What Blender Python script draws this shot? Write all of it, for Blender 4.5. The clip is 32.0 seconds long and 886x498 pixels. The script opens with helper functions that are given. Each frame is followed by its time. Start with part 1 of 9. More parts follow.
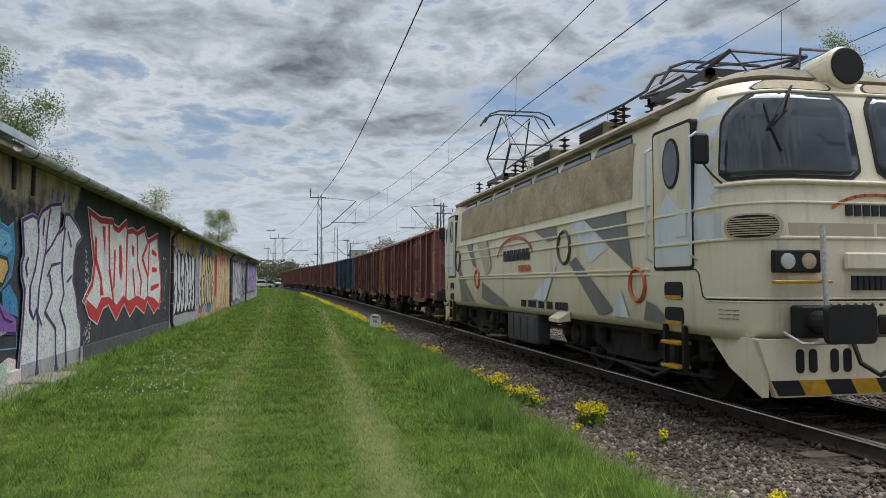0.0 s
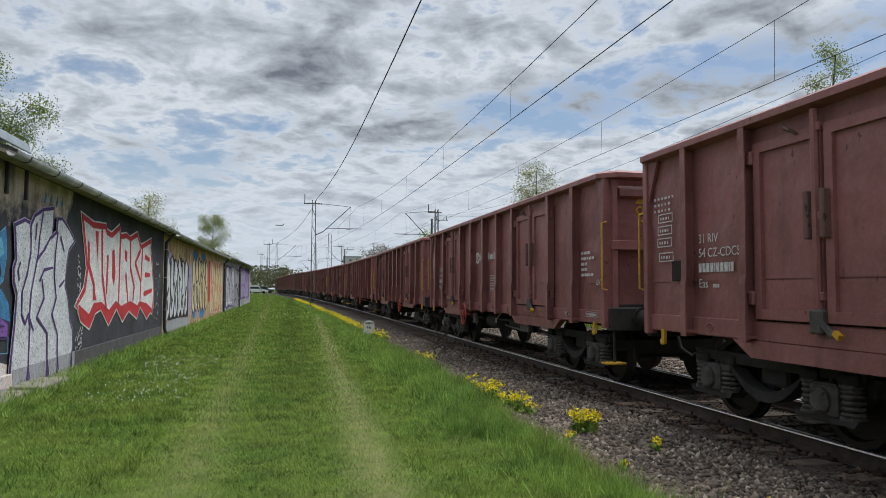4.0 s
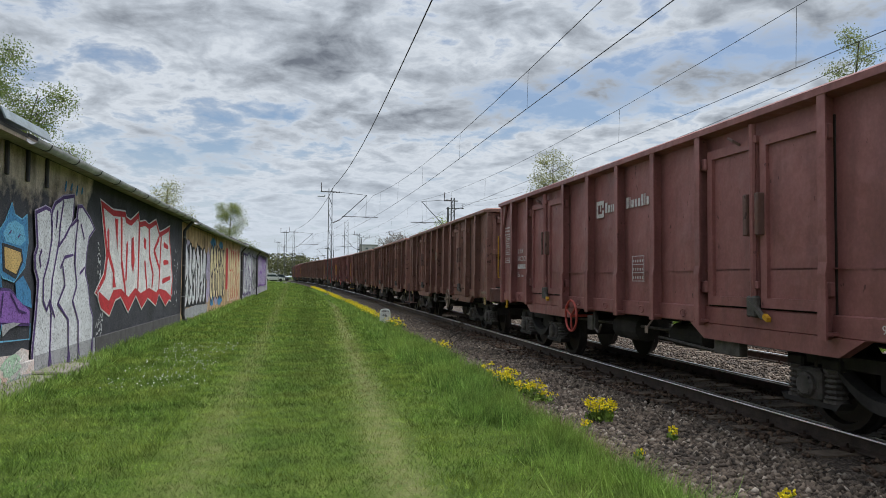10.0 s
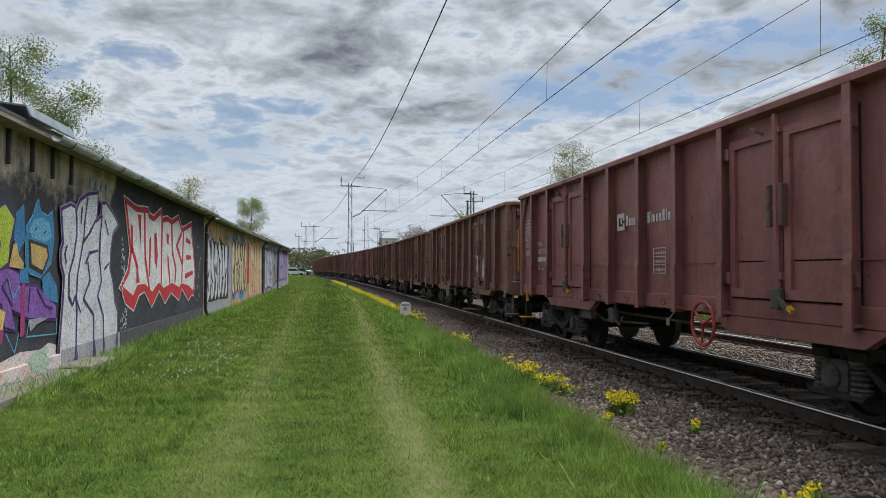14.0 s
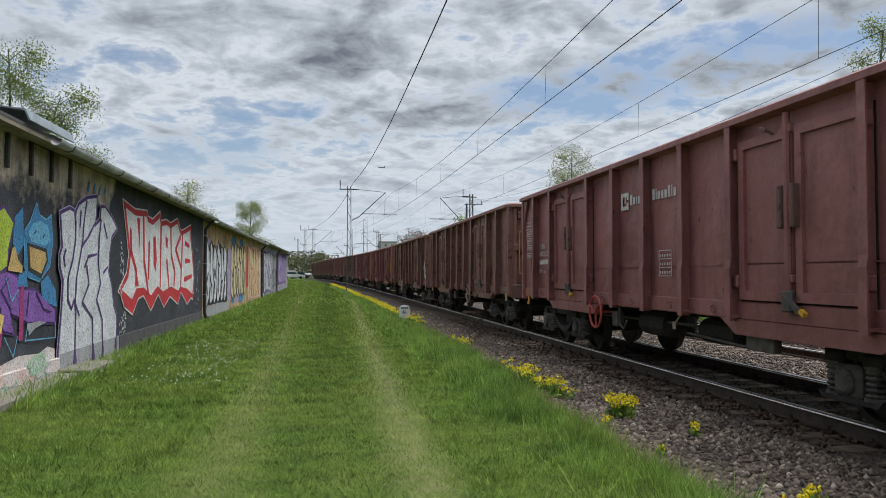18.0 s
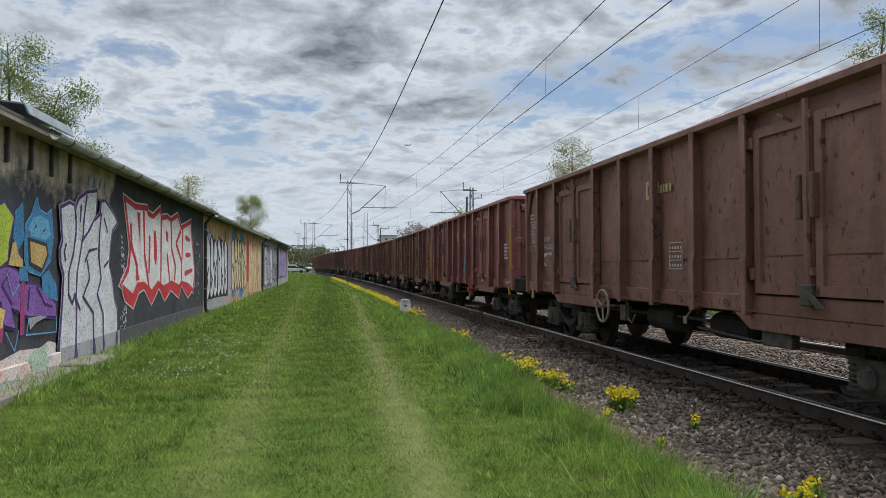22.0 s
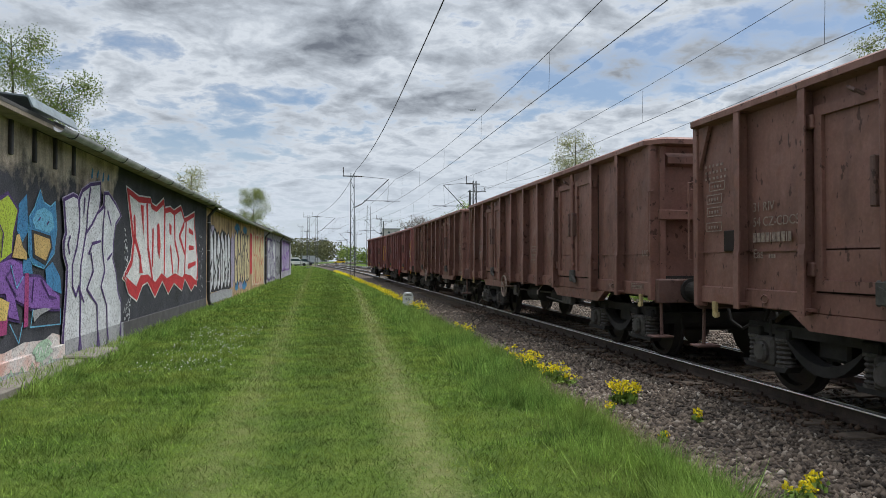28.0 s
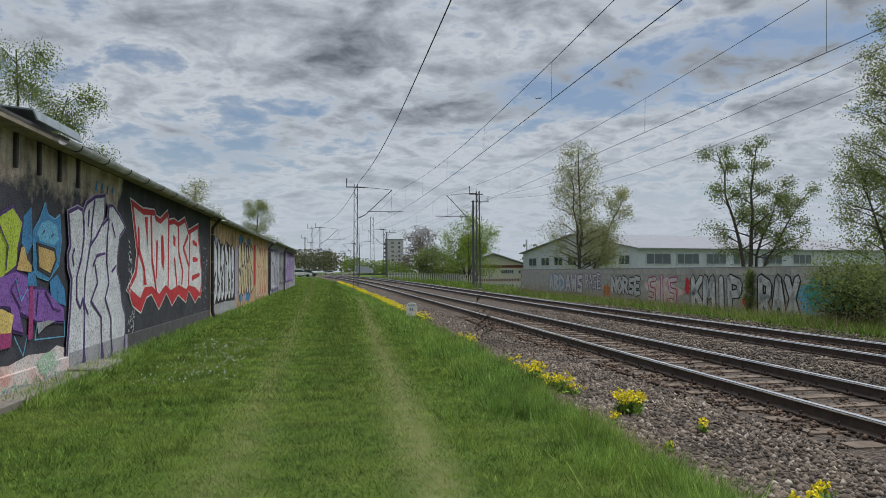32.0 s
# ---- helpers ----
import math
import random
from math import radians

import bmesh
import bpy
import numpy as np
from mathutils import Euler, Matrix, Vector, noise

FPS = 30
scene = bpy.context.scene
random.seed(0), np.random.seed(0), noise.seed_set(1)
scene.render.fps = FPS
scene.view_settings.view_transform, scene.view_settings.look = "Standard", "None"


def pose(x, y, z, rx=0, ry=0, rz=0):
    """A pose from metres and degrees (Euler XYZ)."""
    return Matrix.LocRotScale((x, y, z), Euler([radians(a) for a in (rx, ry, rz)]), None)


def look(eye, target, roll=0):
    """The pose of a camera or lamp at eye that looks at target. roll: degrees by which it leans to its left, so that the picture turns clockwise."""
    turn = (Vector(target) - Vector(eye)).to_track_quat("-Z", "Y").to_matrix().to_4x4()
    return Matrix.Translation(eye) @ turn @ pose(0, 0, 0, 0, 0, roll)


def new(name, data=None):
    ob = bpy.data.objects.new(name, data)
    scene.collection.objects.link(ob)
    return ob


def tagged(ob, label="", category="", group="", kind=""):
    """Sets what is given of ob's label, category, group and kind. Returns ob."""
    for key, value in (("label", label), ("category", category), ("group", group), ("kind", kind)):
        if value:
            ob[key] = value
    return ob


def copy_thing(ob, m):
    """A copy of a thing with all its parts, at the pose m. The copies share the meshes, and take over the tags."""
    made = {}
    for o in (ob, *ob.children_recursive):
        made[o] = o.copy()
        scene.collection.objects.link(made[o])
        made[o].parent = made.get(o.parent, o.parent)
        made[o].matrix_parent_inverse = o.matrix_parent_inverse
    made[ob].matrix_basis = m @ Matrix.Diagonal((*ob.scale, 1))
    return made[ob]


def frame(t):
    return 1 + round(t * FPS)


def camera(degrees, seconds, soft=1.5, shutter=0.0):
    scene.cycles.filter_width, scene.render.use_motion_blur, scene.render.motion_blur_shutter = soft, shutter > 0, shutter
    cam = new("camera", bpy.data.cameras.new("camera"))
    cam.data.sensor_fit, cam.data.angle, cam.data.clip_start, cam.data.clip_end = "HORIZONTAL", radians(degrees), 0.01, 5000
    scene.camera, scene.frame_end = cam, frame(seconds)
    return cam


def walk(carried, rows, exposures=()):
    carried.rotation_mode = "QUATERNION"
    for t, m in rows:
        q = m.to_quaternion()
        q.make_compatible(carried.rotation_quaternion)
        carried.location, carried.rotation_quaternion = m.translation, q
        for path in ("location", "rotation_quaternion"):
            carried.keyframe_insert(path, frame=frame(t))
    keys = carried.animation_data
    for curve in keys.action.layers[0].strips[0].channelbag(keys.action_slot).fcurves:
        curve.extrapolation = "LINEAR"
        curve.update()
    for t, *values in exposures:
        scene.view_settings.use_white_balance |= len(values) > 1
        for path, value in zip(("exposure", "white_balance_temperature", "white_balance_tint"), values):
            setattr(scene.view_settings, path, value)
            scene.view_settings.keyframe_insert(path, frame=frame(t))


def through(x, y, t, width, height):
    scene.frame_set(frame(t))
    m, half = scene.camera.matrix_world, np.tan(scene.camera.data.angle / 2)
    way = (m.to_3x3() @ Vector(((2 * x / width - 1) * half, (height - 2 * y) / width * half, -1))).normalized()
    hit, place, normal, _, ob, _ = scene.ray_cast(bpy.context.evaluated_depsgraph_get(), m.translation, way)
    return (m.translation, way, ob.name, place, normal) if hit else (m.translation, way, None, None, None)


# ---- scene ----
# One lens and one standpoint: the camera turns a little where it is held.
cam = camera(62.44, 32.0, soft=0.6)
EYE = (0.0, 0.0, 1.55)


def aim(yaw, up, roll):
    """Pose of the camera at EYE: degrees to the right of the track's line, upwards, and roll."""
    a, b = radians(yaw), radians(up)
    to = Vector(EYE) + Vector((math.sin(a) * math.cos(b), math.cos(a) * math.cos(b), math.sin(b)))
    return look(EYE, to, roll)


TURNS = """0 11.86 2.66 -0.07, 0.5 12.31 2.75 -0.06, 1 12.57 2.83 -0.13, 1.5 12.79 2.89 -0.05, 2 12.79 2.91 -0.07, 2.5 12.62 3.03 -0.03, 3 12.41 3.11 -0.05, 3.5 12.27 3.17 0.06, 5.5 12.74 2.99 0.67, 6 12.74 2.82 0.53, 6.5 12.62 2.64 0.42, 7 12.47 2.54 0.36, 7.5 12.33 2.53 0.29, 8 12.17 2.55 0.08, 8.5 11.99 2.66 0.28, 9 11.80 2.65 0.49, 9.5 11.51 2.41 0.41, 10 11.06 2.26 0.40, 10.5 10.59 2.26 0.22, 11 10.24 2.34 0.16, 11.5 9.93 2.26 0.13, 12 9.71 2.08 0.16, 12.5 9.66 1.86 0.01, 13 9.69 1.74 0.02, 13.5 9.64 1.72 0.09, 14 9.51 1.73 0.06, 14.5 9.44 1.79 0.05, 16.5 9.67 1.81 0.00, 17 9.67 1.85 0.00, 17.5 9.62 1.91 0.01, 18 9.58 1.97 -0.03, 18.5 9.57 1.97 -0.06, 19 9.60 1.91 -0.08, 19.5 9.58 1.86 0.00, 20 9.51 1.80 0.05, 20.5 9.42 1.78 0.08, 21 9.38 1.72 0.00, 21.5 9.41 1.63 -0.17, 22 9.55 1.46 -0.17, 22.5 9.72 1.26 -0.22, 23 9.83 1.19 -0.29, 23.5 9.87 1.22 -0.33, 24 9.81 1.31 -0.34, 24.5 9.75 1.39 -0.28, 25 9.61 1.46 -0.17, 25.5 9.44 1.43 -0.22, 27.5 9.32 0.98 -0.07, 28 9.32 0.95 -0.02, 28.5 9.31 1.12 -0.00, 29 9.32 1.35 -0.09, 29.5 9.31 1.59 -0.10, 30 9.24 1.79 -0.07, 30.5 9.11 1.88 -0.07, 31 8.97 1.87 -0.07, 31.5 8.96 1.81 -0.19, 32 9.05 1.76 -0.32"""
walk(cam, [(t, aim(a, b, c)) for t, a, b, c in (map(float, r.split()) for r in TURNS.split(","))],
     exposures=[(t, e, 6180, 9) for t, e in ((0, -0.16), (1, -0.01), (18, 0.0), (30, 0.04), (31, 0.02), (31.4, -0.08), (32, -0.33))])

# ---- sky and sun ----
SUN_UP, SUN_AZ = 67.0, 66.0       # degrees over the horizon, and from the track's line to the right
world = bpy.data.worlds.new("sky")
scene.world = world
world.use_nodes = True
wn, wl = world.node_tree.nodes, world.node_tree.links
wn.clear()


def wnode(kind, **kw):
    n = wn.new(kind)
    for k, v in kw.items():
        n.inputs[k].default_value = v
    return n


def wmath(op, a, b=None):
    n = wn.new("ShaderNodeMath")
    n.operation = op
    for i, v in enumerate((a, b)):
        if v is None:
            continue
        if isinstance(v, (int, float)):
            n.inputs[i].default_value = v
        else:
            wl.new(v, n.inputs[i])
    return n.outputs[0]


sky = wn.new("ShaderNodeTexSky")
sky.sky_type, sky.sun_disc = "NISHITA", False
sky.sun_elevation, sky.sun_rotation = radians(SUN_UP), radians(SUN_AZ)
sky.air_density, sky.dust_density, sky.ozone_density = 1.0, 1.2, 1.5
coord = wn.new("ShaderNodeTexCoord")
sep = wn.new("ShaderNodeSeparateXYZ")
wl.new(coord.outputs["Generated"], sep.inputs[0])
# clouds lie on a level sheet: the direction is divided by its rise
rise_ = wmath("MAXIMUM", sep.outputs[2], 0.0)
deep = wmath("ADD", rise_, 0.20)
comb = wn.new("ShaderNodeCombineXYZ")
wl.new(wmath("DIVIDE", sep.outputs[0], deep), comb.inputs[0])
wl.new(wmath("DIVIDE", sep.outputs[1], deep), comb.inputs[1])
shift = wn.new("ShaderNodeVectorMath")
shift.operation = "ADD"
shift.inputs[1].default_value = (3.7, 11.2, 0.4)
wl.new(comb.outputs[0], shift.inputs[0])


def wnoise(scale, detail, rough, warp):
    n = wnode("ShaderNodeTexNoise", Scale=scale, Detail=detail, Roughness=rough, Distortion=warp)
    wl.new(shift.outputs[0], n.inputs["Vector"])
    return n.outputs["Fac"]


def wramp(fac, stops):
    n = wn.new("ShaderNodeValToRGB")
    while len(n.color_ramp.elements) < len(stops):
        n.color_ramp.elements.new(0.5)
    for e, (p, c) in zip(n.color_ramp.elements, stops):
        e.position, e.color = p, (*c, 1) if len(c) == 3 else c
    wl.new(fac, n.inputs[0])
    return n.outputs[0]


big, mid_, fine = wnoise(1.3, 3, 0.5, 0.3), wnoise(4.4, 6, 0.52, 0.5), wnoise(14.0, 7, 0.6, 0.3)
# the sheet is thin in a slanting belt, lower to the left, where blue shows between wisps
slant = wmath("SUBTRACT", rise_, wmath("MULTIPLY", sep.outputs[0], 0.137))
belt = wramp(slant, [(0.125, (0, 0, 0)), (0.180, (1, 1, 1)), (0.215, (0.8, 0.8, 0.8)), (0.250, (0, 0, 0))])
body = wmath("ADD", wmath("ADD", wmath("MULTIPLY", big, 0.36), wmath("MULTIPLY", mid_, 0.42)), wmath("MULTIPLY", fine, 0.22))
open_ = wmath("ADD", 0.068, wmath("MULTIPLY", sep.outputs[0], 0.10))
mixd = wmath("SUBTRACT", body, wmath("MULTIPLY", belt, open_))
cover = wramp(mixd, [(0.36, (0.1, 0.1, 0.1)), (0.42, (0.5, 0.5, 0.5)), (0.465, (1, 1, 1))])
# high up the puffs are deep enough to turn grey in the middle
heavy = wramp(rise_, [(0.19, (0, 0, 0)), (0.33, (1, 1, 1))])
depth_ = wmath("ADD", wmath("ADD", wmath("ADD", wmath("MULTIPLY", big, 0.18), wmath("MULTIPLY", mid_, 0.58)), wmath("MULTIPLY", fine, 0.24)), wmath("MULTIPLY", heavy, 0.045))
thick = wramp(depth_, [(0.42, (0.54, 0.57, 0.615)), (0.49, (0.69, 0.715, 0.745)), (0.545, (0.52, 0.55, 0.59)), (0.60, (0.39, 0.415, 0.45)), (0.70, (0.17, 0.185, 0.215))])
skyscale = wn.new("ShaderNodeVectorMath")
skyscale.operation = "SCALE"
skyscale.inputs["Scale"].default_value = 0.10
wl.new(sky.outputs[0], skyscale.inputs[0])
mixc = wn.new("ShaderNodeMix")
mixc.data_type = "RGBA"
wl.new(cover, mixc.inputs["Factor"])
wl.new(skyscale.outputs[0], mixc.inputs["A"])
wl.new(thick, mixc.inputs["B"])
# low down all cloud runs into one pale band
haze = wn.new("ShaderNodeMix")
haze.data_type = "RGBA"
wl.new(wramp(rise_, [(0.0, (0.85, 0.85, 0.85)), (0.09, (0.5, 0.5, 0.5)), (0.18, (0, 0, 0))]), haze.inputs["Factor"])
wl.new(mixc.outputs["Result"], haze.inputs["A"])
haze.inputs["B"].default_value = (0.62, 0.67, 0.73, 1)
# as under any overcast sky the zenith is brighter than what lies low
dome = wn.new("ShaderNodeVectorMath")
dome.operation = "SCALE"
wl.new(haze.outputs["Result"], dome.inputs[0])
wl.new(wmath("ADD", 1.0, wmath("MULTIPLY", wmath("MAXIMUM", wmath("SUBTRACT", rise_, 0.42), 0.0), 1.6)), dome.inputs["Scale"])
back = wn.new("ShaderNodeBackground")
back.inputs["Strength"].default_value = 1.0
wl.new(dome.outputs[0], back.inputs["Color"])
wl.new(back.outputs[0], wn.new("ShaderNodeOutputWorld").inputs[0])

sun = new("sun", bpy.data.lights.new("sun", "SUN"))
sun.data.energy, sun.data.angle, sun.data.color = 3.9, radians(50), (1.0, 0.97, 0.93)
a_, b_ = radians(SUN_AZ), radians(SUN_UP)
sun.matrix_world = look((0, 0, 0), (-math.sin(a_) * math.cos(b_), -math.cos(a_) * math.cos(b_), -math.sin(b_)))

# ---- materials ----
def lin(h):
    return tuple(((v / 12.92) if v <= 0.04045 else ((v + 0.055) / 1.055) ** 2.4) for v in (int(h[i:i + 2], 16) / 255 for i in (0, 2, 4)))


class Mat:
    """A node material built up from noises in the object's own metres."""

    def __init__(self, name, rough=0.7, metal=0.0, spec=0.5, space="Object"):
        self.m = bpy.data.materials.new(name)
        self.m.use_nodes = True
        self.t = self.m.node_tree
        self.n, self.l = self.t.nodes, self.t.links
        self.b = self.n["Principled BSDF"]
        self.b.inputs["Roughness"].default_value = rough
        self.b.inputs["Metallic"].default_value = metal
        self.b.inputs["Specular IOR Level"].default_value = spec
        self.c = self.n.new("ShaderNodeTexCoord").outputs[space]

    def noise(self, scale, detail=4, rough=0.55, stretch=(1, 1, 1)):
        mp = self.n.new("ShaderNodeMapping")
        mp.inputs["Scale"].default_value = stretch
        self.l.new(self.c, mp.inputs[0])
        t = self.n.new("ShaderNodeTexNoise")
        t.inputs["Scale"].default_value, t.inputs["Detail"].default_value, t.inputs["Roughness"].default_value = scale, detail, rough
        self.l.new(mp.outputs[0], t.inputs["Vector"])
        return t.outputs["Fac"]

    def voronoi(self, scale, feature="F1"):
        t = self.n.new("ShaderNodeTexVoronoi")
        t.feature = feature
        t.inputs["Scale"].default_value = scale
        self.l.new(self.c, t.inputs["Vector"])
        return t

    def ramp(self, fac, stops):
        r = self.n.new("ShaderNodeValToRGB")
        while len(r.color_ramp.elements) < len(stops):
            r.color_ramp.elements.new(0.5)
        for e, (p, c) in zip(r.color_ramp.elements, stops):
            e.position = p
            e.color = (c, c, c, 1) if isinstance(c, (int, float)) else (*c, 1)
        self.l.new(fac, r.inputs[0])
        return r.outputs[0]

    def mix(self, fac, a, b, mode="MIX"):
        x = self.n.new("ShaderNodeMix")
        x.data_type, x.blend_type = "RGBA", mode
        for key, v in (("Factor", fac), ("A", a), ("B", b)):
            s = x.inputs[key]
            if isinstance(v, (int, float)):
                s.default_value = v if key == "Factor" else (v, v, v, 1)
            elif isinstance(v, tuple):
                s.default_value = (*v, 1)
            else:
                self.l.new(v, s)
        return x.outputs["Result"]

    def axis(self, i):
        s = self.n.new("ShaderNodeSeparateXYZ")
        self.l.new(self.c, s.inputs[0])
        return s.outputs[i]

    def math(self, op, a, b=0.0):
        n = self.n.new("ShaderNodeMath")
        n.operation = op
        for i, v in enumerate((a, b)):
            if isinstance(v, (int, float)):
                n.inputs[i].default_value = v
            else:
                self.l.new(v, n.inputs[i])
        return n.outputs[0]

    def random(self):
        return self.n.new("ShaderNodeObjectInfo").outputs["Random"]

    def island(self):
        return self.n.new("ShaderNodeNewGeometry").outputs["Random Per Island"]

    def colour(self, c):
        if isinstance(c, tuple):
            self.b.inputs["Base Color"].default_value = (*c, 1)
        else:
            self.l.new(c, self.b.inputs["Base Color"])
        return self

    def rough(self, fac):
        self.l.new(fac, self.b.inputs["Roughness"])
        return self

    def bump(self, fac, strength=0.3, depth=0.02):
        b = self.n.new("ShaderNodeBump")
        b.inputs["Strength"].default_value, b.inputs["Distance"].default_value = strength, depth
        self.l.new(fac, b.inputs["Height"])
        self.l.new(b.outputs[0], self.b.inputs["Normal"])
        return self


def plain(name, c, rough=0.6, metal=0.0, vary=0.25, scale=6.0, bump=0.0):
    """A paint or metal of one colour, worn by a coarse and a fine noise."""
    k = Mat(name, rough, metal)
    dark, light = tuple(v * (1 - vary) for v in c), tuple(min(1, v * (1 + vary)) for v in c)
    n1 = k.ramp(k.noise(scale, 5), [(0.3, dark), (0.7, light)])
    n2 = k.ramp(k.noise(scale * 9, 3), [(0.35, 0.8), (0.6, 1.0)])
    k.colour(k.mix(1.0, n1, n2, "MULTIPLY"))
    if bump:
        k.bump(k.noise(scale * 6, 4), bump, 0.01)
    return k.m


def wagon_paint(name, base, rust, dirt, wear):
    """Sheet paint of a goods wagon: faded panels, rust blooms, streaks that run down, dents."""
    k = Mat(name, 0.62, 0, 0.28)
    rnd = k.random()
    hue = k.mix(k.math("MULTIPLY", rnd, 0.5), base, tuple(v * 0.72 for v in base))
    fade = k.mix(k.ramp(k.noise(1.1, 6, 0.62), [(0.36, 0.0), (0.66, 0.75)]), hue, tuple(min(1, v * 1.40 + 0.008) for v in base))
    streak = k.ramp(k.noise(4.0, 5, 0.6, (1, 1, 0.22)), [(0.50, 0.0), (0.74, 0.55)])
    worn = k.mix(streak, fade, dirt)
    blot = k.ramp(k.noise(3.2, 8, 0.68), [(0.60 - wear, 0.0), (0.70 - wear * 0.6, 0.9)])
    rusty = k.mix(blot, worn, rust)
    nick = k.ramp(k.noise(8.5, 4, 0.55, (1, 1.6, 0.8)), [(0.66 - wear * 0.6, 0.0), (0.69 - wear * 0.6, 0.85)])
    rusty = k.mix(nick, rusty, tuple(v * 0.35 for v in base))
    low = k.ramp(k.noise(28, 3), [(0.45, 0.90), (0.6, 1.0)])
    k.colour(k.mix(1.0, rusty, low, "MULTIPLY"))
    k.rough(k.ramp(k.noise(4, 4), [(0.3, 0.38 + max(0.0, wear) * 2), (0.7, 0.60 + max(0.0, wear) * 2)]))
    k.bump(k.math("ADD", k.noise(2.6, 2), k.math("MULTIPLY", k.noise(40, 3), 0.012)), 0.75, 0.06)
    return k.m


M_RED = wagon_paint("red_oxide_paint", (0.280, 0.116, 0.108), (0.238, 0.108, 0.095), (0.160, 0.075, 0.070), -0.04)
M_BROWN = wagon_paint("weathered_brown_paint", (0.238, 0.121, 0.098), (0.268, 0.126, 0.094), (0.116, 0.068, 0.057), 0.05)
M_DARK = wagon_paint("sooty_brown_paint", (0.150, 0.086, 0.074), (0.170, 0.084, 0.060), (0.078, 0.050, 0.043), 0.05)
M_BLUE = wagon_paint("dark_blue_paint", (0.082, 0.120, 0.178), (0.120, 0.095, 0.085), (0.040, 0.055, 0.080), -0.04)
M_INNER = plain("rusty_inside", (0.10, 0.05, 0.035), 0.85, 0, 0.4, 3)
M_BLACK = plain("running_gear_grime", (0.030, 0.027, 0.025), 0.8, 0, 0.5, 5)
M_GEAR = plain("greasy_cast_steel", (0.098, 0.088, 0.080), 0.7, 0.1, 0.5, 8)
M_TREAD = plain("worn_wheel_steel", (0.036, 0.031, 0.028), 0.55, 0.3, 0.3, 4)
M_YELLOW = plain("yellow_paint", (0.62, 0.34, 0.015), 0.5, 0, 0.2, 14)
M_WHEELRED = plain("faded_red_paint", (0.42, 0.06, 0.045), 0.55, 0, 0.25, 12)
M_PALEWHEEL = plain("pale_worn_paint", (0.33, 0.25, 0.20), 0.6, 0, 0.3, 12)
M_WHITE = plain("white_lettering", (0.66, 0.62, 0.61), 0.7, 0, 0.25, 25)
M_FADED = plain("faded_lettering", (0.32, 0.24, 0.20), 0.7, 0, 0.35, 25)
M_CREAMLET = plain("cream_lettering", (0.55, 0.42, 0.20), 0.7, 0, 0.25, 25)
M_ORANGE = plain("orange_paint", (0.62, 0.16, 0.05), 0.5, 0, 0.1, 10)
M_WAGON = {"red": M_RED, "brown": M_BROWN, "dark": M_DARK, "blue": M_BLUE}

# ---- small mesh tools ----
def box(bm, x0, x1, y0, y1, z0, z1, bevel=0.0):
    v = [bm.verts.new(p) for p in ((x0, y0, z0), (x1, y0, z0), (x1, y1, z0), (x0, y1, z0), (x0, y0, z1), (x1, y0, z1), (x1, y1, z1), (x0, y1, z1))]
    f = [bm.faces.new([v[i] for i in q]) for q in ((3, 2, 1, 0), (4, 5, 6, 7), (0, 1, 5, 4), (1, 2, 6, 5), (2, 3, 7, 6), (3, 0, 4, 7))]
    if bevel:
        e = list({e for q in f for e in q.edges})
        bmesh.ops.bevel(bm, geom=e, offset=bevel, segments=1, affect="EDGES")
    return v


def prism(bm, outline, axis, a, b):
    """A plate: an outline in the two other axes, drawn out along axis from a to b."""
    def at(p, d):
        q = list(p)
        q.insert(axis, d)
        return q
    lo, hi = [bm.verts.new(at(p, a)) for p in outline], [bm.verts.new(at(p, b)) for p in outline]
    n = len(outline)
    bm.faces.new(lo[::-1]), bm.faces.new(hi)
    for i in range(n):
        bm.faces.new((lo[i], lo[(i + 1) % n], hi[(i + 1) % n], hi[i]))


def rod(bm, a, b, r0, r1=None, seg=8, caps=True):
    a, b = Vector(a), Vector(b)
    r1 = r0 if r1 is None else r1
    d = (b - a).normalized()
    u = d.orthogonal().normalized()
    w = d.cross(u)
    ring = lambda c, r: [bm.verts.new(c + r * (math.cos(2 * math.pi * i / seg) * u + math.sin(2 * math.pi * i / seg) * w)) for i in range(seg)]
    p, q = ring(a, r0), ring(b, r1)
    for i in range(seg):
        bm.faces.new((p[i], p[(i + 1) % seg], q[(i + 1) % seg], q[i]))
    if caps:
        bm.faces.new(p[::-1]), bm.faces.new(q)


def tube(bm, pts, r, seg=6):
    """One welded tube along the points."""
    pts = [Vector(p) for p in pts]
    rings, u = [], None
    for i, p in enumerate(pts):
        d = (pts[min(i + 1, len(pts) - 1)] - pts[max(i - 1, 0)]).normalized()
        u = d.orthogonal().normalized() if u is None else (u - d * u.dot(d)).normalized()
        w = d.cross(u)
        rings.append([bm.verts.new(p + r * (math.cos(2 * math.pi * j / seg) * u + math.sin(2 * math.pi * j / seg) * w)) for j in range(seg)])
    for p, q in zip(rings, rings[1:]):
        for j in range(seg):
            bm.faces.new((p[j], p[(j + 1) % seg], q[(j + 1) % seg], q[j]))
    bm.faces.new(rings[0][::-1]), bm.faces.new(rings[-1])


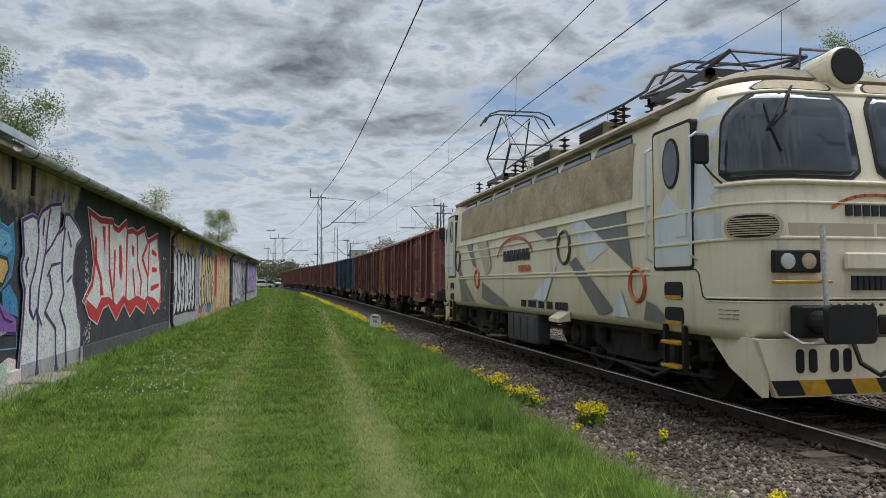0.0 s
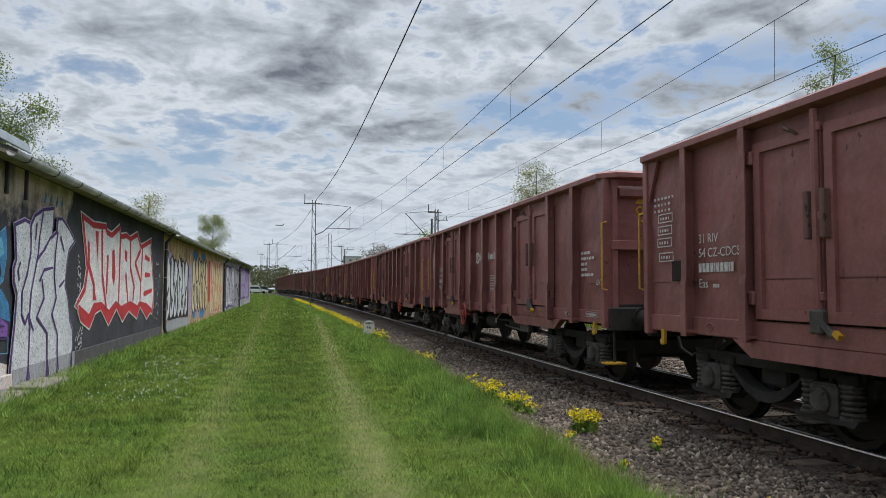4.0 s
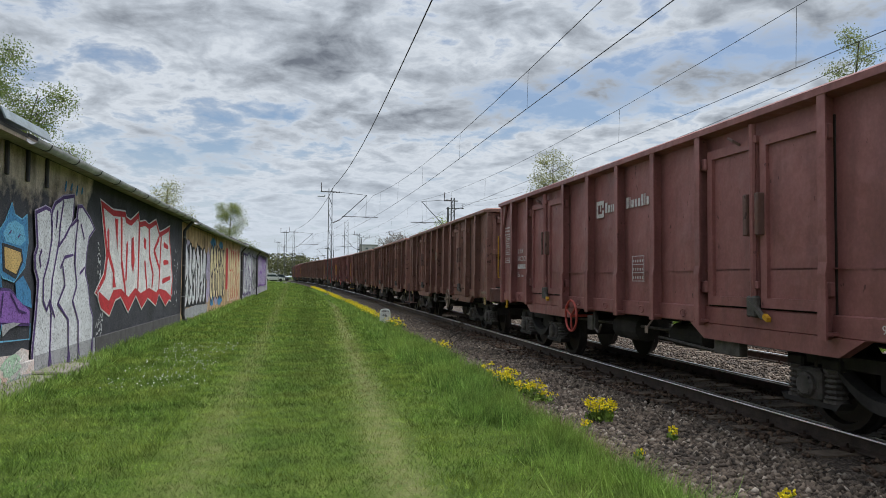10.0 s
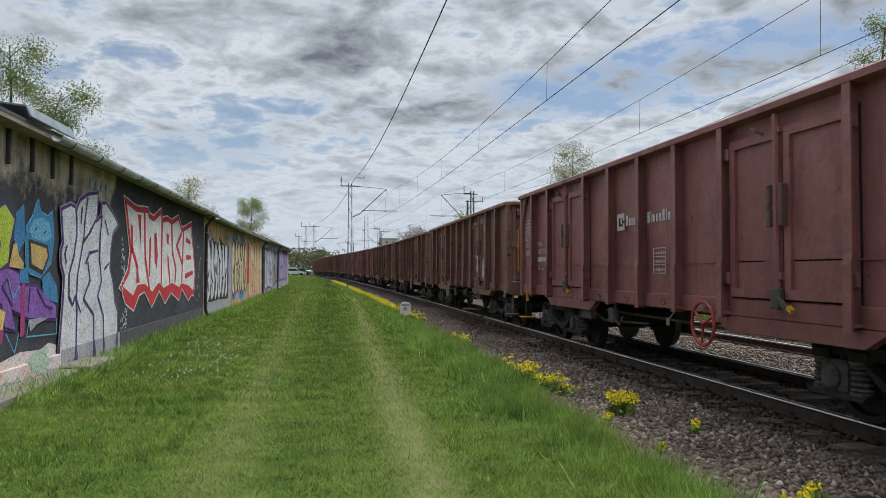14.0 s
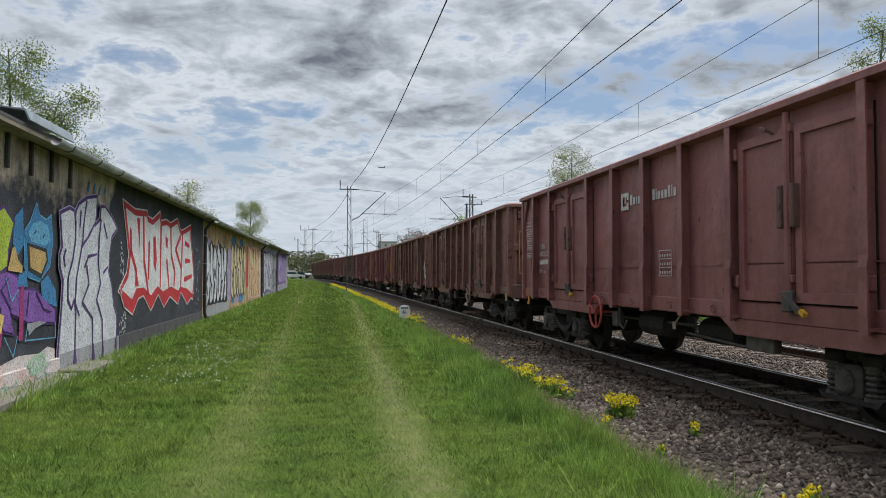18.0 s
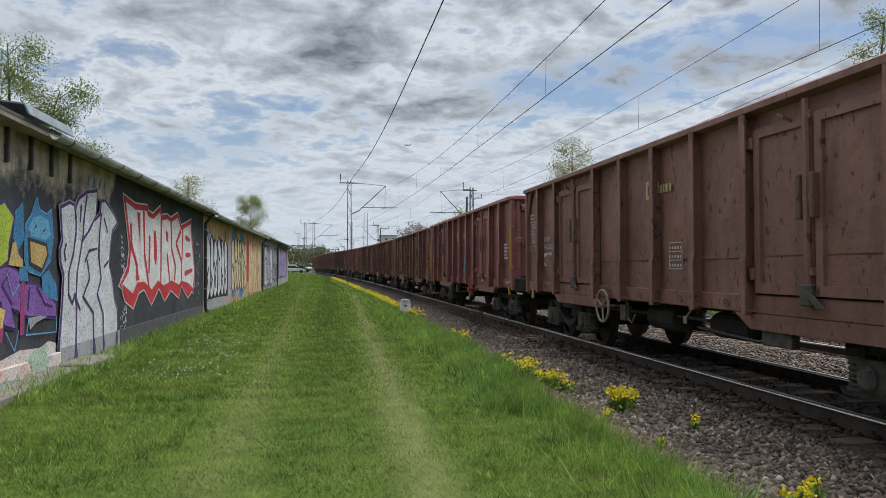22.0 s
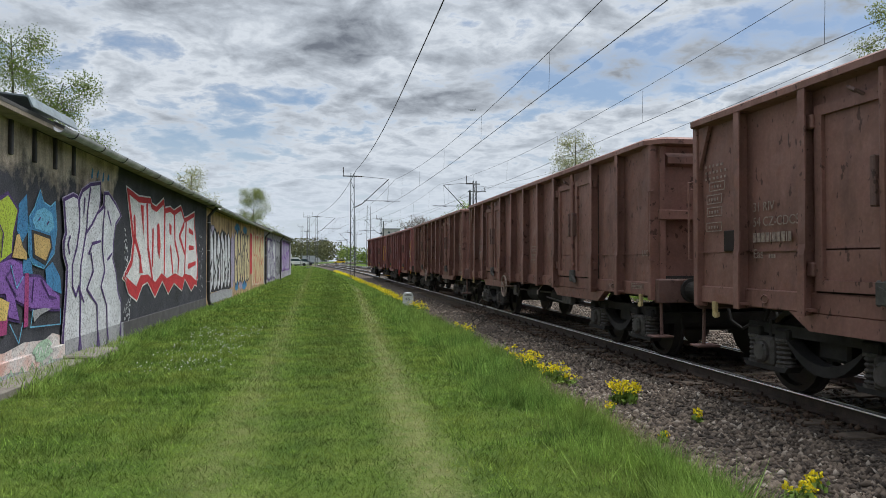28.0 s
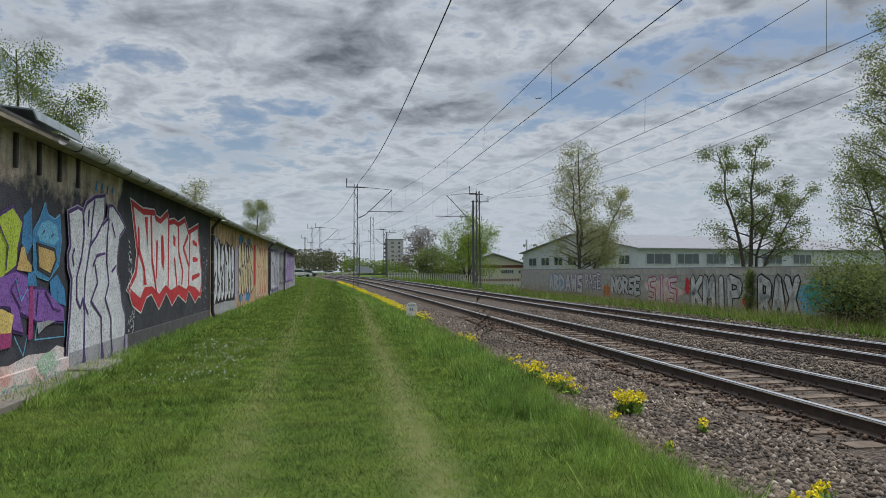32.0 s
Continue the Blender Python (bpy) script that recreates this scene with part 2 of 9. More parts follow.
def lathe(bm, c, axis, prof, seg=16):
    """Rings of (distance along axis, radius) about c."""
    axis = Vector(axis).normalized()
    u = axis.orthogonal().normalized()
    w = axis.cross(u)
    rings = [[bm.verts.new(Vector(c) + axis * d + r * (math.cos(2 * math.pi * i / seg) * u + math.sin(2 * math.pi * i / seg) * w)) for i in range(seg)] for d, r in prof]
    for p, q in zip(rings, rings[1:]):
        for i in range(seg):
            bm.faces.new((p[i], p[(i + 1) % seg], q[(i + 1) % seg], q[i]))
    bm.faces.new(rings[0][::-1]), bm.faces.new(rings[-1])


def torus(bm, c, axis, R, r, seg=20, side=6):
    axis = Vector(axis).normalized()
    u = axis.orthogonal().normalized()
    w = axis.cross(u)
    rows = []
    for i in range(seg):
        d = math.cos(2 * math.pi * i / seg) * u + math.sin(2 * math.pi * i / seg) * w
        rows.append([bm.verts.new(Vector(c) + d * (R + r * math.cos(2 * math.pi * j / side)) + axis * r * math.sin(2 * math.pi * j / side)) for j in range(side)])
    for i in range(seg):
        p, q = rows[i], rows[(i + 1) % seg]
        for j in range(side):
            bm.faces.new((p[j], p[(j + 1) % side], q[(j + 1) % side], q[j]))


def mesh_of(name, bm, material, smooth=False):
    bmesh.ops.recalc_face_normals(bm, faces=bm.faces)
    me = bpy.data.meshes.new(name)
    bm.to_mesh(me)
    bm.free()
    me.materials.append(material)
    if smooth:
        me.shade_smooth()
    return me


def raw(name, verts, faces, material):
    me = bpy.data.meshes.new(name)
    me.from_pydata(verts, [], faces)
    me.materials.append(material)
    return me


def place(name, me, parent=None, m=None, label=""):
    ob = new(name, me)
    ob.parent = parent
    if m is not None:
        ob.matrix_basis = m
    return tagged(ob, label)


def part(name, bm, material, parent, label="", smooth=False, m=None):
    return place(name, mesh_of(name, bm, material, smooth), parent, m, label)


def thing(name, m, label, category, group="", kind=""):
    ob = new(name)
    ob.empty_display_size = 0.3
    ob.matrix_basis = m
    return tagged(ob, label, category, group, kind)


def single(name, bm, material, label, category, group="", kind="", m=None, smooth=False):
    ob = place(name, mesh_of(name, bm, material, smooth), None, m)
    return tagged(ob, label, category, group, kind)


def letters(text, size, material, cache={}):
    """A flat mesh of the built-in font, size high."""
    key = (text, size, material.name)
    if key not in cache:
        c = bpy.data.curves.new("text", "FONT")
        c.body, c.size, c.extrude = text, size * 1.4, 0.001
        ob = new("text", c)
        me = bpy.data.meshes.new_from_object(ob.evaluated_get(bpy.context.evaluated_depsgraph_get()))
        bpy.data.objects.remove(ob)
        bpy.data.curves.remove(c)
        me.materials.clear()
        me.materials.append(material)
        cache[key] = me
    return cache[key]


# ---- the lie of the land ----
RAIL, TRACK, TRACK_FAR = 0.10, 5.98, 10.01      # rail head's height, and the tracks' centre lines where they run straight


def smooth(t):
    t = max(0.0, min(1.0, t))
    return t * t * (3 - 2 * t)


def rise(y):
    return 0.56 * smooth((y - 30) / 100)


def bend(y):
    """How far the line has swung aside at y: left, straight on, then back to the right."""
    x = 0.0
    if y > 28:
        d = min(y, 90) - 28
        x -= d * d / 2000
    if y > 90:
        x -= 0.062 * (min(y, 1e9) - 90)
    if y > 135:
        d = min(y, 235) - 135
        x += d * d / 1800
    if y > 235:
        x += 100 / 900 * (y - 235)
    return x


def track_pose(y, centre=TRACK, half=4.5):
    a, b = y - half, y + half
    pa, pb = Vector((centre + bend(a), a, RAIL + rise(a))), Vector((centre + bend(b), b, RAIL + rise(b)))
    d = (pb - pa).normalized()
    side = d.cross(Vector((0, 0, 1))).normalized()
    up = side.cross(d)
    m = Matrix((side, d, up)).transposed().to_4x4()
    m.translation = (pa + pb) / 2
    return m

# ---- the ground ----
def ground_z(x, y):
    edge = bend(y)
    u = x - edge
    z = rise(y)
    if u > 2.6:
        z -= 0.12 * smooth((u - 2.6) / 0.5)
    if u > 12:
        z -= 0.10 * smooth((u - 12) / 3) + 1.3 * smooth((x - 15) / 7) * smooth((y - 52) / 25)
    return z


def ground_material():
    k = Mat("meadow_turf", 0.95, 0, 0.1)
    x, y = k.axis(0), k.axis(1)
    green = k.ramp(k.noise(1.4, 8, 0.65), [(0.3, (0.056, 0.100, 0.018)), (0.5, (0.098, 0.152, 0.026)), (0.72, (0.155, 0.195, 0.042))])
    fine_ = k.ramp(k.noise(35, 4, 0.7), [(0.3, 0.5), (0.7, 1.15)])
    col = k.mix(1.0, green, fine_, "MULTIPLY")
    # two worn wheel ruts that run along the path
    ruts = None
    for a, b, worn in ((-0.72, -0.009, 0.35), (0.62, 0.031, 0.55)):
        line = k.math("ADD", k.math("MULTIPLY", y, b), a)
        off = k.math("ABSOLUTE", k.math("SUBTRACT", x, line))
        w = k.math("ADD", off, k.math("MULTIPLY", k.math("SUBTRACT", k.noise(2.2, 5), 0.5), 0.5))
        r = k.ramp(w, [(0.02, worn), (0.42, 0.0)])
        ruts = r if ruts is None else k.math("MAXIMUM", ruts, r)
    patch = k.math("MULTIPLY", ruts, k.ramp(k.noise(5, 6, 0.7), [(0.38, 0.1), (0.62, 1.0)]))
    col = k.mix(patch, col, (0.250, 0.225, 0.115))
    k.colour(col)
    k.bump(k.noise(30, 5), 0.6, 0.05)
    return k.m


M_TURF = ground_material()
xs = sorted({-2500, -900, -400, -200, -100, -60, -40, -25, -15, *range(-10, 26), 2.55, 2.7, 2.85, 3.0, 3.2, 30, 40, 60, 100, 200, 400, 900, 2500})
ys = sorted({-2500, -900, -600, -300, -150, -80, -40, -20, -10, *range(-6, 60, 3), *range(60, 320, 10), 340, 380, 450, 600, 900, 1600, 3000})
gv = [(x, y, ground_z(x, y)) for y in ys for x in xs]
nx = len(xs)
gf = [(j * nx + i, j * nx + i + 1, (j + 1) * nx + i + 1, (j + 1) * nx + i) for j in range(len(ys) - 1) for i in range(nx - 1)]
ground = tagged(place("ground", raw("ground", gv, gf, M_TURF)), "mown green grass with two worn wheel ruts", "grass", kind="structure")
ground.data.shade_smooth()


def ballast_material():
    k = Mat("crushed_stone", 0.9)
    v = k.voronoi(22)
    tone = k.ramp(v.outputs["Color"], [(0.0, (0.022, 0.017, 0.013)), (0.5, (0.080, 0.060, 0.046)), (1.0, (0.155, 0.120, 0.092))])
    brown = k.mix(k.ramp(k.noise(0.8, 4), [(0.4, 0.0), (0.7, 0.5)]), tone, (0.085, 0.055, 0.038))
    k.colour(brown)
    k.bump(v.outputs["Distance"], 1.0, 0.05)
    return k.m


def stone_material():
    k = Mat("loose_ballast_stone", 0.88)
    k.colour(k.mix(1.0, k.ramp(k.island(), [(0.0, (0.030, 0.022, 0.016)), (0.45, (0.122, 0.092, 0.069)), (0.90, (0.212, 0.164, 0.124)), (1.0, (0.400, 0.345, 0.285))]),
                   k.ramp(k.noise(0.9, 5, 0.6), [(0.32, 0.5), (0.55, 1.0), (0.7, 1.2)]), "MULTIPLY"))
    return k.m


def rust_material():
    k = Mat("rusty_ballast_stone", 0.9)
    k.colour(k.mix(1.0, k.ramp(k.island(), [(0.0, (0.032, 0.020, 0.014)), (0.5, (0.095, 0.058, 0.038)), (1.0, (0.190, 0.125, 0.085))]), k.ramp(k.noise(30, 3), [(0.3, 0.75), (0.7, 1.1)]), "MULTIPLY"))
    return k.m


M_BALLAST, M_STONE, M_RUSTSTONE = ballast_material(), stone_material(), rust_material()
LINE = [-600, -300, -150, -60, -30, -15, -6, *range(0, 60, 4), *range(60, 300, 8), 320, 360, 420, 500, 650, 900]


def strip(name, profile, material, ys_=LINE):
    """A band along the line: profile of (offset from the straight, height)."""
    v, f, n = [], [], len(profile)
    for y in ys_:
        v += [(x + bend(y), y, z + rise(y)) for x, z in profile]
    for j in range(len(ys_) - 1):
        f += [(j * n + i, j * n + i + 1, (j + 1) * n + i + 1, (j + 1) * n + i) for i in range(n - 1)]
    return raw(name, v, f, material)


tagged(place("ballast", strip("ballast", [(2.75, -0.10), (3.1, -0.075), (4.6, -0.085), (7.4, -0.085), (8.0, -0.10), (8.7, -0.085), (11.4, -0.085), (12.6, -0.10), (13.4, -0.24)], M_BALLAST)),
       "grey-brown crushed stone bed under two tracks", "ballast", kind="structure")

# ---- tracks ----
M_RAIL = plain("rusty_rail_side", (0.074, 0.054, 0.043), 0.75, 0.1, 0.35, 7)
M_HEAD = plain("polished_rail_head", (0.90, 0.90, 0.91), 0.30, 1.0, 0.08, 3)
M_SLEEPER = plain("weathered_concrete_sleeper", (0.150, 0.112, 0.082), 0.92, 0, 0.55, 4, 0.5)
M_CLIP = plain("rusty_fastening", (0.055, 0.032, 0.022), 0.8, 0.3, 0.4, 9)
RAIL_SHAPE = [(-0.07, -0.165), (-0.07, -0.15), (-0.012, -0.13), (-0.010, -0.045), (-0.036, -0.035), (-0.036, -0.004), (0.036, -0.004), (0.036, -0.035), (0.010, -0.045), (0.012, -0.13), (0.07, -0.15), (0.07, -0.165)]
HEAD_SHAPE = [(-0.0385, -0.026), (-0.037, -0.012), (-0.030, -0.002), (-0.016, 0.002), (0.0, 0.003), (0.016, 0.002), (0.030, -0.002), (0.037, -0.012), (0.0385, -0.026)]
sl = bmesh.new()
prism(sl, [(-0.13, -0.12), (0.13, -0.12), (0.11, 0.0), (-0.11, 0.0)], 0, -1.25, 1.25)
SLEEPER = mesh_of("sleeper", sl, M_SLEEPER)
cl = bmesh.new()
for sx in (-1, 1):
    box(cl, sx * 0.105 - 0.03, sx * 0.105 + 0.03, -0.07, 0.07, 0, 0.035, 0.008)
    rod(cl, (sx * 0.11, 0, 0.02), (sx * 0.11, 0, 0.075), 0.016, 0.014, 6)
CLIP = mesh_of("rail_fastening", cl, M_CLIP)


def lay_track(name, centre, label):
    tr = thing(name, Matrix.Identity(4), label, "railway track", "railway tracks", "structure")
    for s in (-0.7525, 0.7525):
        r = place("rail", strip("rail", [(centre + s + a, RAIL + b) for a, b in RAIL_SHAPE], M_RAIL), tr)
        place("rail_head", strip("rail_head", [(centre + s + q, RAIL + h) for q, h in HEAD_SHAPE], M_HEAD), r, None, "polished steel running surface").data.shade_smooth()
    far = []
    for i in range(-60, 420):
        y = i * 0.6 + 0.13
        if -3 < y < 50:
            place("sleeper", SLEEPER, tr, Matrix.Translation((centre + bend(y), y + random.uniform(-0.02, 0.02), RAIL - 0.169 + rise(y))) @ pose(0, 0, 0, 0, 0, random.uniform(-0.8, 0.8)))
        else:
            far.append((centre + bend(y), y, RAIL - 0.168 + rise(y)))
    v, f = [], []
    for x, y, z in far:
        b = len(v)
        v += [(x - 1.25, y - 0.12, z), (x + 1.25, y - 0.12, z), (x + 1.25, y + 0.12, z), (x - 1.25, y + 0.12, z)]
        f.append((b, b + 1, b + 2, b + 3))
    tagged(place("far_sleepers", raw("far_sleepers", v, f, M_SLEEPER), tr), kind="stuff")
    for i in range(7, 44):
        y = i * 0.6 + 0.13
        for s in (-0.7525, 0.7525):
            place("rail_fastening", CLIP, tr, Matrix.Translation((centre + s + bend(y), y, RAIL - 0.165 + rise(y))))
    return tr


lay_track("near_track", TRACK, "single railway track with bright rail heads on concrete sleepers")
lay_track("far_track", TRACK_FAR, "second railway track with duller rails beside the first")

# ---- goods wagons ----
TOP, SILL = 3.185, 0.95            # height of the rim and of the side's lower edge over the rail
RIBS = (-5.35, -4.25, -2.2, -1.1, 0.0, 1.1, 2.2, 4.25, 5.35)
SIDE = 1.36


def wheelset_mesh():
    bm = bmesh.new()
    for s in (-1, 1):
        lathe(bm, (s * 0.685, 0, 0), (s, 0, 0), [(-0.02, 0.49), (0.012, 0.49), (0.03, 0.465), (0.12, 0.455), (0.12, 0.39), (0.06, 0.37), (0.06, 0.16), (0.13, 0.13), (0.13, 0.05)], 24)
    rod(bm, (-0.7, 0, 0), (0.7, 0, 0), 0.085, 0.085, 10)
    return mesh_of("wheelset", bm, M_TREAD)


def spring_mesh():
    bm = bmesh.new()
    for i in range(5):
        torus(bm, (0, 0, 0.03 + i * 0.052), (0, 0, 1), 0.085, 0.022, 10, 5)
    lathe(bm, (0, 0, 0), (0, 0, 1), [(0, 0.06), (0.27, 0.06)], 8)
    lathe(bm, (0, 0, 0.262), (0, 0, 1), [(0, 0.115), (0.03, 0.115)], 10)
    lathe(bm, (0, 0, -0.02), (0, 0, 1), [(0, 0.115), (0.03, 0.115)], 10)
    return mesh_of("coil_spring", bm, M_GEAR)


def axle_box_mesh():
    bm = bmesh.new()
    box(bm, -0.12, 0.10, -0.17, 0.17, -0.15, 0.16, 0.03)
    lathe(bm, (-0.10, 0, 0), (-1, 0, 0), [(0, 0.125), (0.05, 0.12), (0.07, 0.09)], 12)
    for a in range(4):
        c, s = math.cos(a * 1.571 + 0.785), math.sin(a * 1.571 + 0.785)
        rod(bm, (-0.14, c * 0.10, s * 0.10), (-0.175, c * 0.10, s * 0.10), 0.014, 0.014, 5)
    return mesh_of("axle_box", bm, M_GEAR)


def bogie_mesh():
    bm = bmesh.new()
    for s in (-1, 1):
        a, b = s * 0.98, s * 1.08
        prism(bm, [(-1.32, 0.76), (-1.32, 0.66), (-0.60, 0.64), (0.60, 0.64), (1.32, 0.66), (1.32, 0.76)], 0, min(a, b), max(a, b))
        # the deep bow between the axle boxes
        arc = [-0.62 + 1.24 * i / 12 for i in range(13)]
        prism(bm, [(y, 0.30 + 0.36 * abs(y / 0.62) ** 2.2) for y in arc] + [(y, 0.41 + 0.26 * abs(y / 0.62) ** 2.0) for y in arc[::-1]], 0, min(s * 0.96, s * 1.12), max(s * 0.96, s * 1.12))
        for y in (-0.9, 0.9):
            for d in (-0.25, 0.25):
                box(bm, min(s * 0.93, s * 1.13), max(s * 0.93, s * 1.13), y + d - 0.12, y + d + 0.12, 0.60, 0.72, 0.02)
        for y in (-0.9, 0.9):
            prism(bm, [(y - 0.42, 0.33), (y - 0.36, 0.26), (y + 0.36, 0.26), (y + 0.42, 0.33), (y + 0.34, 0.31), (y - 0.34, 0.31)], 0, min(s * 0.98, s * 1.16), max(s * 0.98, s * 1.16))
            rod(bm, (s * 1.06, y, 0.6), (s * 1.06, y, 0.80), 0.035, 0.03, 6)
        for y in (-0.32, 0.32):
            box(bm, min(s * 0.70, s * 0.80), max(s * 0.70, s * 0.80), y - 0.05, y + 0.05, 0.25, 0.65)
    box(bm, -1.0, 1.0, -0.22, 0.22, 0.45, 0.72, 0.03)
    for y in (-1.3, 1.3):
        box(bm, -1.0, 1.0, y - 0.05, y + 0.05, 0.52, 0.68)
    lathe(bm, (0, 0, 0.70), (0, 0, 1), [(0, 0.25), (0.2, 0.25)], 14)
    return mesh_of("bogie", bm, M_BLACK)


M_SLOTTED = plain("dark_door_gap", (0.030, 0.018, 0.015), 0.9)
WHEELSET, SPRING, AXLEBOX, BOGIE = wheelset_mesh(), spring_mesh(), axle_box_mesh(), bogie_mesh()
WHEEL_R = 0.455


def buffer_mesh():
    bm = bmesh.new()
    lathe(bm, (0, 0, 0), (0, 1, 0), [(-0.02, 0.17), (0.02, 0.17), (0.02, 0.125), (0.28, 0.115), (0.28, 0.09), (0.44, 0.09), (0.44, 0.14), (0.455, 0.22), (0.49, 0.225), (0.505, 0.12)], 16)
    return mesh_of("buffer", bm, M_BLACK)


def coupling_mesh():
    bm = bmesh.new()
    box(bm, -0.04, 0.04, 0.0, 0.26, -0.10, 0.10, 0.02)
    torus(bm, (0, 0.32, -0.06), (1, 0, 0), 0.11, 0.026, 12, 6)
    for s in (-1, 1):
        rod(bm, (s * 0.06, 0.30, -0.12), (s * 0.04, 0.52, -0.02), 0.022, 0.022, 6)
        tube(bm, [(s * 0.35, 0.02, -0.15), (s * 0.36, 0.14, -0.38), (s * 0.28, 0.30, -0.48), (s * 0.16, 0.44, -0.36)], 0.026, 6)
    rod(bm, (-0.07, 0.50, -0.03), (0.07, 0.50, -0.03), 0.035, 0.035, 8)
    return mesh_of("coupling", bm, M_BLACK)


BUFFER, COUPLING = buffer_mesh(), coupling_mesh()
YUP = Matrix.Identity(4)
YBACK = pose(0, 0, 0, 0, 0, 180)


def door_leaf(bm, y0, y1):
    """One leaf of a side door, its panel sunk between raised borders, outer face at -SIDE."""
    z0, z1 = SILL + 0.22, TOP - 0.28
    o = [(y0, z0), (y1, z0), (y1, z1), (y0, z1)]
    i_ = [(y0 + 0.10, z0 + 0.10), (y1 - 0.10, z0 + 0.10), (y1 - 0.10, z1 - 0.10), (y0 + 0.10, z1 - 0.10)]
    rows = [[bm.verts.new((x, *p)) for p in q] for x, q in ((-SIDE - 0.005, o), (-SIDE - 0.062, o), (-SIDE - 0.062, i_), (-SIDE - 0.024, i_))]
    for p, q in zip(rows, rows[1:]):
        for j in range(4):
            bm.faces.new((p[j], p[(j + 1) % 4], q[(j + 1) % 4], q[j]))
    bm.faces.new(rows[-1])


def build_wagon(tone, doors=(-3.225, 3.225)):
    """An open high-sided bogie wagon with double doors in its sides; origin on the rails under its middle, front towards -y."""
    mat = M_WAGON[tone]
    ribs = RIBS if len(doors) > 1 else tuple(sorted((*RIBS, -3.225)))
    w = thing("open_wagon", Matrix.Identity(4), "wagon", "goods wagon", "wagons of the train")
    bm = bmesh.new()
    box(bm, -1.30, 1.30, -6.42, 6.42, 1.12, 1.24)
    for s in (-0.35, 0.35):
        box(bm, s - 0.08, s + 0.08, -6.4, 6.4, 0.82, 1.12)
    for y in (-4.5, -2.2, 0, 2.2, 4.5):
        box(bm, -1.28, 1.28, y - 0.08, y + 0.08, 0.95, 1.12)
    part("underframe", bm, M_BLACK, w, "black steel underframe")
    for s in (-1, 1):
        turn = YUP if s < 0 else YBACK
        bm = bmesh.new()
        box(bm, -SIDE, -SIDE + 0.03, -6.42, 6.42, TOP - 0.26, TOP - 0.08)
        side = part("side_wall", bm, mat, w, m=turn)
        # skin in panels that bulge a little between the ribs
        edges = (-6.42, *ribs, 6.42)
        for a, b in zip(edges, edges[1:]):
            if any(a < y_ < b for y_ in doors):
                continue
            bm = bmesh.new()
            ny, nz = 5, 9
            push = [[random.uniform(-0.8, 1.6) + (random.uniform(1.0, 2.6) if random.random() < 0.18 else 0.0) for _ in range(nz + 1)] for _ in range(ny + 1)]
            g = [[bm.verts.new((-SIDE - 0.019 * math.sin(math.pi * i / ny) * math.sin(math.pi * j / nz) * push[i][j], a + (b - a) * i / ny, SILL + 0.02 + (TOP - 0.26 - SILL) * j / nz)) for j in range(nz + 1)] for i in range(ny + 1)]
            for i in range(ny):
                for j in range(nz):
                    bm.faces.new((g[i][j], g[i + 1][j], g[i + 1][j + 1], g[i][j + 1]))
            part("panel", bm, mat, side, "", True)
        bm = bmesh.new()
        box(bm, -SIDE - 0.035, -SIDE + 0.10, -6.42, 6.42, SILL, SILL + 0.20, 0.012)
        for a, b in ((y_ - 1.075, y_ + 1.075) for y_ in doors):
            prism(bm, [(a - 0.3, SILL), (b + 0.3, SILL), (b, SILL - 0.17), (a, SILL - 0.17)], 0, -SIDE - 0.045, -SIDE + 0.06)
        for y in (-5.0, -1.7, -0.6, 0.6, 1.7, 5.0):
            torus(bm, (-SIDE - 0.05, y, SILL + 0.10), (1, 0.3, 0), 0.045, 0.010, 8, 4)
        part("side_sill", bm, mat, side)
        bm = bmesh.new()
        box(bm, -SIDE - 0.024, -SIDE + 0.01, -6.38, 6.38, SILL + 0.60, SILL + 0.614)
        part("weld_seam", bm, mat, side)
        for y in ribs:
            bm = bmesh.new()
            wd = 0.052
            # a deep rolled section: thin web, outer flange, and a wider foot plate
            prism(bm, [(-SIDE - 0.165, SILL - 0.02), (-SIDE, SILL - 0.02), (-SIDE, TOP - 0.1), (-SIDE - 0.130, TOP - 0.1), (-SIDE - 0.130, SILL + 0.70), (-SIDE - 0.165, SILL + 0.58)], 1, y + wd - 0.022, y + wd)
            prism(bm, [(-SIDE - 0.169, SILL - 0.02), (-SIDE - 0.148, SILL - 0.02), (-SIDE - 0.148, SILL + 0.58), (-SIDE - 0.134, SILL + 0.66), (-SIDE - 0.134, TOP - 0.1), (-SIDE - 0.152, TOP - 0.1), (-SIDE - 0.152, SILL + 0.66), (-SIDE - 0.169, SILL + 0.56)], 1, y - wd, y + wd)
            box(bm, -SIDE - 0.15, -SIDE, y - wd + 0.004, y + wd - 0.024, SILL + 0.02, SILL + 0.05)
            part("rib", bm, mat, side)
        for y in (-6.42, 6.42):
            bm = bmesh.new()
            d = 1 if y > 0 else -1
            box(bm, -SIDE - 0.09, -SIDE + 0.05, min(y, y - d * 0.10), max(y, y - d * 0.10), SILL - 0.05, TOP - 0.08, 0.01)
            prism(bm, [(y - d * 0.10, TOP - 0.1), (y - d * 0.34, TOP - 0.1), (y - d * 0.10, TOP - 0.62)], 0, -SIDE - 0.06, -SIDE - 0.02)
            part("corner_post", bm, mat, side)
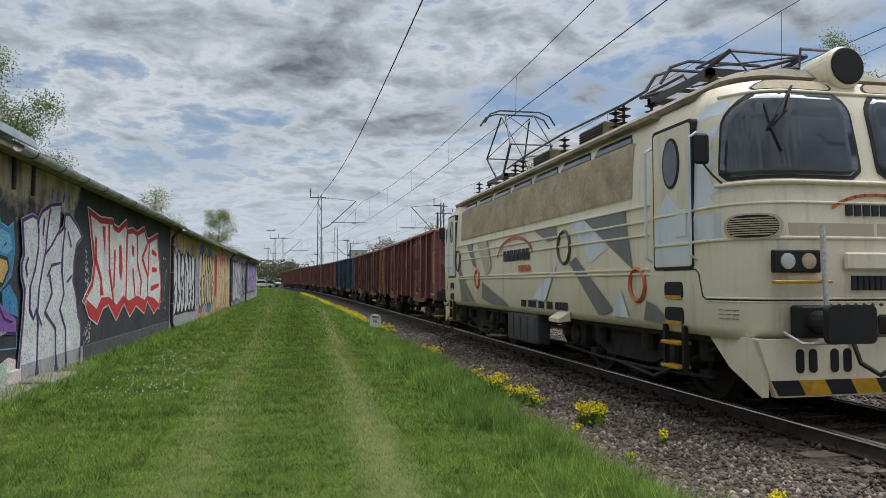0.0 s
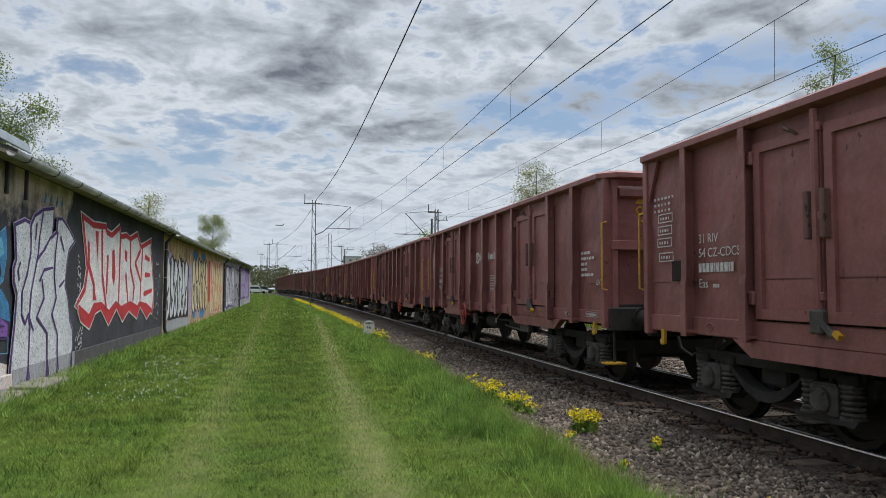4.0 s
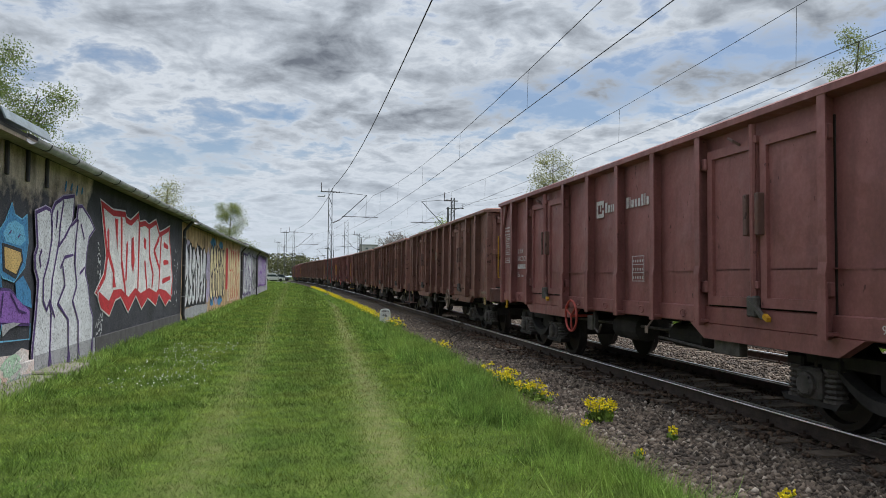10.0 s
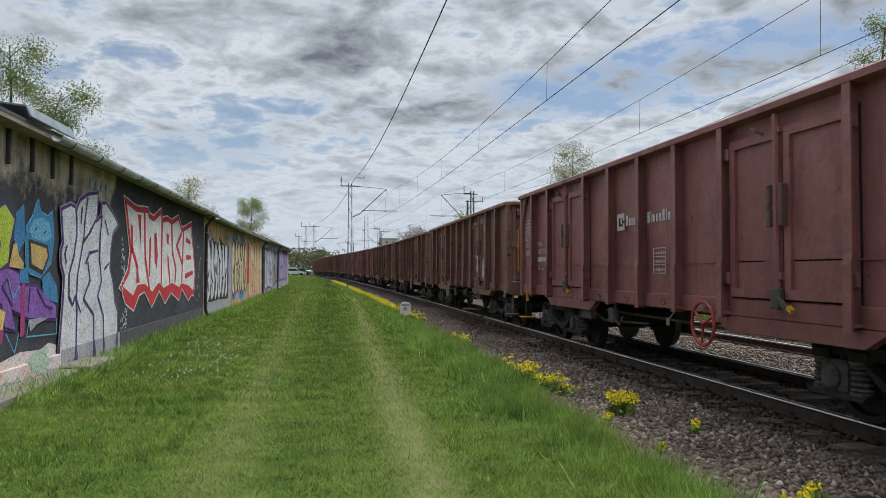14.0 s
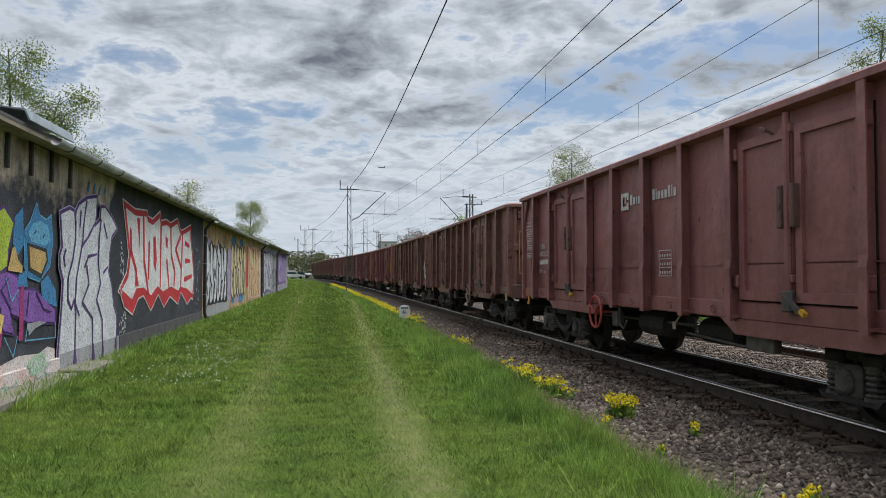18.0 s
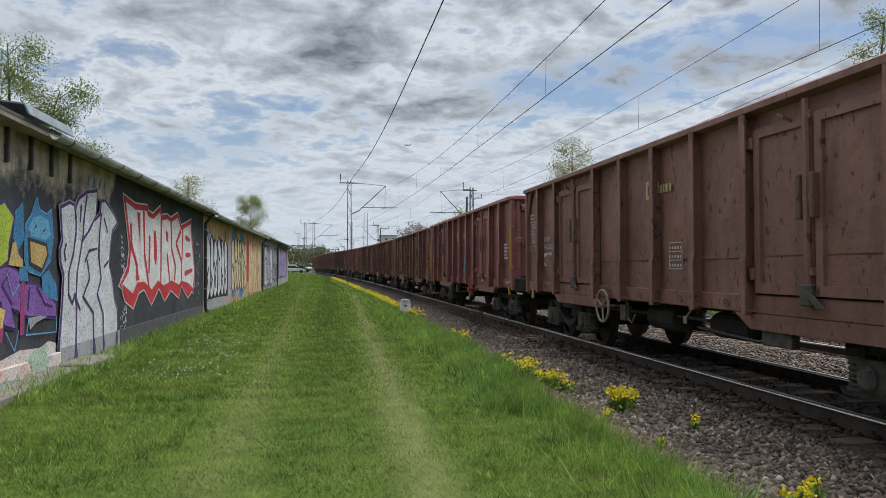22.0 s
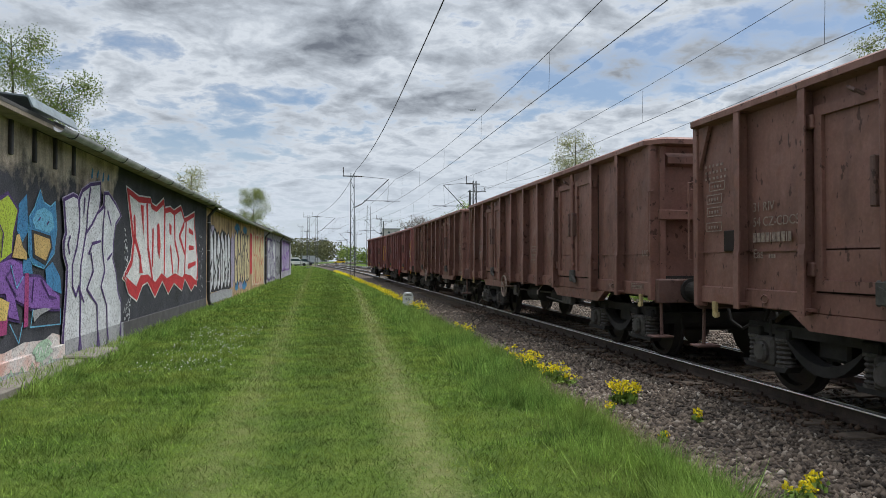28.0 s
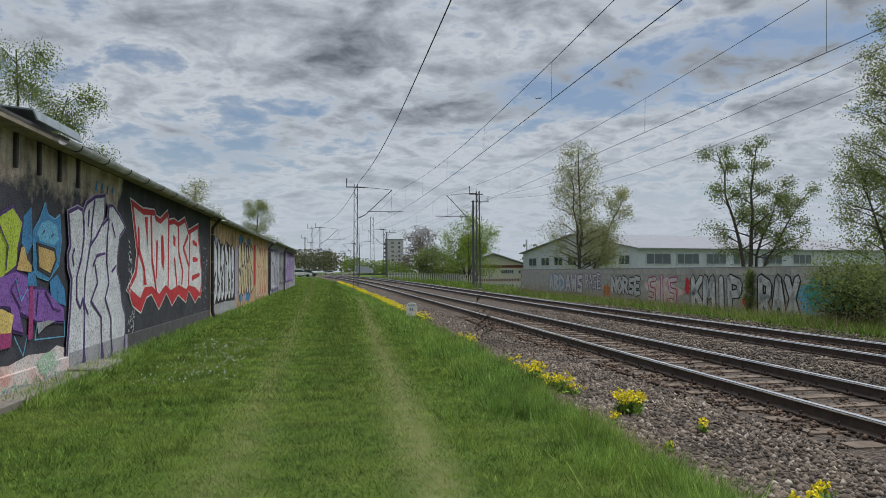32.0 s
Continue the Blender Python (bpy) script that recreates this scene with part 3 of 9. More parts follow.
        for yc in doors:
            bm = bmesh.new()
            box(bm, -SIDE - 0.004, -SIDE + 0.01, yc - 1.02, yc + 1.02, SILL + 0.1, TOP - 0.265)
            door = part("door", bm, M_SLOTTED, w, "double door with raised borders", m=turn)
            for a, b in ((yc - 0.955, yc - 0.02), (yc + 0.02, yc + 0.955)):
                bm = bmesh.new()
                door_leaf(bm, a, b)
                part("door_leaf", bm, mat, door)
            bm = bmesh.new()
            rod(bm, (-SIDE - 0.085, yc + 0.06, SILL + 0.12), (-SIDE - 0.085, yc + 0.06, TOP - 0.14), 0.038, 0.038, 8)
            for z in (SILL + 0.45, SILL + 1.15, TOP - 0.3):
                box(bm, -SIDE - 0.10, -SIDE - 0.02, yc - 0.01, yc + 0.13, z - 0.04, z + 0.04, 0.01)
            part("lock_bar", bm, mat, door)
            bm = bmesh.new()
            for q in (-0.06, 0.14):
                box(bm, -SIDE - 0.14, -SIDE - 0.05, yc + q - 0.03, yc + q + 0.03, SILL + 0.95, SILL + 1.38, 0.012)
            part("door_handle", bm, M_DARK, door, "dark door handle")
            bm = bmesh.new()
            prism(bm, [(yc + 0.02, SILL + 0.27), (yc + 0.08, SILL + 0.29), (yc - 0.12, SILL + 0.11), (yc - 0.19, SILL + 0.12)], 0, -SIDE - 0.14, -SIDE - 0.10)
            box(bm, -SIDE - 0.13, -SIDE - 0.05, yc - 0.02, yc + 0.14, SILL + 0.12, SILL + 0.34, 0.02)
            part("door_latch", bm, M_GEAR, door, "dark cast latch")
            bm = bmesh.new()
            prism(bm, [(yc - 0.18, SILL + 0.13), (yc - 0.25, SILL + 0.09), (yc - 0.26, SILL + 0.13), (yc - 0.20, SILL + 0.17)], 0, -SIDE - 0.165, -SIDE - 0.115)
            if tone in ("red", "blue"):
                part("latch_tip", bm, M_YELLOW, door, "yellow latch tip")
            else:
                bm.free()
            bm = bmesh.new()
            tube(bm, [(-SIDE - 0.05, yc + 0.42, TOP - 0.26), (-SIDE - 0.13, yc + 0.42, TOP - 0.22), (-SIDE - 0.14, yc + 0.32, TOP - 0.27), (-SIDE - 0.07, yc + 0.30, TOP - 0.31)], 0.016, 5)
            part("door_hook", bm, M_DARK, door, "dark steel hook")
            for q in (-0.99, 0.99):
                for z in (SILL + 0.42, TOP - 0.42):
                    bm = bmesh.new()
                    box(bm, -SIDE - 0.10, -SIDE - 0.03, yc + q - 0.05, yc + q + 0.05, z - 0.07, z + 0.07, 0.015)
                    part("hinge", bm, mat, door)
        # rim over the side
    bm = bmesh.new()
    cor = [(-1.52, -6.34), (-1.30, -6.58), (1.30, -6.58), (1.52, -6.34), (1.52, 6.34), (1.30, 6.58), (-1.30, 6.58), (-1.52, 6.34)]
    inn = [(-1.33, -6.30), (-1.25, -6.38), (1.25, -6.38), (1.33, -6.30), (1.33, 6.30), (1.25, 6.38), (-1.25, 6.38), (-1.33, 6.30)]
    mid = [(a * 0.96, b * 0.992) for a, b in cor]
    rings = [[bm.verts.new((*p, TOP - 0.12)) for p in inn], [bm.verts.new((*p, TOP - 0.10)) for p in cor], [bm.verts.new((*p, TOP - 0.035)) for p in cor], [bm.verts.new((*p, TOP)) for p in mid], [bm.verts.new((*p, TOP)) for p in inn]]
    for p, q in zip(rings, rings[1:] + rings[:1]):
        for i in range(8):
            bm.faces.new((p[i], p[(i + 1) % 8], q[(i + 1) % 8], q[i]))
    part("top_rim", bm, mat, w)
    for e in (-1, 1):
        bm = bmesh.new()
        y = e * 6.36
        box(bm, -1.34, 1.34, min(y, y - e * 0.04), max(y, y - e * 0.04), 1.0, TOP - 0.1)
        end = part("end_wall", bm, mat, w)
        bm = bmesh.new()
        box(bm, -1.34, 1.34, min(y, y + e * 0.12), max(y, y + e * 0.12), 2.03, 2.17, 0.01)
        part("end_beam", bm, mat, end)
        bm = bmesh.new()
        prism(bm, [(e * 6.36, TOP - 0.20), (e * 6.46, TOP - 0.27), (e * 6.46, TOP - 0.36), (e * 6.36, TOP - 0.40)], 0, -1.2, 1.2)
        part("end_ledge", bm, mat, end)
        bm = bmesh.new()
        for x in (-1.28, -0.42, 0.42, 1.28):
            box(bm, x - 0.04, x + 0.04, min(y, y + e * 0.10), max(y, y + e * 0.10), 1.2, TOP - 0.12)
        part("end_ribs", bm, mat, end)
        bm = bmesh.new()
        box(bm, -1.38, 1.38, min(e * 6.36, e * 6.50), max(e * 6.36, e * 6.50), 0.86, 1.20, 0.02)
        for x in (-1.30, 1.30) if e < 0 else ():
            tube(bm, [(x, e * 6.43, 0.9), (x, e * 6.45, 0.40)], 0.022, 6)
        part("buffer_beam", bm, M_BLACK if tone != "brown" else M_DARK, end, "dark buffer beam")
        for x in (-0.875, 0.875):
            place("buffer", BUFFER, w, Matrix.Translation((x, e * 6.52, 1.04)) @ (YUP if e > 0 else YBACK), "black steel buffer")
        place("coupling", COUPLING, w, Matrix.Translation((0, e * 6.50, 1.0)) @ (YUP if e > 0 else YBACK), "black screw coupling and hose")
        for x in (-1.30, 1.30):
            bm = bmesh.new()
            yy = e * 6.45
            s = 1 if x > 0 else -1
            box(bm, x - 0.17, x + 0.13, yy - 0.11, yy + 0.11, 0.385, 0.415, 0.008)
            if e < 0:
                part("step", bm, M_YELLOW if tone == "red" else M_DARK, end)
            else:
                bm.free()
            bm = bmesh.new()
            tube(bm, [(s * (SIDE + 0.05), yy, 1.45), (s * (SIDE + 0.13), yy, 1.47), (s * (SIDE + 0.13), yy, 2.42), (s * (SIDE + 0.05), yy, 2.44)], 0.013, 6)
            part("grab_rail", bm, M_YELLOW if tone == "red" else mat, end)
            bm = bmesh.new()
            prism(bm, [(e * 6.0 - 0.03, 0.80), (e * 6.0 + 0.03, 0.78), (e * 6.0 + 0.075, 0.80), (e * 6.0 + 0.07, 0.85), (e * 6.0 + 0.035, 0.85), (e * 6.0 + 0.04, 0.97), (e * 6.0 - 0.04, 0.97), (e * 6.0 - 0.025, 0.86)], 0, min(s * 1.385, s * 1.42), max(s * 1.385, s * 1.42))
            part("tow_hook", bm, M_YELLOW if tone in ("red", "blue") else M_CREAMLET, w)
        if tone == "red":
            bm = bmesh.new()
            f_ = e * 6.345 + e * 0.024
            prism(bm, [(-0.92, 2.72), (-0.76, 2.72), (-0.84, 2.86)] if e < 0 else [(0.92, 2.72), (0.76, 2.72), (0.84, 2.86)], 1, min(f_, f_ + e * 0.004), max(f_, f_ + e * 0.004))
            torus(bm, (e * 0.84, f_ + e * 0.002, 2.62), (0, 1, 0), 0.055, 0.016, 14, 4)
            part("warning_sticker", bm, M_YELLOW, end, "yellow warning stickers")
        bm = bmesh.new()
        tube(bm, [(-0.9, e * 6.52, 2.45), (-0.45, e * 6.52, 2.45)], 0.014, 5)
        part("end_grip", bm, M_YELLOW if tone == "red" else mat, end)
    for s in (-1, 1):
        bm = bmesh.new()
        torus(bm, (s * 1.50, 1.8, 0.83), (1, 0, 0), 0.255, 0.020, 24, 6)
        for i in range(3):
            q = i * 2.0944 + 0.4
            rod(bm, (s * 1.50, 1.8, 0.83), (s * 1.50, 1.8 + 0.25 * math.cos(q), 0.83 + 0.25 * math.sin(q)), 0.016, 0.016, 5)
        rod(bm, (s * 1.52, 1.8, 0.83), (s * 1.1, 1.8, 0.83), 0.022, 0.022, 6)
        part("brake_wheel", bm, {"red": M_WHEELRED, "blue": M_WHEELRED, "brown": M_PALEWHEEL, "dark": M_PALEWHEEL}[tone], w)
        # ticket holder in the end bay
        bm = bmesh.new()
        box(bm, -SIDE - 0.045, -SIDE - 0.01, 5.52, 5.80, 1.56, 1.80, 0.008)
        part("ticket_holder", bm, M_SLOTTED, w, "dark framed ticket holder", m=YUP if s < 0 else YBACK)
        # change-over levers and release cocks under the sill
        bm = bmesh.new()
        tube(bm, [(-1.30, 1.25, 0.98), (-1.32, 1.22, 0.66), (-1.34, 1.02, 0.60), (-1.34, 0.92, 0.74)], 0.018, 5)
        box(bm, -1.33, -1.22, 1.30, 1.52, 0.62, 0.86, 0.015)
        tube(bm, [(-1.24, 1.42, 0.98), (-1.24, 1.42, 0.84)], 0.03, 6)
        part("brake_lever", bm, M_GEAR, w, "dark brake changeover lever", m=YUP if s < 0 else YBACK)
        for y_, mt in ((-0.62, M_PALEWHEEL),):
            bm = bmesh.new()
            box(bm, -1.36, -1.34, y_ - 0.04, y_ + 0.04, 0.72, 0.82, 0.008)
            rod(bm, (-1.34, y_, 0.80), (-1.20, y_, 0.98), 0.014, 0.014, 5)
            part("control_plate", bm, mt, w, "small painted control plate", m=YUP if s < 0 else YBACK)
    for y, r in ((0.55, 0.19), (-1.2, 0.16)):
        bm = bmesh.new()
        lathe(bm, (-0.95, y - 0.45, 0.72), (0, 1, 0), [(0, 0.06), (0.05, r), (0.85, r), (0.9, 0.06)], 14)
        box(bm, -1.0, -0.9, y - 0.3, y - 0.26, 0.7, 1.12), box(bm, -1.0, -0.9, y + 0.26, y + 0.3, 0.7, 1.12)
        part("air_tank", bm, M_BLACK, w, "black air tank")
    bm = bmesh.new()
    for s in (-1, 1):
        tube(bm, [(s * 1.05, -2.6, 0.78), (s * 1.05, 2.9, 0.74)], 0.022, 5)
        box(bm, min(s * 1.24, s * 1.34), max(s * 1.24, s * 1.34), -2.75, -2.25, 0.62, 0.80, 0.01)
        tube(bm, [(s * 1.3, -2.5, 0.8), (s * 1.3, -2.5, 1.0)], 0.03, 6)
        tube(bm, [(s * 1.2, -3.0, 0.9), (s * 1.2, -2.0, 0.62), (s * 1.1, -0.5, 0.66)], 0.02, 5)
    part("brake_gear", bm, M_GEAR, w, "dark brake rods and valves")
    for e in (-1, 1):
        bg = place("bogie", BOGIE, w, Matrix.Translation((0, e * 4.5, 0)), "black two-axle bogie")
        for y in (-0.9, 0.9):
            place("wheelset", WHEELSET, bg, Matrix.Translation((0, y, WHEEL_R)))
            for s in (-1, 1):
                place("axle_box", AXLEBOX, bg, Matrix.Translation((s * 1.06, y, WHEEL_R)) @ (YUP if s < 0 else YBACK))
                for q in (-0.25, 0.25):
                    place("coil_spring", SPRING, bg, Matrix.Translation((s * 1.06, y + q, 0.33)))
    return w

# ---- the long wall of sheds beside the path ----
WALL_A = math.atan(0.012)
WALL = Matrix.Translation((-4.05, 0, 0)) @ pose(0, 0, 0, 0, 0, -math.degrees(WALL_A))   # x out of the wall, y along it


def paint(name, c, vary=0.18):
    """Sprayed paint on rough plaster."""
    k = Mat(name, 0.8)
    a, b = tuple(v * (1 - vary) for v in c), tuple(min(1, v * (1 + vary)) for v in c)
    base = k.ramp(k.noise(2.5, 6, 0.65), [(0.3, a), (0.7, b)])
    pit = k.ramp(k.noise(34, 3, 0.65), [(0.36, 0.42), (0.50, 0.98)])
    k.colour(k.mix(1.0, base, pit, "MULTIPLY"))
    k.bump(k.noise(45, 4, 0.65), 0.8, 0.03)
    return k.m


def old_plaster(name, top, mid, stain):
    """Old plaster: pale patches, soot that runs down from the eaves."""
    k = Mat(name, 0.92)
    base = k.ramp(k.noise(1.6, 8, 0.65), [(0.32, stain), (0.46, mid), (0.66, top)])
    run = k.ramp(k.noise(3.0, 5, 0.6, (1, 1, 0.14)), [(0.48, 1.0), (0.66, 0.35)])
    col = k.mix(1.0, base, run, "MULTIPLY")
    k.colour(k.mix(1.0, col, k.ramp(k.noise(40, 3), [(0.3, 0.7), (0.6, 1.05)]), "MULTIPLY"))
    k.bump(k.noise(38, 5, 0.7), 0.9, 0.03)
    return k.m


def sprayed_plaster(name, old, edge, tint):
    """Old plaster under dark sprayed paint, which thins out unevenly above the height edge and is worn through in specks."""
    top, mid, stain = old
    k = Mat(name, 0.88)
    base = k.ramp(k.noise(1.6, 8, 0.65), [(0.30, stain), (0.42, mid), (0.58, top)])
    run = k.ramp(k.noise(3.0, 5, 0.6, (1, 1, 0.14)), [(0.50, 1.0), (0.70, 0.40)])
    base = k.mix(1.0, base, run, "MULTIPLY")
    dark = k.ramp(k.noise(1.1, 7, 0.65), [(0.34, tuple(v * 0.55 for v in tint)), (0.52, tint), (0.70, tuple(v * 1.7 for v in tint))])
    high = k.math("ADD", k.axis(2), k.math("MULTIPLY", k.math("SUBTRACT", k.noise(1.5, 7, 0.62), 0.5), 1.7))
    # where the painters reached higher along the wall
    far = k.ramp(k.math("MULTIPLY", k.axis(1), 0.04), [(0.575, 0.0), (0.620, 1.0)])
    high = k.math("SUBTRACT", high, k.math("MULTIPLY", far, 1.6))
    sprayed = k.ramp(k.math("MULTIPLY", k.math("SUBTRACT", high, edge - 0.5), 1.0), [(0.36, 1.0), (0.64, 0.06)])
    col = k.mix(sprayed, base, dark)
    speck = k.ramp(k.noise(42, 4, 0.7), [(0.60, 0.0), (0.70, 0.65)])
    col = k.mix(speck, col, (0.30, 0.29, 0.30))
    k.colour(k.mix(1.0, col, k.ramp(k.noise(40, 3), [(0.3, 0.7), (0.6, 1.05)]), "MULTIPLY"))
    k.bump(k.noise(38, 5, 0.7), 0.9, 0.03)
    return k.m


M_OCHRE = old_plaster("ochre_plaster", (0.70, 0.50, 0.28), (0.52, 0.34, 0.18), (0.25, 0.18, 0.12))
M_GREYWALL = old_plaster("grey_plaster", (0.52, 0.52, 0.54), (0.36, 0.34, 0.39), (0.17, 0.155, 0.18))
SOOTY = ((0.80, 0.68, 0.55), (0.48, 0.39, 0.30), (0.085, 0.074, 0.068))
M_SPRAYED = sprayed_plaster("black_sprayed_plaster", SOOTY, 2.78, (0.048, 0.049, 0.062))
P = {n: paint("spray_" + n, c) for n, c in dict(black=(0.032, 0.030, 0.036), night=(0.050, 0.038, 0.066), silver=(0.72, 0.73, 0.76), white=(0.84, 0.82, 0.81), red=(0.62, 0.035, 0.045),
     violet=(0.085, 0.040, 0.18), purple=(0.26, 0.11, 0.44), blue=(0.06, 0.25, 0.50), sky=(0.16, 0.46, 0.68), green=(0.46, 0.58, 0.05), tan=(0.62, 0.42, 0.15), pink=(0.84, 0.66, 0.60),
     magenta=(0.40, 0.05, 0.20), yellow=(0.82, 0.60, 0.18), cream=(0.74, 0.60, 0.42), sand=(0.74, 0.62, 0.36), orange=(0.55, 0.18, 0.05), teal=(0.05, 0.42, 0.36), plinth=(0.40, 0.40, 0.42), lilac=(0.46, 0.40, 0.56), mint=(0.45, 0.62, 0.45), dull=(0.66, 0.66, 0.67)).items()}

kp = Mat("misted_pink_spray", 0.85)
pinks = kp.ramp(kp.noise(1.3, 6, 0.65), [(0.32, (0.42, 0.40, 0.40)), (0.45, (0.78, 0.72, 0.69)), (0.56, (0.74, 0.50, 0.44)), (0.68, (0.60, 0.26, 0.20))])
kp.colour(kp.mix(1.0, pinks, kp.ramp(kp.noise(34, 3, 0.65), [(0.36, 0.5), (0.50, 0.98)]), "MULTIPLY"))
kp.bump(kp.noise(45, 4, 0.65), 0.8, 0.03)
P["pink"] = kp.m
wall = tagged(thing("wall_west", WALL, "", "", "", "structure"), "long plastered shed wall covered in graffiti", "wall")


def slab(name, u0, u1, z0, z1, x0, x1, material, parent, label="", bevel=0.0):
    bm = bmesh.new()
    box(bm, x0, x1, u0, u1, z0, z1, bevel)
    return part(name, bm, material, parent, label)


def wall_part(u0, u1, top, material, label):
    """One bay of the wall, cut in strips that follow the ground."""
    bm = bmesh.new()
    n = max(1, int((u1 - u0) / 6))
    for i in range(n):
        a, b = u0 + (u1 - u0) * i / n, u0 + (u1 - u0) * (i + 1) / n
        box(bm, -0.3, 0, a, b, -0.4, top + rise(b) * 1.3)
    bmesh.ops.remove_doubles(bm, verts=bm.verts, dist=0.001)
    return part("wall_bay", bm, material, wall, label)


wall_part(-14, 11.85, 3.36, M_SPRAYED, "soot-stained pale plaster bay")
wall_part(11.853, 24.75, 3.36, M_SPRAYED, "stained plaster bay behind silver letters")
wall_part(24.755, 37.0, 3.30, M_OCHRE, "ochre plaster bay with letters")
wall_part(37.005, 45.2, 3.34, M_OCHRE, "ochre plaster bay with yellow letters")
wall_part(45.205, 74.5, 3.36, M_GREYWALL, "grey plaster bays with faded letters")
slab("shed_back", -14, 74.5, -0.4, 3.2, -7.3, -7.0, M_GREYWALL, wall)
slab("shed_end", 74.2, 74.5, -0.4, 3.6, -7.0, -0.3, M_GREYWALL, wall)
slab("shed_end", -14, -13.7, -0.4, 3.2, -7.0, -0.3, M_GREYWALL, wall)
M_FELT = plain("roofing_felt", (0.075, 0.072, 0.07), 0.9, 0, 0.4, 2, 0.4)
M_BOARD = plain("old_eave_board", (0.27, 0.225, 0.17), 0.85, 0, 0.4, 3, 0.3)
M_ZINC = plain("zinc_gutter", (0.40, 0.40, 0.405), 0.6, 0.1, 0.40, 3)
M_FLASHING = plain("blue_grey_flashing", (0.23, 0.27, 0.29), 0.6, 0.1, 0.3, 3)
M_PIPE = plain("dark_painted_pipe", (0.05, 0.045, 0.05), 0.6, 0, 0.4, 6)
for u0, u1, z in ((-14, 10.6, 3.38), (10.6, 24.75, 3.40), (24.75, 37.0, 3.36), (37.0, 45.2, 3.42), (45.2, 74.6, 3.50)):
    bm = bmesh.new()
    zz = z + rise(u1) * 1.2
    prism(bm, [(0.34, z), (0.34, z + 0.045), (-7.4, z - 0.25), (-7.4, z - 0.3)], 1, u0, u1 - 0.02)
    roof = part("roof", bm, M_FELT, wall, "thin dark felt roof")
    bm = bmesh.new()
    box(bm, 0.30, 0.335, u0, u1 - 0.03, z - 0.055, z + 0.0)
    box(bm, 0.02, 0.30, u0, u1 - 0.03, z - 0.035, z - 0.012)
    part("eave_board", bm, M_BOARD, roof, "weathered eave board")
# old iron brackets under the near eaves
for u in (8.0, 8.7, 9.4, 10.0, 10.75, 11.5, 12.28):
    slab("eave_bracket", u - 0.03, u + 0.03, 2.90, 3.36, 0.003, 0.05, M_PIPE, wall, "black iron bracket", 0.008)
bm = bmesh.new()
prism(bm, [(0.40, 3.46), (0.34, 3.60), (-0.6, 3.70), (-0.6, 3.68), (0.33, 3.58), (0.38, 3.45)], 1, 9.7, 11.3)
part("roof_flashing", bm, M_FLASHING, wall, "bent blue-grey sheet on the roof's edge")
for a, b, z in ((10.5, 24.75, 3.36), (24.8, 45.2, 3.31), (45.3, 74.5, 3.43)):
    v, f, n = [], [], 9
    us = [a + (b - a) * i / 6 for i in range(7)]
    for u in us:
        for i in range(n):
            q = math.pi * (1 + i / (n - 1))
            v.append((0.42 + 0.080 * math.cos(q), u, z + 0.080 * math.sin(q) + rise(u) * (0 if b < 40 else 1)))
        for i in range(n):
            q = math.pi * (2 - i / (n - 1))
            v.append((0.42 + 0.072 * math.cos(q), u, z + 0.072 * math.sin(q) + rise(u) * (0 if b < 40 else 1)))
    for j in range(6):
        for i in range(2 * n):
            f.append((j * 2 * n + i, j * 2 * n + (i + 1) % (2 * n), (j + 1) * 2 * n + (i + 1) % (2 * n), (j + 1) * 2 * n + i))
    f.append(tuple(range(2 * n)))
    gut = place("gutter", raw("gutter", v, f, M_ZINC), wall, None, "pale zinc half-round gutter")
    u = a + 0.5
    while u < b:
        bm = bmesh.new()
        tube(bm, [(0.42 + 0.084 * math.cos(math.pi * (1 + i / 8)), u, z + rise(u) * (0 if b < 40 else 1) + 0.084 * math.sin(math.pi * (1 + i / 8))) for i in range(9)], 0.011, 4)
        part("gutter_strap", bm, M_PIPE, gut, "dark iron strap")
        u += 1.25
for u, z in ((24.62, 3.36), (45.1, 3.36), (58, 3.5)):
    bm = bmesh.new()
    tube(bm, [(0.40, u, z), (0.10, u, z - 0.35), (0.10, u, 0.30), (0.13, u + 0.04, 0.16), (0.24, u + 0.1, 0.08)], 0.052, 10)
    pipe = part("downpipe", bm, M_PIPE, wall, "dark paint-splashed downpipe")
    for q in (0.9, 1.9, 2.8):
        bm = bmesh.new()
        torus(bm, (0.10, u, q), (0, 0, 1), 0.058, 0.010, 10, 4)
        part("pipe_clamp", bm, M_ZINC, pipe)
# plinth, and broken slabs at its foot
M_DARKPLINTH = plain("sooty_plinth", (0.085, 0.080, 0.082), 0.9, 0, 0.3, 3, 0.4)
M_SLABS = plain("broken_concrete", (0.24, 0.215, 0.18), 0.95, 0, 0.35, 4, 0.5)
slab("plinth", 11.9, 15.1, -0.2, 0.36, 0.002, 0.035, P["plinth"], wall, "grey painted plinth", 0.006)
slab("plinth", 15.12, 24.5, -0.2, 0.36, 0.002, 0.035, M_DARKPLINTH, wall, "dark sooty plinth", 0.006)
slab("plinth", -14, 11.86, -0.2, 0.30, 0.002, 0.06, P["pink"], wall, "pink and white sprayed plinth", 0.01)
for u0, u1, w, h in ((-6, 7.0, 0.42, 0.08), (7.05, 9.6, 0.44, 0.10), (9.62, 11.7, 0.40, 0.09), (11.75, 13.0, 0.52, 0.12), (13.2, 14.4, 0.33, 0.07)):
    slab("kerb_slab", u0, u1, -0.2, h, 0.04, w, M_SLABS, wall, "", 0.02)

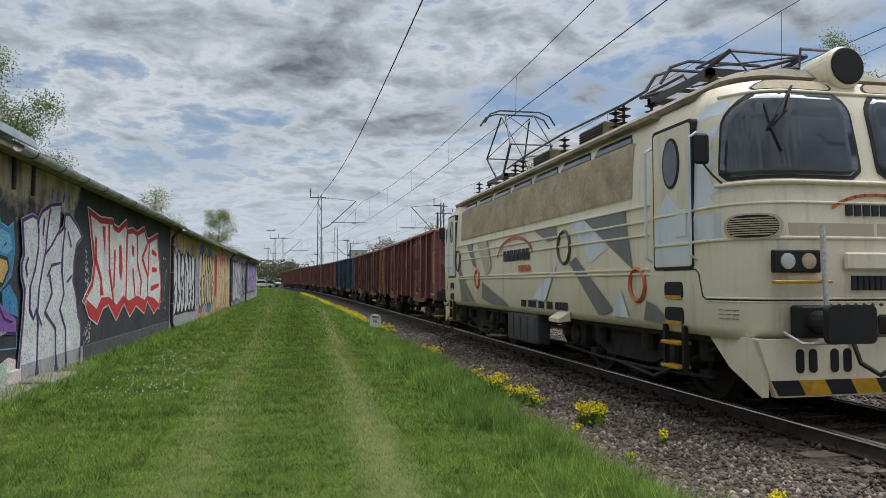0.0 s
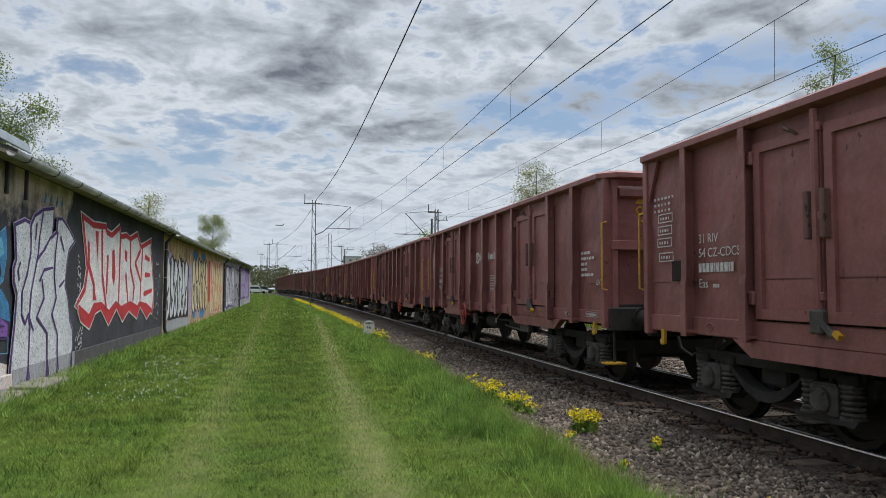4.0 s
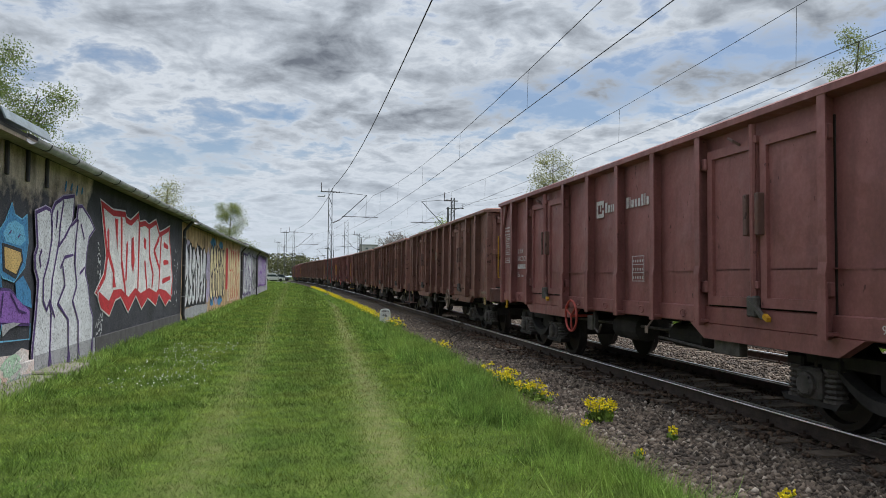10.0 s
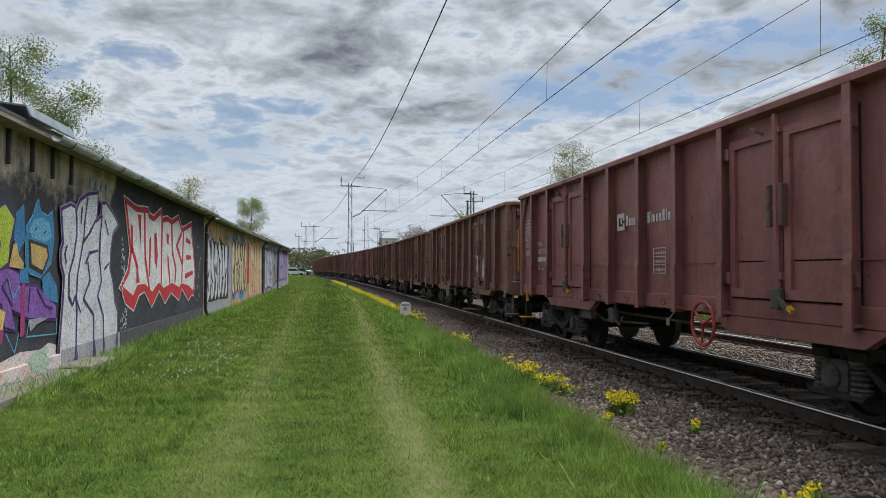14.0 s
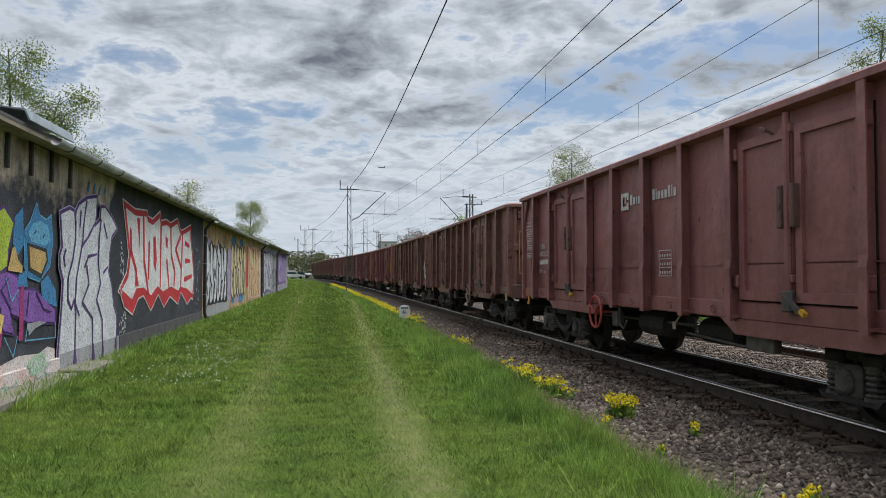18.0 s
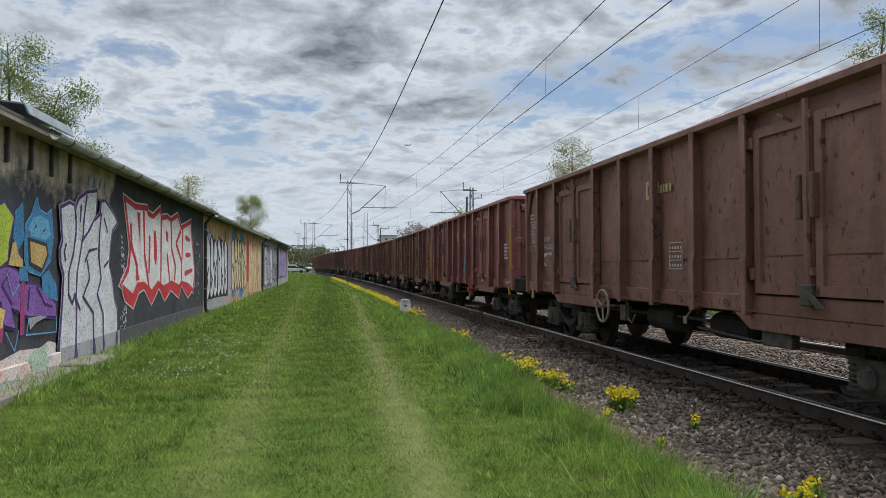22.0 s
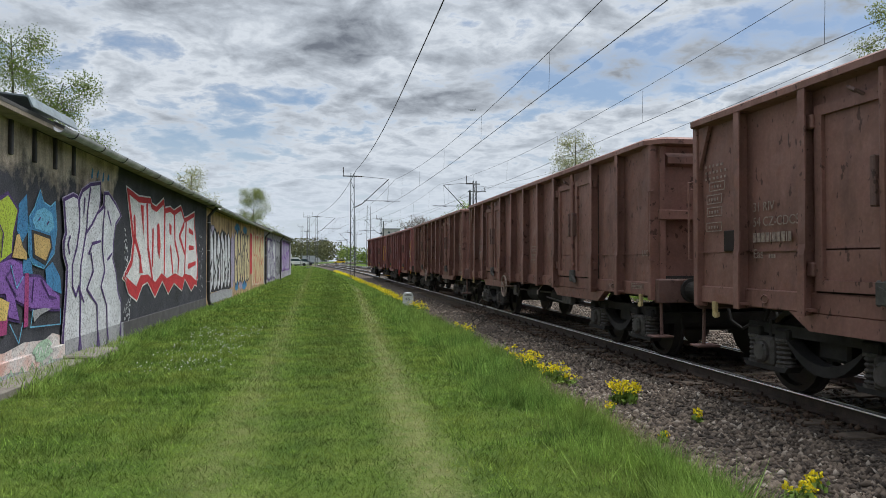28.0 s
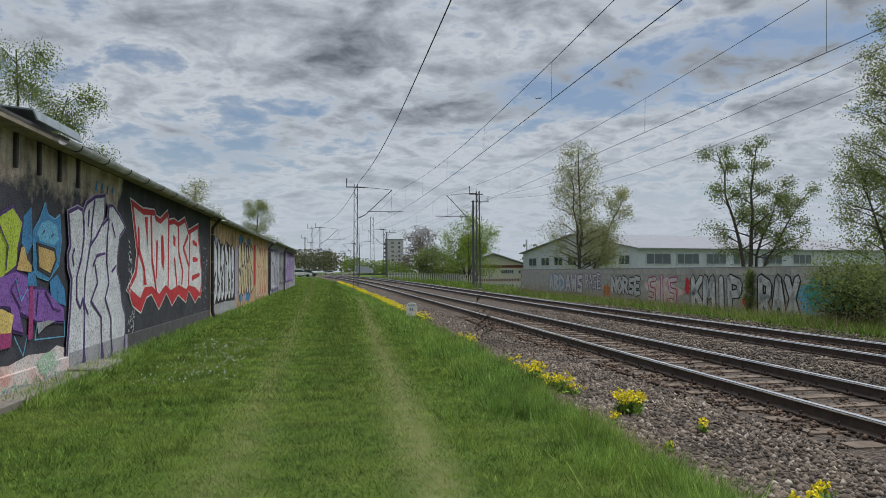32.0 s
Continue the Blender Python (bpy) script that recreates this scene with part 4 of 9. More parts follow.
# graffiti: flat coats of paint, each a few millimetres over the last
GLYPHS = {"N": [(0, 0, 0, 1), (0, 1, 1, 0), (1, 0, 1, 1)], "O": [(0.5, 0, 0.05, 0.3), (0.05, 0.3, 0.05, 0.7), (0.05, 0.7, 0.5, 1), (0.5, 1, 0.95, 0.7), (0.95, 0.7, 0.95, 0.3), (0.95, 0.3, 0.5, 0)],
          "R": [(0, 0, 0, 1), (0, 1, 0.9, 0.85), (0.9, 0.85, 0.8, 0.5), (0.8, 0.5, 0, 0.48), (0.3, 0.48, 1, 0)], "S": [(1, 0.9, 0.1, 0.85), (0.1, 0.85, 0.2, 0.5), (0.2, 0.5, 0.9, 0.45), (0.9, 0.45, 0.8, 0.05), (0.8, 0.05, 0, 0.1)],
          "E": [(0, 0, 0, 1), (0, 1, 1, 0.95), (0, 0.5, 0.8, 0.5), (0, 0, 1, 0.05)], "K": [(0, 0, 0, 1), (0, 0.4, 1, 1), (0.2, 0.5, 1, 0)], "I": [(0.5, 0, 0.5, 1)], "A": [(0, 0, 0.5, 1), (0.5, 1, 1, 0), (0.2, 0.35, 0.8, 0.35)],
          "D": [(0, 0, 0, 1), (0, 1, 0.9, 0.7), (0.9, 0.7, 0.9, 0.3), (0.9, 0.3, 0, 0)], "H": [(0, 0, 0, 1), (1, 0, 1, 1), (0, 0.5, 1, 0.5)], "P": [(0, 0, 0, 1), (0, 1, 1, 0.85), (1, 0.85, 0.9, 0.5), (0.9, 0.5, 0, 0.45)], "X": [(0, 0, 1, 1), (0, 1, 1, 0)],
          "M": [(0, 0, 0.1, 1), (0.1, 1, 0.5, 0.35), (0.5, 0.35, 0.9, 1), (0.9, 1, 1, 0)], "W": [(0, 1, 0.2, 0), (0.2, 0, 0.5, 0.7), (0.5, 0.7, 0.8, 0), (0.8, 0, 1, 1)], "B": [(0, 0, 0, 1), (0, 1, 0.9, 0.8), (0.9, 0.8, 0.1, 0.5), (0.1, 0.5, 1, 0.25), (1, 0.25, 0, 0)]}


def stroke(bm, a, b, w0, w1, x):
    """A flat stroke with pointed, uneven ends, at depth x; points are (along, up)."""
    a, b = Vector((a[0], a[1])), Vector((b[0], b[1]))
    d = (b - a)
    ln = max(d.length, 1e-4)
    d /= ln
    n = Vector((-d.y, d.x))
    q = [a - d * w0 * 0.45, a + n * w0 * 0.5, b + n * w1 * 0.5, b + d * w1 * 0.45, b - n * w1 * 0.5, a - n * w0 * 0.5]
    f = bm.faces.new([bm.verts.new((x, p.x, p.y)) for p in q])
    return f


def flat(name, bm, material, parent, label=""):
    """A thin coat of paint: drawn out by two millimetres so that it has edges."""
    geo = bmesh.ops.extrude_face_region(bm, geom=bm.faces[:])
    moved = [v for v in geo["geom"] if isinstance(v, bmesh.types.BMVert)]
    bmesh.ops.translate(bm, verts=moved, vec=(-0.003, 0, 0))
    return part(name, bm, material, parent, label)


def blob(bm, u, z, ru, rz, x, seed, n=18, rough=0.18):
    r = random.Random(seed)
    bm.faces.new([bm.verts.new((x, u + ru * (1 + r.uniform(-rough, rough)) * math.cos(2 * math.pi * i / n), z + rz * (1 + r.uniform(-rough, rough)) * math.sin(2 * math.pi * i / n))) for i in range(n)])


def poly(bm, pts, x):
    bm.faces.new([bm.verts.new((x, u, z)) for u, z in pts])


def piece(parent, text, u0, u1, z0, z1, fill, edge, width, rim, x=0.006, seed=1, sign=1, lean=0.0, label="", drip=0.0):
    """A word in fat letters with an outline; sign -1 where the reader sees the wall's u run to the left."""
    r = random.Random(seed)
    n = len(text)
    step = (u1 - u0) / n
    lo, hi, inner = bmesh.new(), bmesh.new(), bmesh.new()
    for i, ch in enumerate(text):
        uu = (u0 + step * (i + 0.14)) if sign > 0 else (u1 - step * (i + 0.14))
        h1, h0 = z1 + r.uniform(-0.12, 0.1) * (z1 - z0), z0 + r.uniform(-0.05, 0.08) * (z1 - z0)
        for a, b, c, d in GLYPHS[ch]:
            pa = (uu + sign * (a * step * 0.74 + lean * b), h0 + b * (h1 - h0))
            pb = (uu + sign * (c * step * 0.74 + lean * d), h0 + d * (h1 - h0))
            wa, wb = width * r.uniform(0.85, 1.2), width * r.uniform(0.75, 1.1)
            stroke(lo, pa, pb, wa + 2 * rim, wb + 2 * rim, x)
            stroke(hi, pa, pb, wa, wb, x + 0.005)
            stroke(inner, (pa[0] + wa * 0.3, pa[1]), (pb[0] + wb * 0.3, pb[1]), rim * 0.5, rim * 0.3, x + 0.009)
        if drip:
            for _ in range(3):
                q = uu + sign * step * r.uniform(0, 0.9)
                stroke(lo, (q, h0), (q + r.uniform(-0.05, 0.05), h0 - drip * r.uniform(0.4, 1.0)), 0.34, 0.05, x)
    g = flat("graffiti_outline", lo, edge, parent, label)
    flat("graffiti_letters", hi, fill, g)
    flat("graffiti_line", inner, edge, g)
    return g


# the near bay: patches of colour on black
def ragged(pts, step=0.16, amount=0.09):
    """An outline broken up as by a spray can's edge."""
    q, out = random.Random(len(pts)), []
    for a, b in zip(pts, pts[1:] + pts[:1]):
        n = max(1, int(min(60, math.hypot(b[0] - a[0], b[1] - a[1]) / step)))
        for i in range(n):
            out.append((a[0] + (b[0] - a[0]) * i / n + q.uniform(-0.02, 0.02), a[1] + (b[1] - a[1]) * i / n + q.uniform(-amount, amount) * (1 if a[1] > 1.5 and b[1] > 1.5 else 0.15)))
    return out


def coat(nm, x, *shapes, parent=None, label="", name="graffiti_patch"):
    bm = bmesh.new()
    for i, pts in enumerate(shapes):
        poly(bm, ragged(pts) if name == "graffiti_ground" else pts, x + 0.0004 * i)
    return flat(name, bm, P[nm], parent or wall, label)


def swell(pts, d):
    """An outline pushed outwards by d."""
    n, out = len(pts), []
    area = sum(pts[i][0] * pts[(i + 1) % n][1] - pts[(i + 1) % n][0] * pts[i][1] for i in range(n))
    sg = 1 if area > 0 else -1
    for i in range(n):
        p, q, r_ = Vector(pts[i - 1]), Vector(pts[i]), Vector(pts[(i + 1) % n])
        a, b = (q - p).normalized(), (r_ - q).normalized()
        m = Vector((a.y + b.y, -a.x - b.x)) * sg
        m = m.normalized() if m.length > 0.1 else Vector((b.y, -b.x)) * sg
        out.append(tuple(q + m * d * min(1.8, 1 / max(0.4, m.dot(Vector((b.y, -b.x)) * sg)))))
    return out


def lines(nm, x, runs, w0, w1, parent=None, label=""):
    bm = bmesh.new()
    for i, pts in enumerate(runs):
        for a, b in zip(pts, pts[1:]):
            stroke(bm, a, b, w0, w1, x + 0.0002 * i)
    return flat("graffiti_line", bm, P[nm], parent or wall, label)


coat("blue", 0.0085, [(10.3, 2.3), (10.55, 2.45), (10.6, 1.95), (10.42, 1.8), (10.25, 1.95)])
GREEN = [(9.0, 2.05), (9.64, 2.26), (9.96, 2.38), (10.24, 2.21), (10.10, 1.90), (10.07, 1.66), (9.66, 1.51), (8.9, 1.6)]
PURPLE = [(9.66, 1.51), (10.07, 1.58), (10.38, 1.51), (10.43, 1.35), (11.02, 1.32), (11.73, 1.02), (11.74, 0.84), (10.73, 0.91), (10.17, 1.06), (10.31, 0.78), (10.00, 0.84), (9.91, 1.14), (9.0, 1.2), (8.8, 1.5)]
HOOD = [(10.61, 1.86), (10.62, 2.14), (10.79, 2.27), (10.99, 2.53), (11.10, 2.38), (11.37, 2.33), (11.54, 2.41), (11.61, 2.02), (11.51, 1.67), (11.13, 1.46), (10.76, 1.52), (10.61, 1.66)]
coat("violet", 0.0115, swell(GREEN, 0.05), swell(PURPLE, 0.04), label="dark outlines of the near painting", name="graffiti_outline")
coat("sky", 0.0155, swell(HOOD, 0.02))
coat("green", 0.0175, GREEN)
coat("purple", 0.0205, PURPLE)
coat("blue", 0.0185, HOOD, [(10.43, 1.57), (10.66, 1.60), (10.74, 1.38), (10.39, 1.39)], [(11.18, 1.44), (11.45, 1.54), (11.75, 1.32), (11.82, 1.06), (11.24, 1.17)], label="blue hood")
coat("sky", 0.0235, [(10.70, 2.10), (10.85, 2.25), (11.1, 2.31), (11.4, 2.25), (11.5, 2.05), (11.3, 1.96), (10.8, 2.0)])
coat("black", 0.0235, [(10.68, 1.98), (11.36, 1.92), (11.43, 1.75), (11.18, 1.49), (10.73, 1.6)])
coat("tan", 0.0275, [(10.74, 1.93), (11.30, 1.87), (11.36, 1.76), (11.17, 1.56), (10.79, 1.64)], [(10.20, 1.89), (10.28, 1.91), (10.38, 1.74), (10.52, 1.66), (10.52, 1.57), (10.07, 1.60)], label="plain tan patches")
coat("magenta", 0.0235, [(10.48, 1.39), (10.60, 1.39), (10.59, 0.68), (10.45, 0.67)], [(9.2, 0.9), (9.96, 0.83), (9.93, 0.63), (9.2, 0.62)])
coat("yellow", 0.0265, [(9.1, 1.12), (9.67, 1.12), (10.00, 1.03), (9.92, 0.81), (9.2, 0.83)])
coat("plinth", 0.0235, [(10.73, 0.88), (11.14, 0.89), (11.4, 0.86), (11.0, 0.80), (10.79, 0.72)])
lines("sky", 0.0305, [[(10.64, 0.66), (11.75, 0.61), (11.74, 0.84)], [(10.73, 0.89), (10.66, 0.67)], [(10.01, 0.75), (10.28, 0.48), (10.40, 0.74)], [(10.02, 1.5), (10.2, 1.2), (10.4, 1.35)]], 0.022, 0.014, label="thin pale strokes")
lines("violet", 0.0305, [[(10.2, 1.1), (9.9, 1.35), (10.1, 1.5)], [(11.0, 1.3), (11.3, 1.05), (11.6, 1.0)], [(10.75, 1.3), (10.7, 1.0)], [(9.5, 2.2), (9.8, 1.9), (9.75, 1.6)], [(10.9, 2.12), (10.96, 2.16)], [(11.2, 2.08), (11.27, 2.12)]], 0.03, 0.018)
coat("pink", 0.0085, [(-13.9, 0.30), (11.80, 0.30), (11.8, 0.44), (11.5, 0.50), (11.2, 0.43), (10.5, 0.47), (9.9, 0.40), (9.2, 0.46), (-13.9, 0.42)], label="pink sprayed band")
bm = bmesh.new()
blob(bm, 11.0, 0.31, 0.34, 0.15, 0.066, 21, 14, 0.2)
flat("graffiti_patch", bm, P["mint"], wall)
coat("plinth", 0.0665, [(-13.9, -0.1), (11.82, -0.1), (11.82, 0.10), (11.3, 0.14), (10.6, 0.08), (9.9, 0.15), (9.0, 0.09), (-13.9, 0.1)])
lines("white", 0.0715, [[(10.75, 0.30), (10.82, 0.38)], [(10.84, 0.24), (10.9, 0.37), (10.97, 0.28)], [(11.05, 0.26), (11.2, 0.40)], [(11.2, 0.3), (11.45, 0.42)]], 0.02, 0.012)
lines("mint", 0.0715, [[(9.5 + 0.33 * q, 0.05), (9.62 + 0.33 * q, 0.18), (9.7 + 0.33 * q, 0.06)] for q in range(6)], 0.03, 0.02)

# tall silver letters
TALL_N = [(11.86, 2.46), (12.23, 2.56), (12.41, 2.54), (12.49, 2.28), (12.54, 2.54), (12.67, 2.67), (13.07, 2.81), (13.55, 2.88), (13.53, 2.65), (13.46, 2.36), (13.80, 2.50), (13.85, 2.73), (14.05, 2.75), (14.49, 2.59), (14.79, 2.43), (14.47, 2.27), (14.34, 1.95), (14.29, 1.58), (14.51, 1.32), (14.64, 0.94), (14.84, 0.76), (14.87, 0.07), (11.88, 0.09), (11.86, 0.39), (11.92, 0.72), (11.98, 1.06), (12.02, 1.47), (11.88, 1.66), (11.86, 1.83), (11.96, 1.97)]
g = coat("lilac", 0.0365, swell(TALL_N, 0.075), label="tall silver letters with violet outlines", name="graffiti_outline")
coat("violet", 0.0405, swell(TALL_N, 0.055), parent=g, name="graffiti_outline")
coat("silver", 0.0445, TALL_N, parent=g, name="graffiti_letters")
coat("plinth", 0.0485, [(11.92, 0.05), (14.85, 0.05), (14.86, 0.36), (11.90, 0.34)], parent=g, label="grey painted foot of the letters")
lines("violet", 0.0525, [[(12.49, 2.40), (12.50, 2.12), (12.39, 1.80), (12.18, 1.49), (12.19, 1.15), (12.35, 1.00), (12.47, 1.15), (12.56, 0.94), (12.54, 0.06)], [(13.01, 2.77), (12.88, 2.38), (12.84, 2.09), (12.57, 1.49), (12.53, 1.08), (12.73, 0.88)],
    [(12.84, 2.03), (13.10, 2.17), (13.44, 2.42)], [(12.95, 1.67), (13.14, 1.85), (13.57, 1.90)], [(13.06, 1.68), (13.19, 1.39), (12.86, 1.09), (13.40, 0.80), (13.46, 0.06)], [(13.80, 2.51), (13.71, 2.18), (13.67, 1.78), (13.82, 1.38), (13.61, 1.11), (13.95, 0.75), (14.00, 0.06)],
    [(13.98, 1.58), (14.24, 1.69)], [(12.06, 1.93), (11.98, 1.82), (12.04, 1.67)], [(12.73, 2.58), (12.69, 2.32)], [(13.97, 2.45), (14.18, 2.21)]], 0.058, 0.040, g)
coat("violet", 0.0565, [(12.44, 0.05), (12.54, 0.42), (12.66, 0.05)], [(13.36, 0.05), (13.46, 0.36), (13.58, 0.05)], [(13.92, 0.05), (14.00, 0.34), (14.10, 0.05)], [(13.63, 1.90), (13.71, 2.05), (13.70, 1.60)], [(14.72, 0.05), (14.80, 0.40), (14.86, 0.05)], parent=g)
lines("blue", 0.0145, [[(13.2 + 0.3 * q, 2.98 + 0.05 * (q % 2)), (13.25 + 0.3 * q, 3.12)] for q in range(4)], 0.08, 0.05, label="small blue tag under the eaves")

# white letters edged in red on black
WORD = [(15.50, 2.90), (16.25, 2.80), (17.23, 2.85), (17.34, 2.74), (17.82, 2.70), (18.50, 2.92), (18.63, 2.72), (19.28, 2.80), (19.73, 2.74), (20.58, 2.92), (21.06, 2.62), (21.47, 2.68), (22.44, 2.86), (22.45, 2.60), (22.74, 2.13), (23.05, 1.42), (22.87, 0.95), (22.12, 1.12), (21.10, 1.20), (20.78, 1.10), (19.88, 1.23), (18.93, 1.12), (18.36, 1.26), (17.72, 1.06), (17.04, 1.25), (16.41, 1.24), (16.07, 1.02), (15.30, 1.24), (15.76, 1.50), (15.93, 1.95)]
DRIP = [(15.29, 1.30), (15.26, 1.16), (15.51, 0.91), (16.14, 0.73), (16.59, 1.04), (17.04, 1.10), (17.73, 0.73), (18.46, 1.09), (19.10, 0.75), (19.78, 1.00), (20.79, 0.76), (21.18, 1.08), (22.13, 0.70), (23.15, 1.02), (23.05, 1.42)]
g = coat("white", 0.0125, swell(WORD, 0.15), swell(DRIP, 0.035), label="white letters edged in red with dripping points", name="graffiti_outline")
coat("red", 0.0165, swell(WORD, 0.115), DRIP, parent=g, name="graffiti_outline", label="red outline")
coat("white", 0.0205, swell(WORD, -0.01), parent=g, name="graffiti_letters")
lines("red", 0.0245, [[(15.88, 2.45), (15.95, 2.0), (16.40, 1.59)], [(16.92, 2.79), (17.02, 1.85), (17.44, 1.13)], [(17.47, 2.26), (17.43, 1.46)], [(18.63, 2.74), (18.61, 1.24)], [(19.31, 1.89), (19.60, 1.22)], [(19.73, 2.73), (19.82, 2.05), (20.31, 1.60), (20.2, 1.25)],
    [(20.98, 2.57), (20.37, 2.22), (21.09, 1.76)], [(21.27, 2.62), (21.09, 1.22)], [(21.69, 2.43), (22.27, 2.37)], [(21.71, 1.93), (22.37, 1.94)], [(21.6, 1.4), (22.7, 1.5)]], 0.15, 0.11, g)
coat("red", 0.0285, [(17.85, 2.4), (18.05, 2.45), (18.2, 1.9), (18.08, 1.6), (17.9, 1.8)], [(19.12, 2.5), (19.38, 2.45), (19.36, 2.2), (19.16, 2.25)], [(16.35, 2.75), (16.6, 2.75), (16.62, 2.1)], [(16.3, 1.3), (16.55, 1.3), (16.3, 1.75)], parent=g)
ln = bmesh.new()
r = random.Random(8)
for i in range(75):
    u, z = (r.uniform(15.15, 15.4), r.uniform(0.9, 2.2)) if i < 25 else ((r.uniform(23.3, 23.9), r.uniform(0.4, 2.4)) if i < 50 else (r.uniform(15.1, 15.6), r.uniform(0.3, 0.75)))
    stroke(ln, (u, z), (u + r.uniform(-0.10, 0.10), z + r.uniform(-0.10, 0.10)), 0.022, 0.012, 0.0325)
flat("graffiti_line", ln, P["silver"], wall, "small pale tags")

# the further bays
def wild(u0, u1, z0, z1, n, fill, edge, seed, x=0.0135, rim=0.09, wide=0.10, label=""):
    """A block of interlocked letters: ragged outline, then wedges and hooks of the edge's colour between them."""
    rr = random.Random(seed)
    top = [(u0 + (u1 - u0) * i / (2 * n), z1 + (0.12 if i % 2 else -0.16) + rr.uniform(-0.1, 0.1)) for i in range(2 * n + 1)]
    low = [(u1 - (u1 - u0) * i / (2 * n), z0 + (-0.10 if i % 2 else 0.12) + rr.uniform(-0.06, 0.06)) for i in range(2 * n + 1)]
    shape = top + low
    g = coat(edge, x, swell(shape, rim), label=label, name="graffiti_outline")
    coat(fill, x + 0.004, shape, parent=g, name="graffiti_letters")
    runs, wedges = [], []
    step = (u1 - u0) / n
    for i in range(1, n):
        u = u0 + step * i + rr.uniform(-0.1, 0.1)
        za, zb = z0 + (z1 - z0) * rr.uniform(0.35, 0.65), z0 + (z1 - z0) * rr.uniform(0.35, 0.65)
        runs.append([(u + rr.uniform(-0.2, 0.2), z1 - 0.05), (u + rr.uniform(-0.25, 0.25), za), (u + rr.uniform(-0.2, 0.2), (za + z0) / 2), (u + rr.uniform(-0.2, 0.2), z0 + 0.05)])
        wedges.append([(u - step * 0.14, z1 + 0.1), (u + step * 0.14, z1 + 0.05), (u, z1 - (z1 - z0) * rr.uniform(0.15, 0.35))])
        wedges.append([(u - step * 0.12, z0 - 0.05), (u, z0 + (z1 - z0) * rr.uniform(0.15, 0.35)), (u + step * 0.12, z0 - 0.05)])
    for i in range(n):
        u = u0 + step * (i + 0.5)
        q = z0 + (z1 - z0) * rr.uniform(0.3, 0.7)
        runs.append([(u - step * 0.28, q + 0.3), (u + rr.uniform(-0.1, 0.1), q), (u + step * 0.3, q + rr.uniform(-0.1, 0.4))])
        runs.append([(u, q - 0.15), (u + rr.uniform(-0.15, 0.15), z0 + 0.25)])
    lines(edge, x + 0.008, runs, wide * 1.2, wide * 0.8, g)
    coat(edge, x + 0.014, *wedges, parent=g)
    return g


def spots(nm, seed, *at):
    bm = bmesh.new()
    for i, (u, z, a, b) in enumerate(at):
        blob(bm, u, z, a, b, 0.0075 + 0.0004 * i, seed + i, 18, 0.25)
    flat("graffiti_patch", bm, P[nm], wall)


coat("black", 0.0045, [(24.85, 0.5), (30.6, 0.45), (30.7, 2.6), (29.8, 2.3), (28.6, 2.75), (27.4, 2.4), (26.2, 2.8), (24.85, 2.6)], label="black ground behind letters", name="graffiti_ground")
wild(25.1, 30.2, 0.62, 2.50, 6, "silver", "black", 3, wide=0.13, label="silver wild letters with black outlines")
coat("plinth", 0.0165, [(25.0, 0.1), (31.0, 0.1), (31.0, 0.42), (28, 0.5), (25.0, 0.44)])
spots("lilac", 5, (30.95, 1.9, 0.4, 0.8), (31.0, 0.9, 0.35, 0.5), (26.0, 2.55, 0.5, 0.25))
spots("blue", 41, (32.6, 2.95, 0.9, 0.22), (35.4, 3.0, 0.7, 0.2), (32.4, 0.5, 0.5, 0.22), (35.2, 0.45, 0.9, 0.2))
wild(31.7, 37.0, 0.7, 2.72, 6, "sand", "night", 9, wide=0.12, label="cream wild letters with black outlines")
spots("lilac", 15, (31.5, 1.6, 0.35, 1.0), (33.8, 0.5, 0.6, 0.2))
coat("red", 0.0065, [(37.5, 0.9), (38.4, 0.9), (38.4, 2.95), (37.6, 2.95)])
coat("cream", 0.0045, [(38.45, 0.3), (45.0, 0.25), (45.0, 2.9), (43, 3.05), (40, 2.9), (38.45, 3.0)], label="cream ground behind letters", name="graffiti_ground")
wild(39.0, 44.7, 0.45, 2.85, 6, "sand", "red", 12, wide=0.07, rim=0.05, label="sand-yellow wild letters with thin red outlines")
coat("black", 0.0045, [(45.5, 0.4), (50.2, 0.4), (50.2, 3.0), (45.5, 3.1)], name="graffiti_ground")
coat("red", 0.0065, [(45.6, 2.6), (46.9, 2.6), (46.9, 3.05), (45.6, 3.05)])
wild(47.5, 53.4, 0.5, 2.9, 6, "silver", "violet", 15, wide=0.16, rim=0.14, label="silver letters with violet outlines")
coat("lilac", 0.0045, [(53.8, 0.6), (60, 0.65), (60, 3.2), (53.8, 3.1)], name="graffiti_ground")
wild(54.2, 60, 0.75, 2.9, 5, "plinth", "black", 17, wide=0.18, rim=0.12, label="faded grey letters with dark outlines")
coat("night", 0.0045, [(60.2, 0.7), (72, 0.8), (72, 3.4), (60.2, 3.3)], name="graffiti_ground")
wild(61, 71, 0.95, 3.0, 6, "lilac", "purple", 19, wide=0.25, rim=0.16, label="faded lilac letters")
spots("magenta", 23, (62, 2.0, 1.0, 0.5))

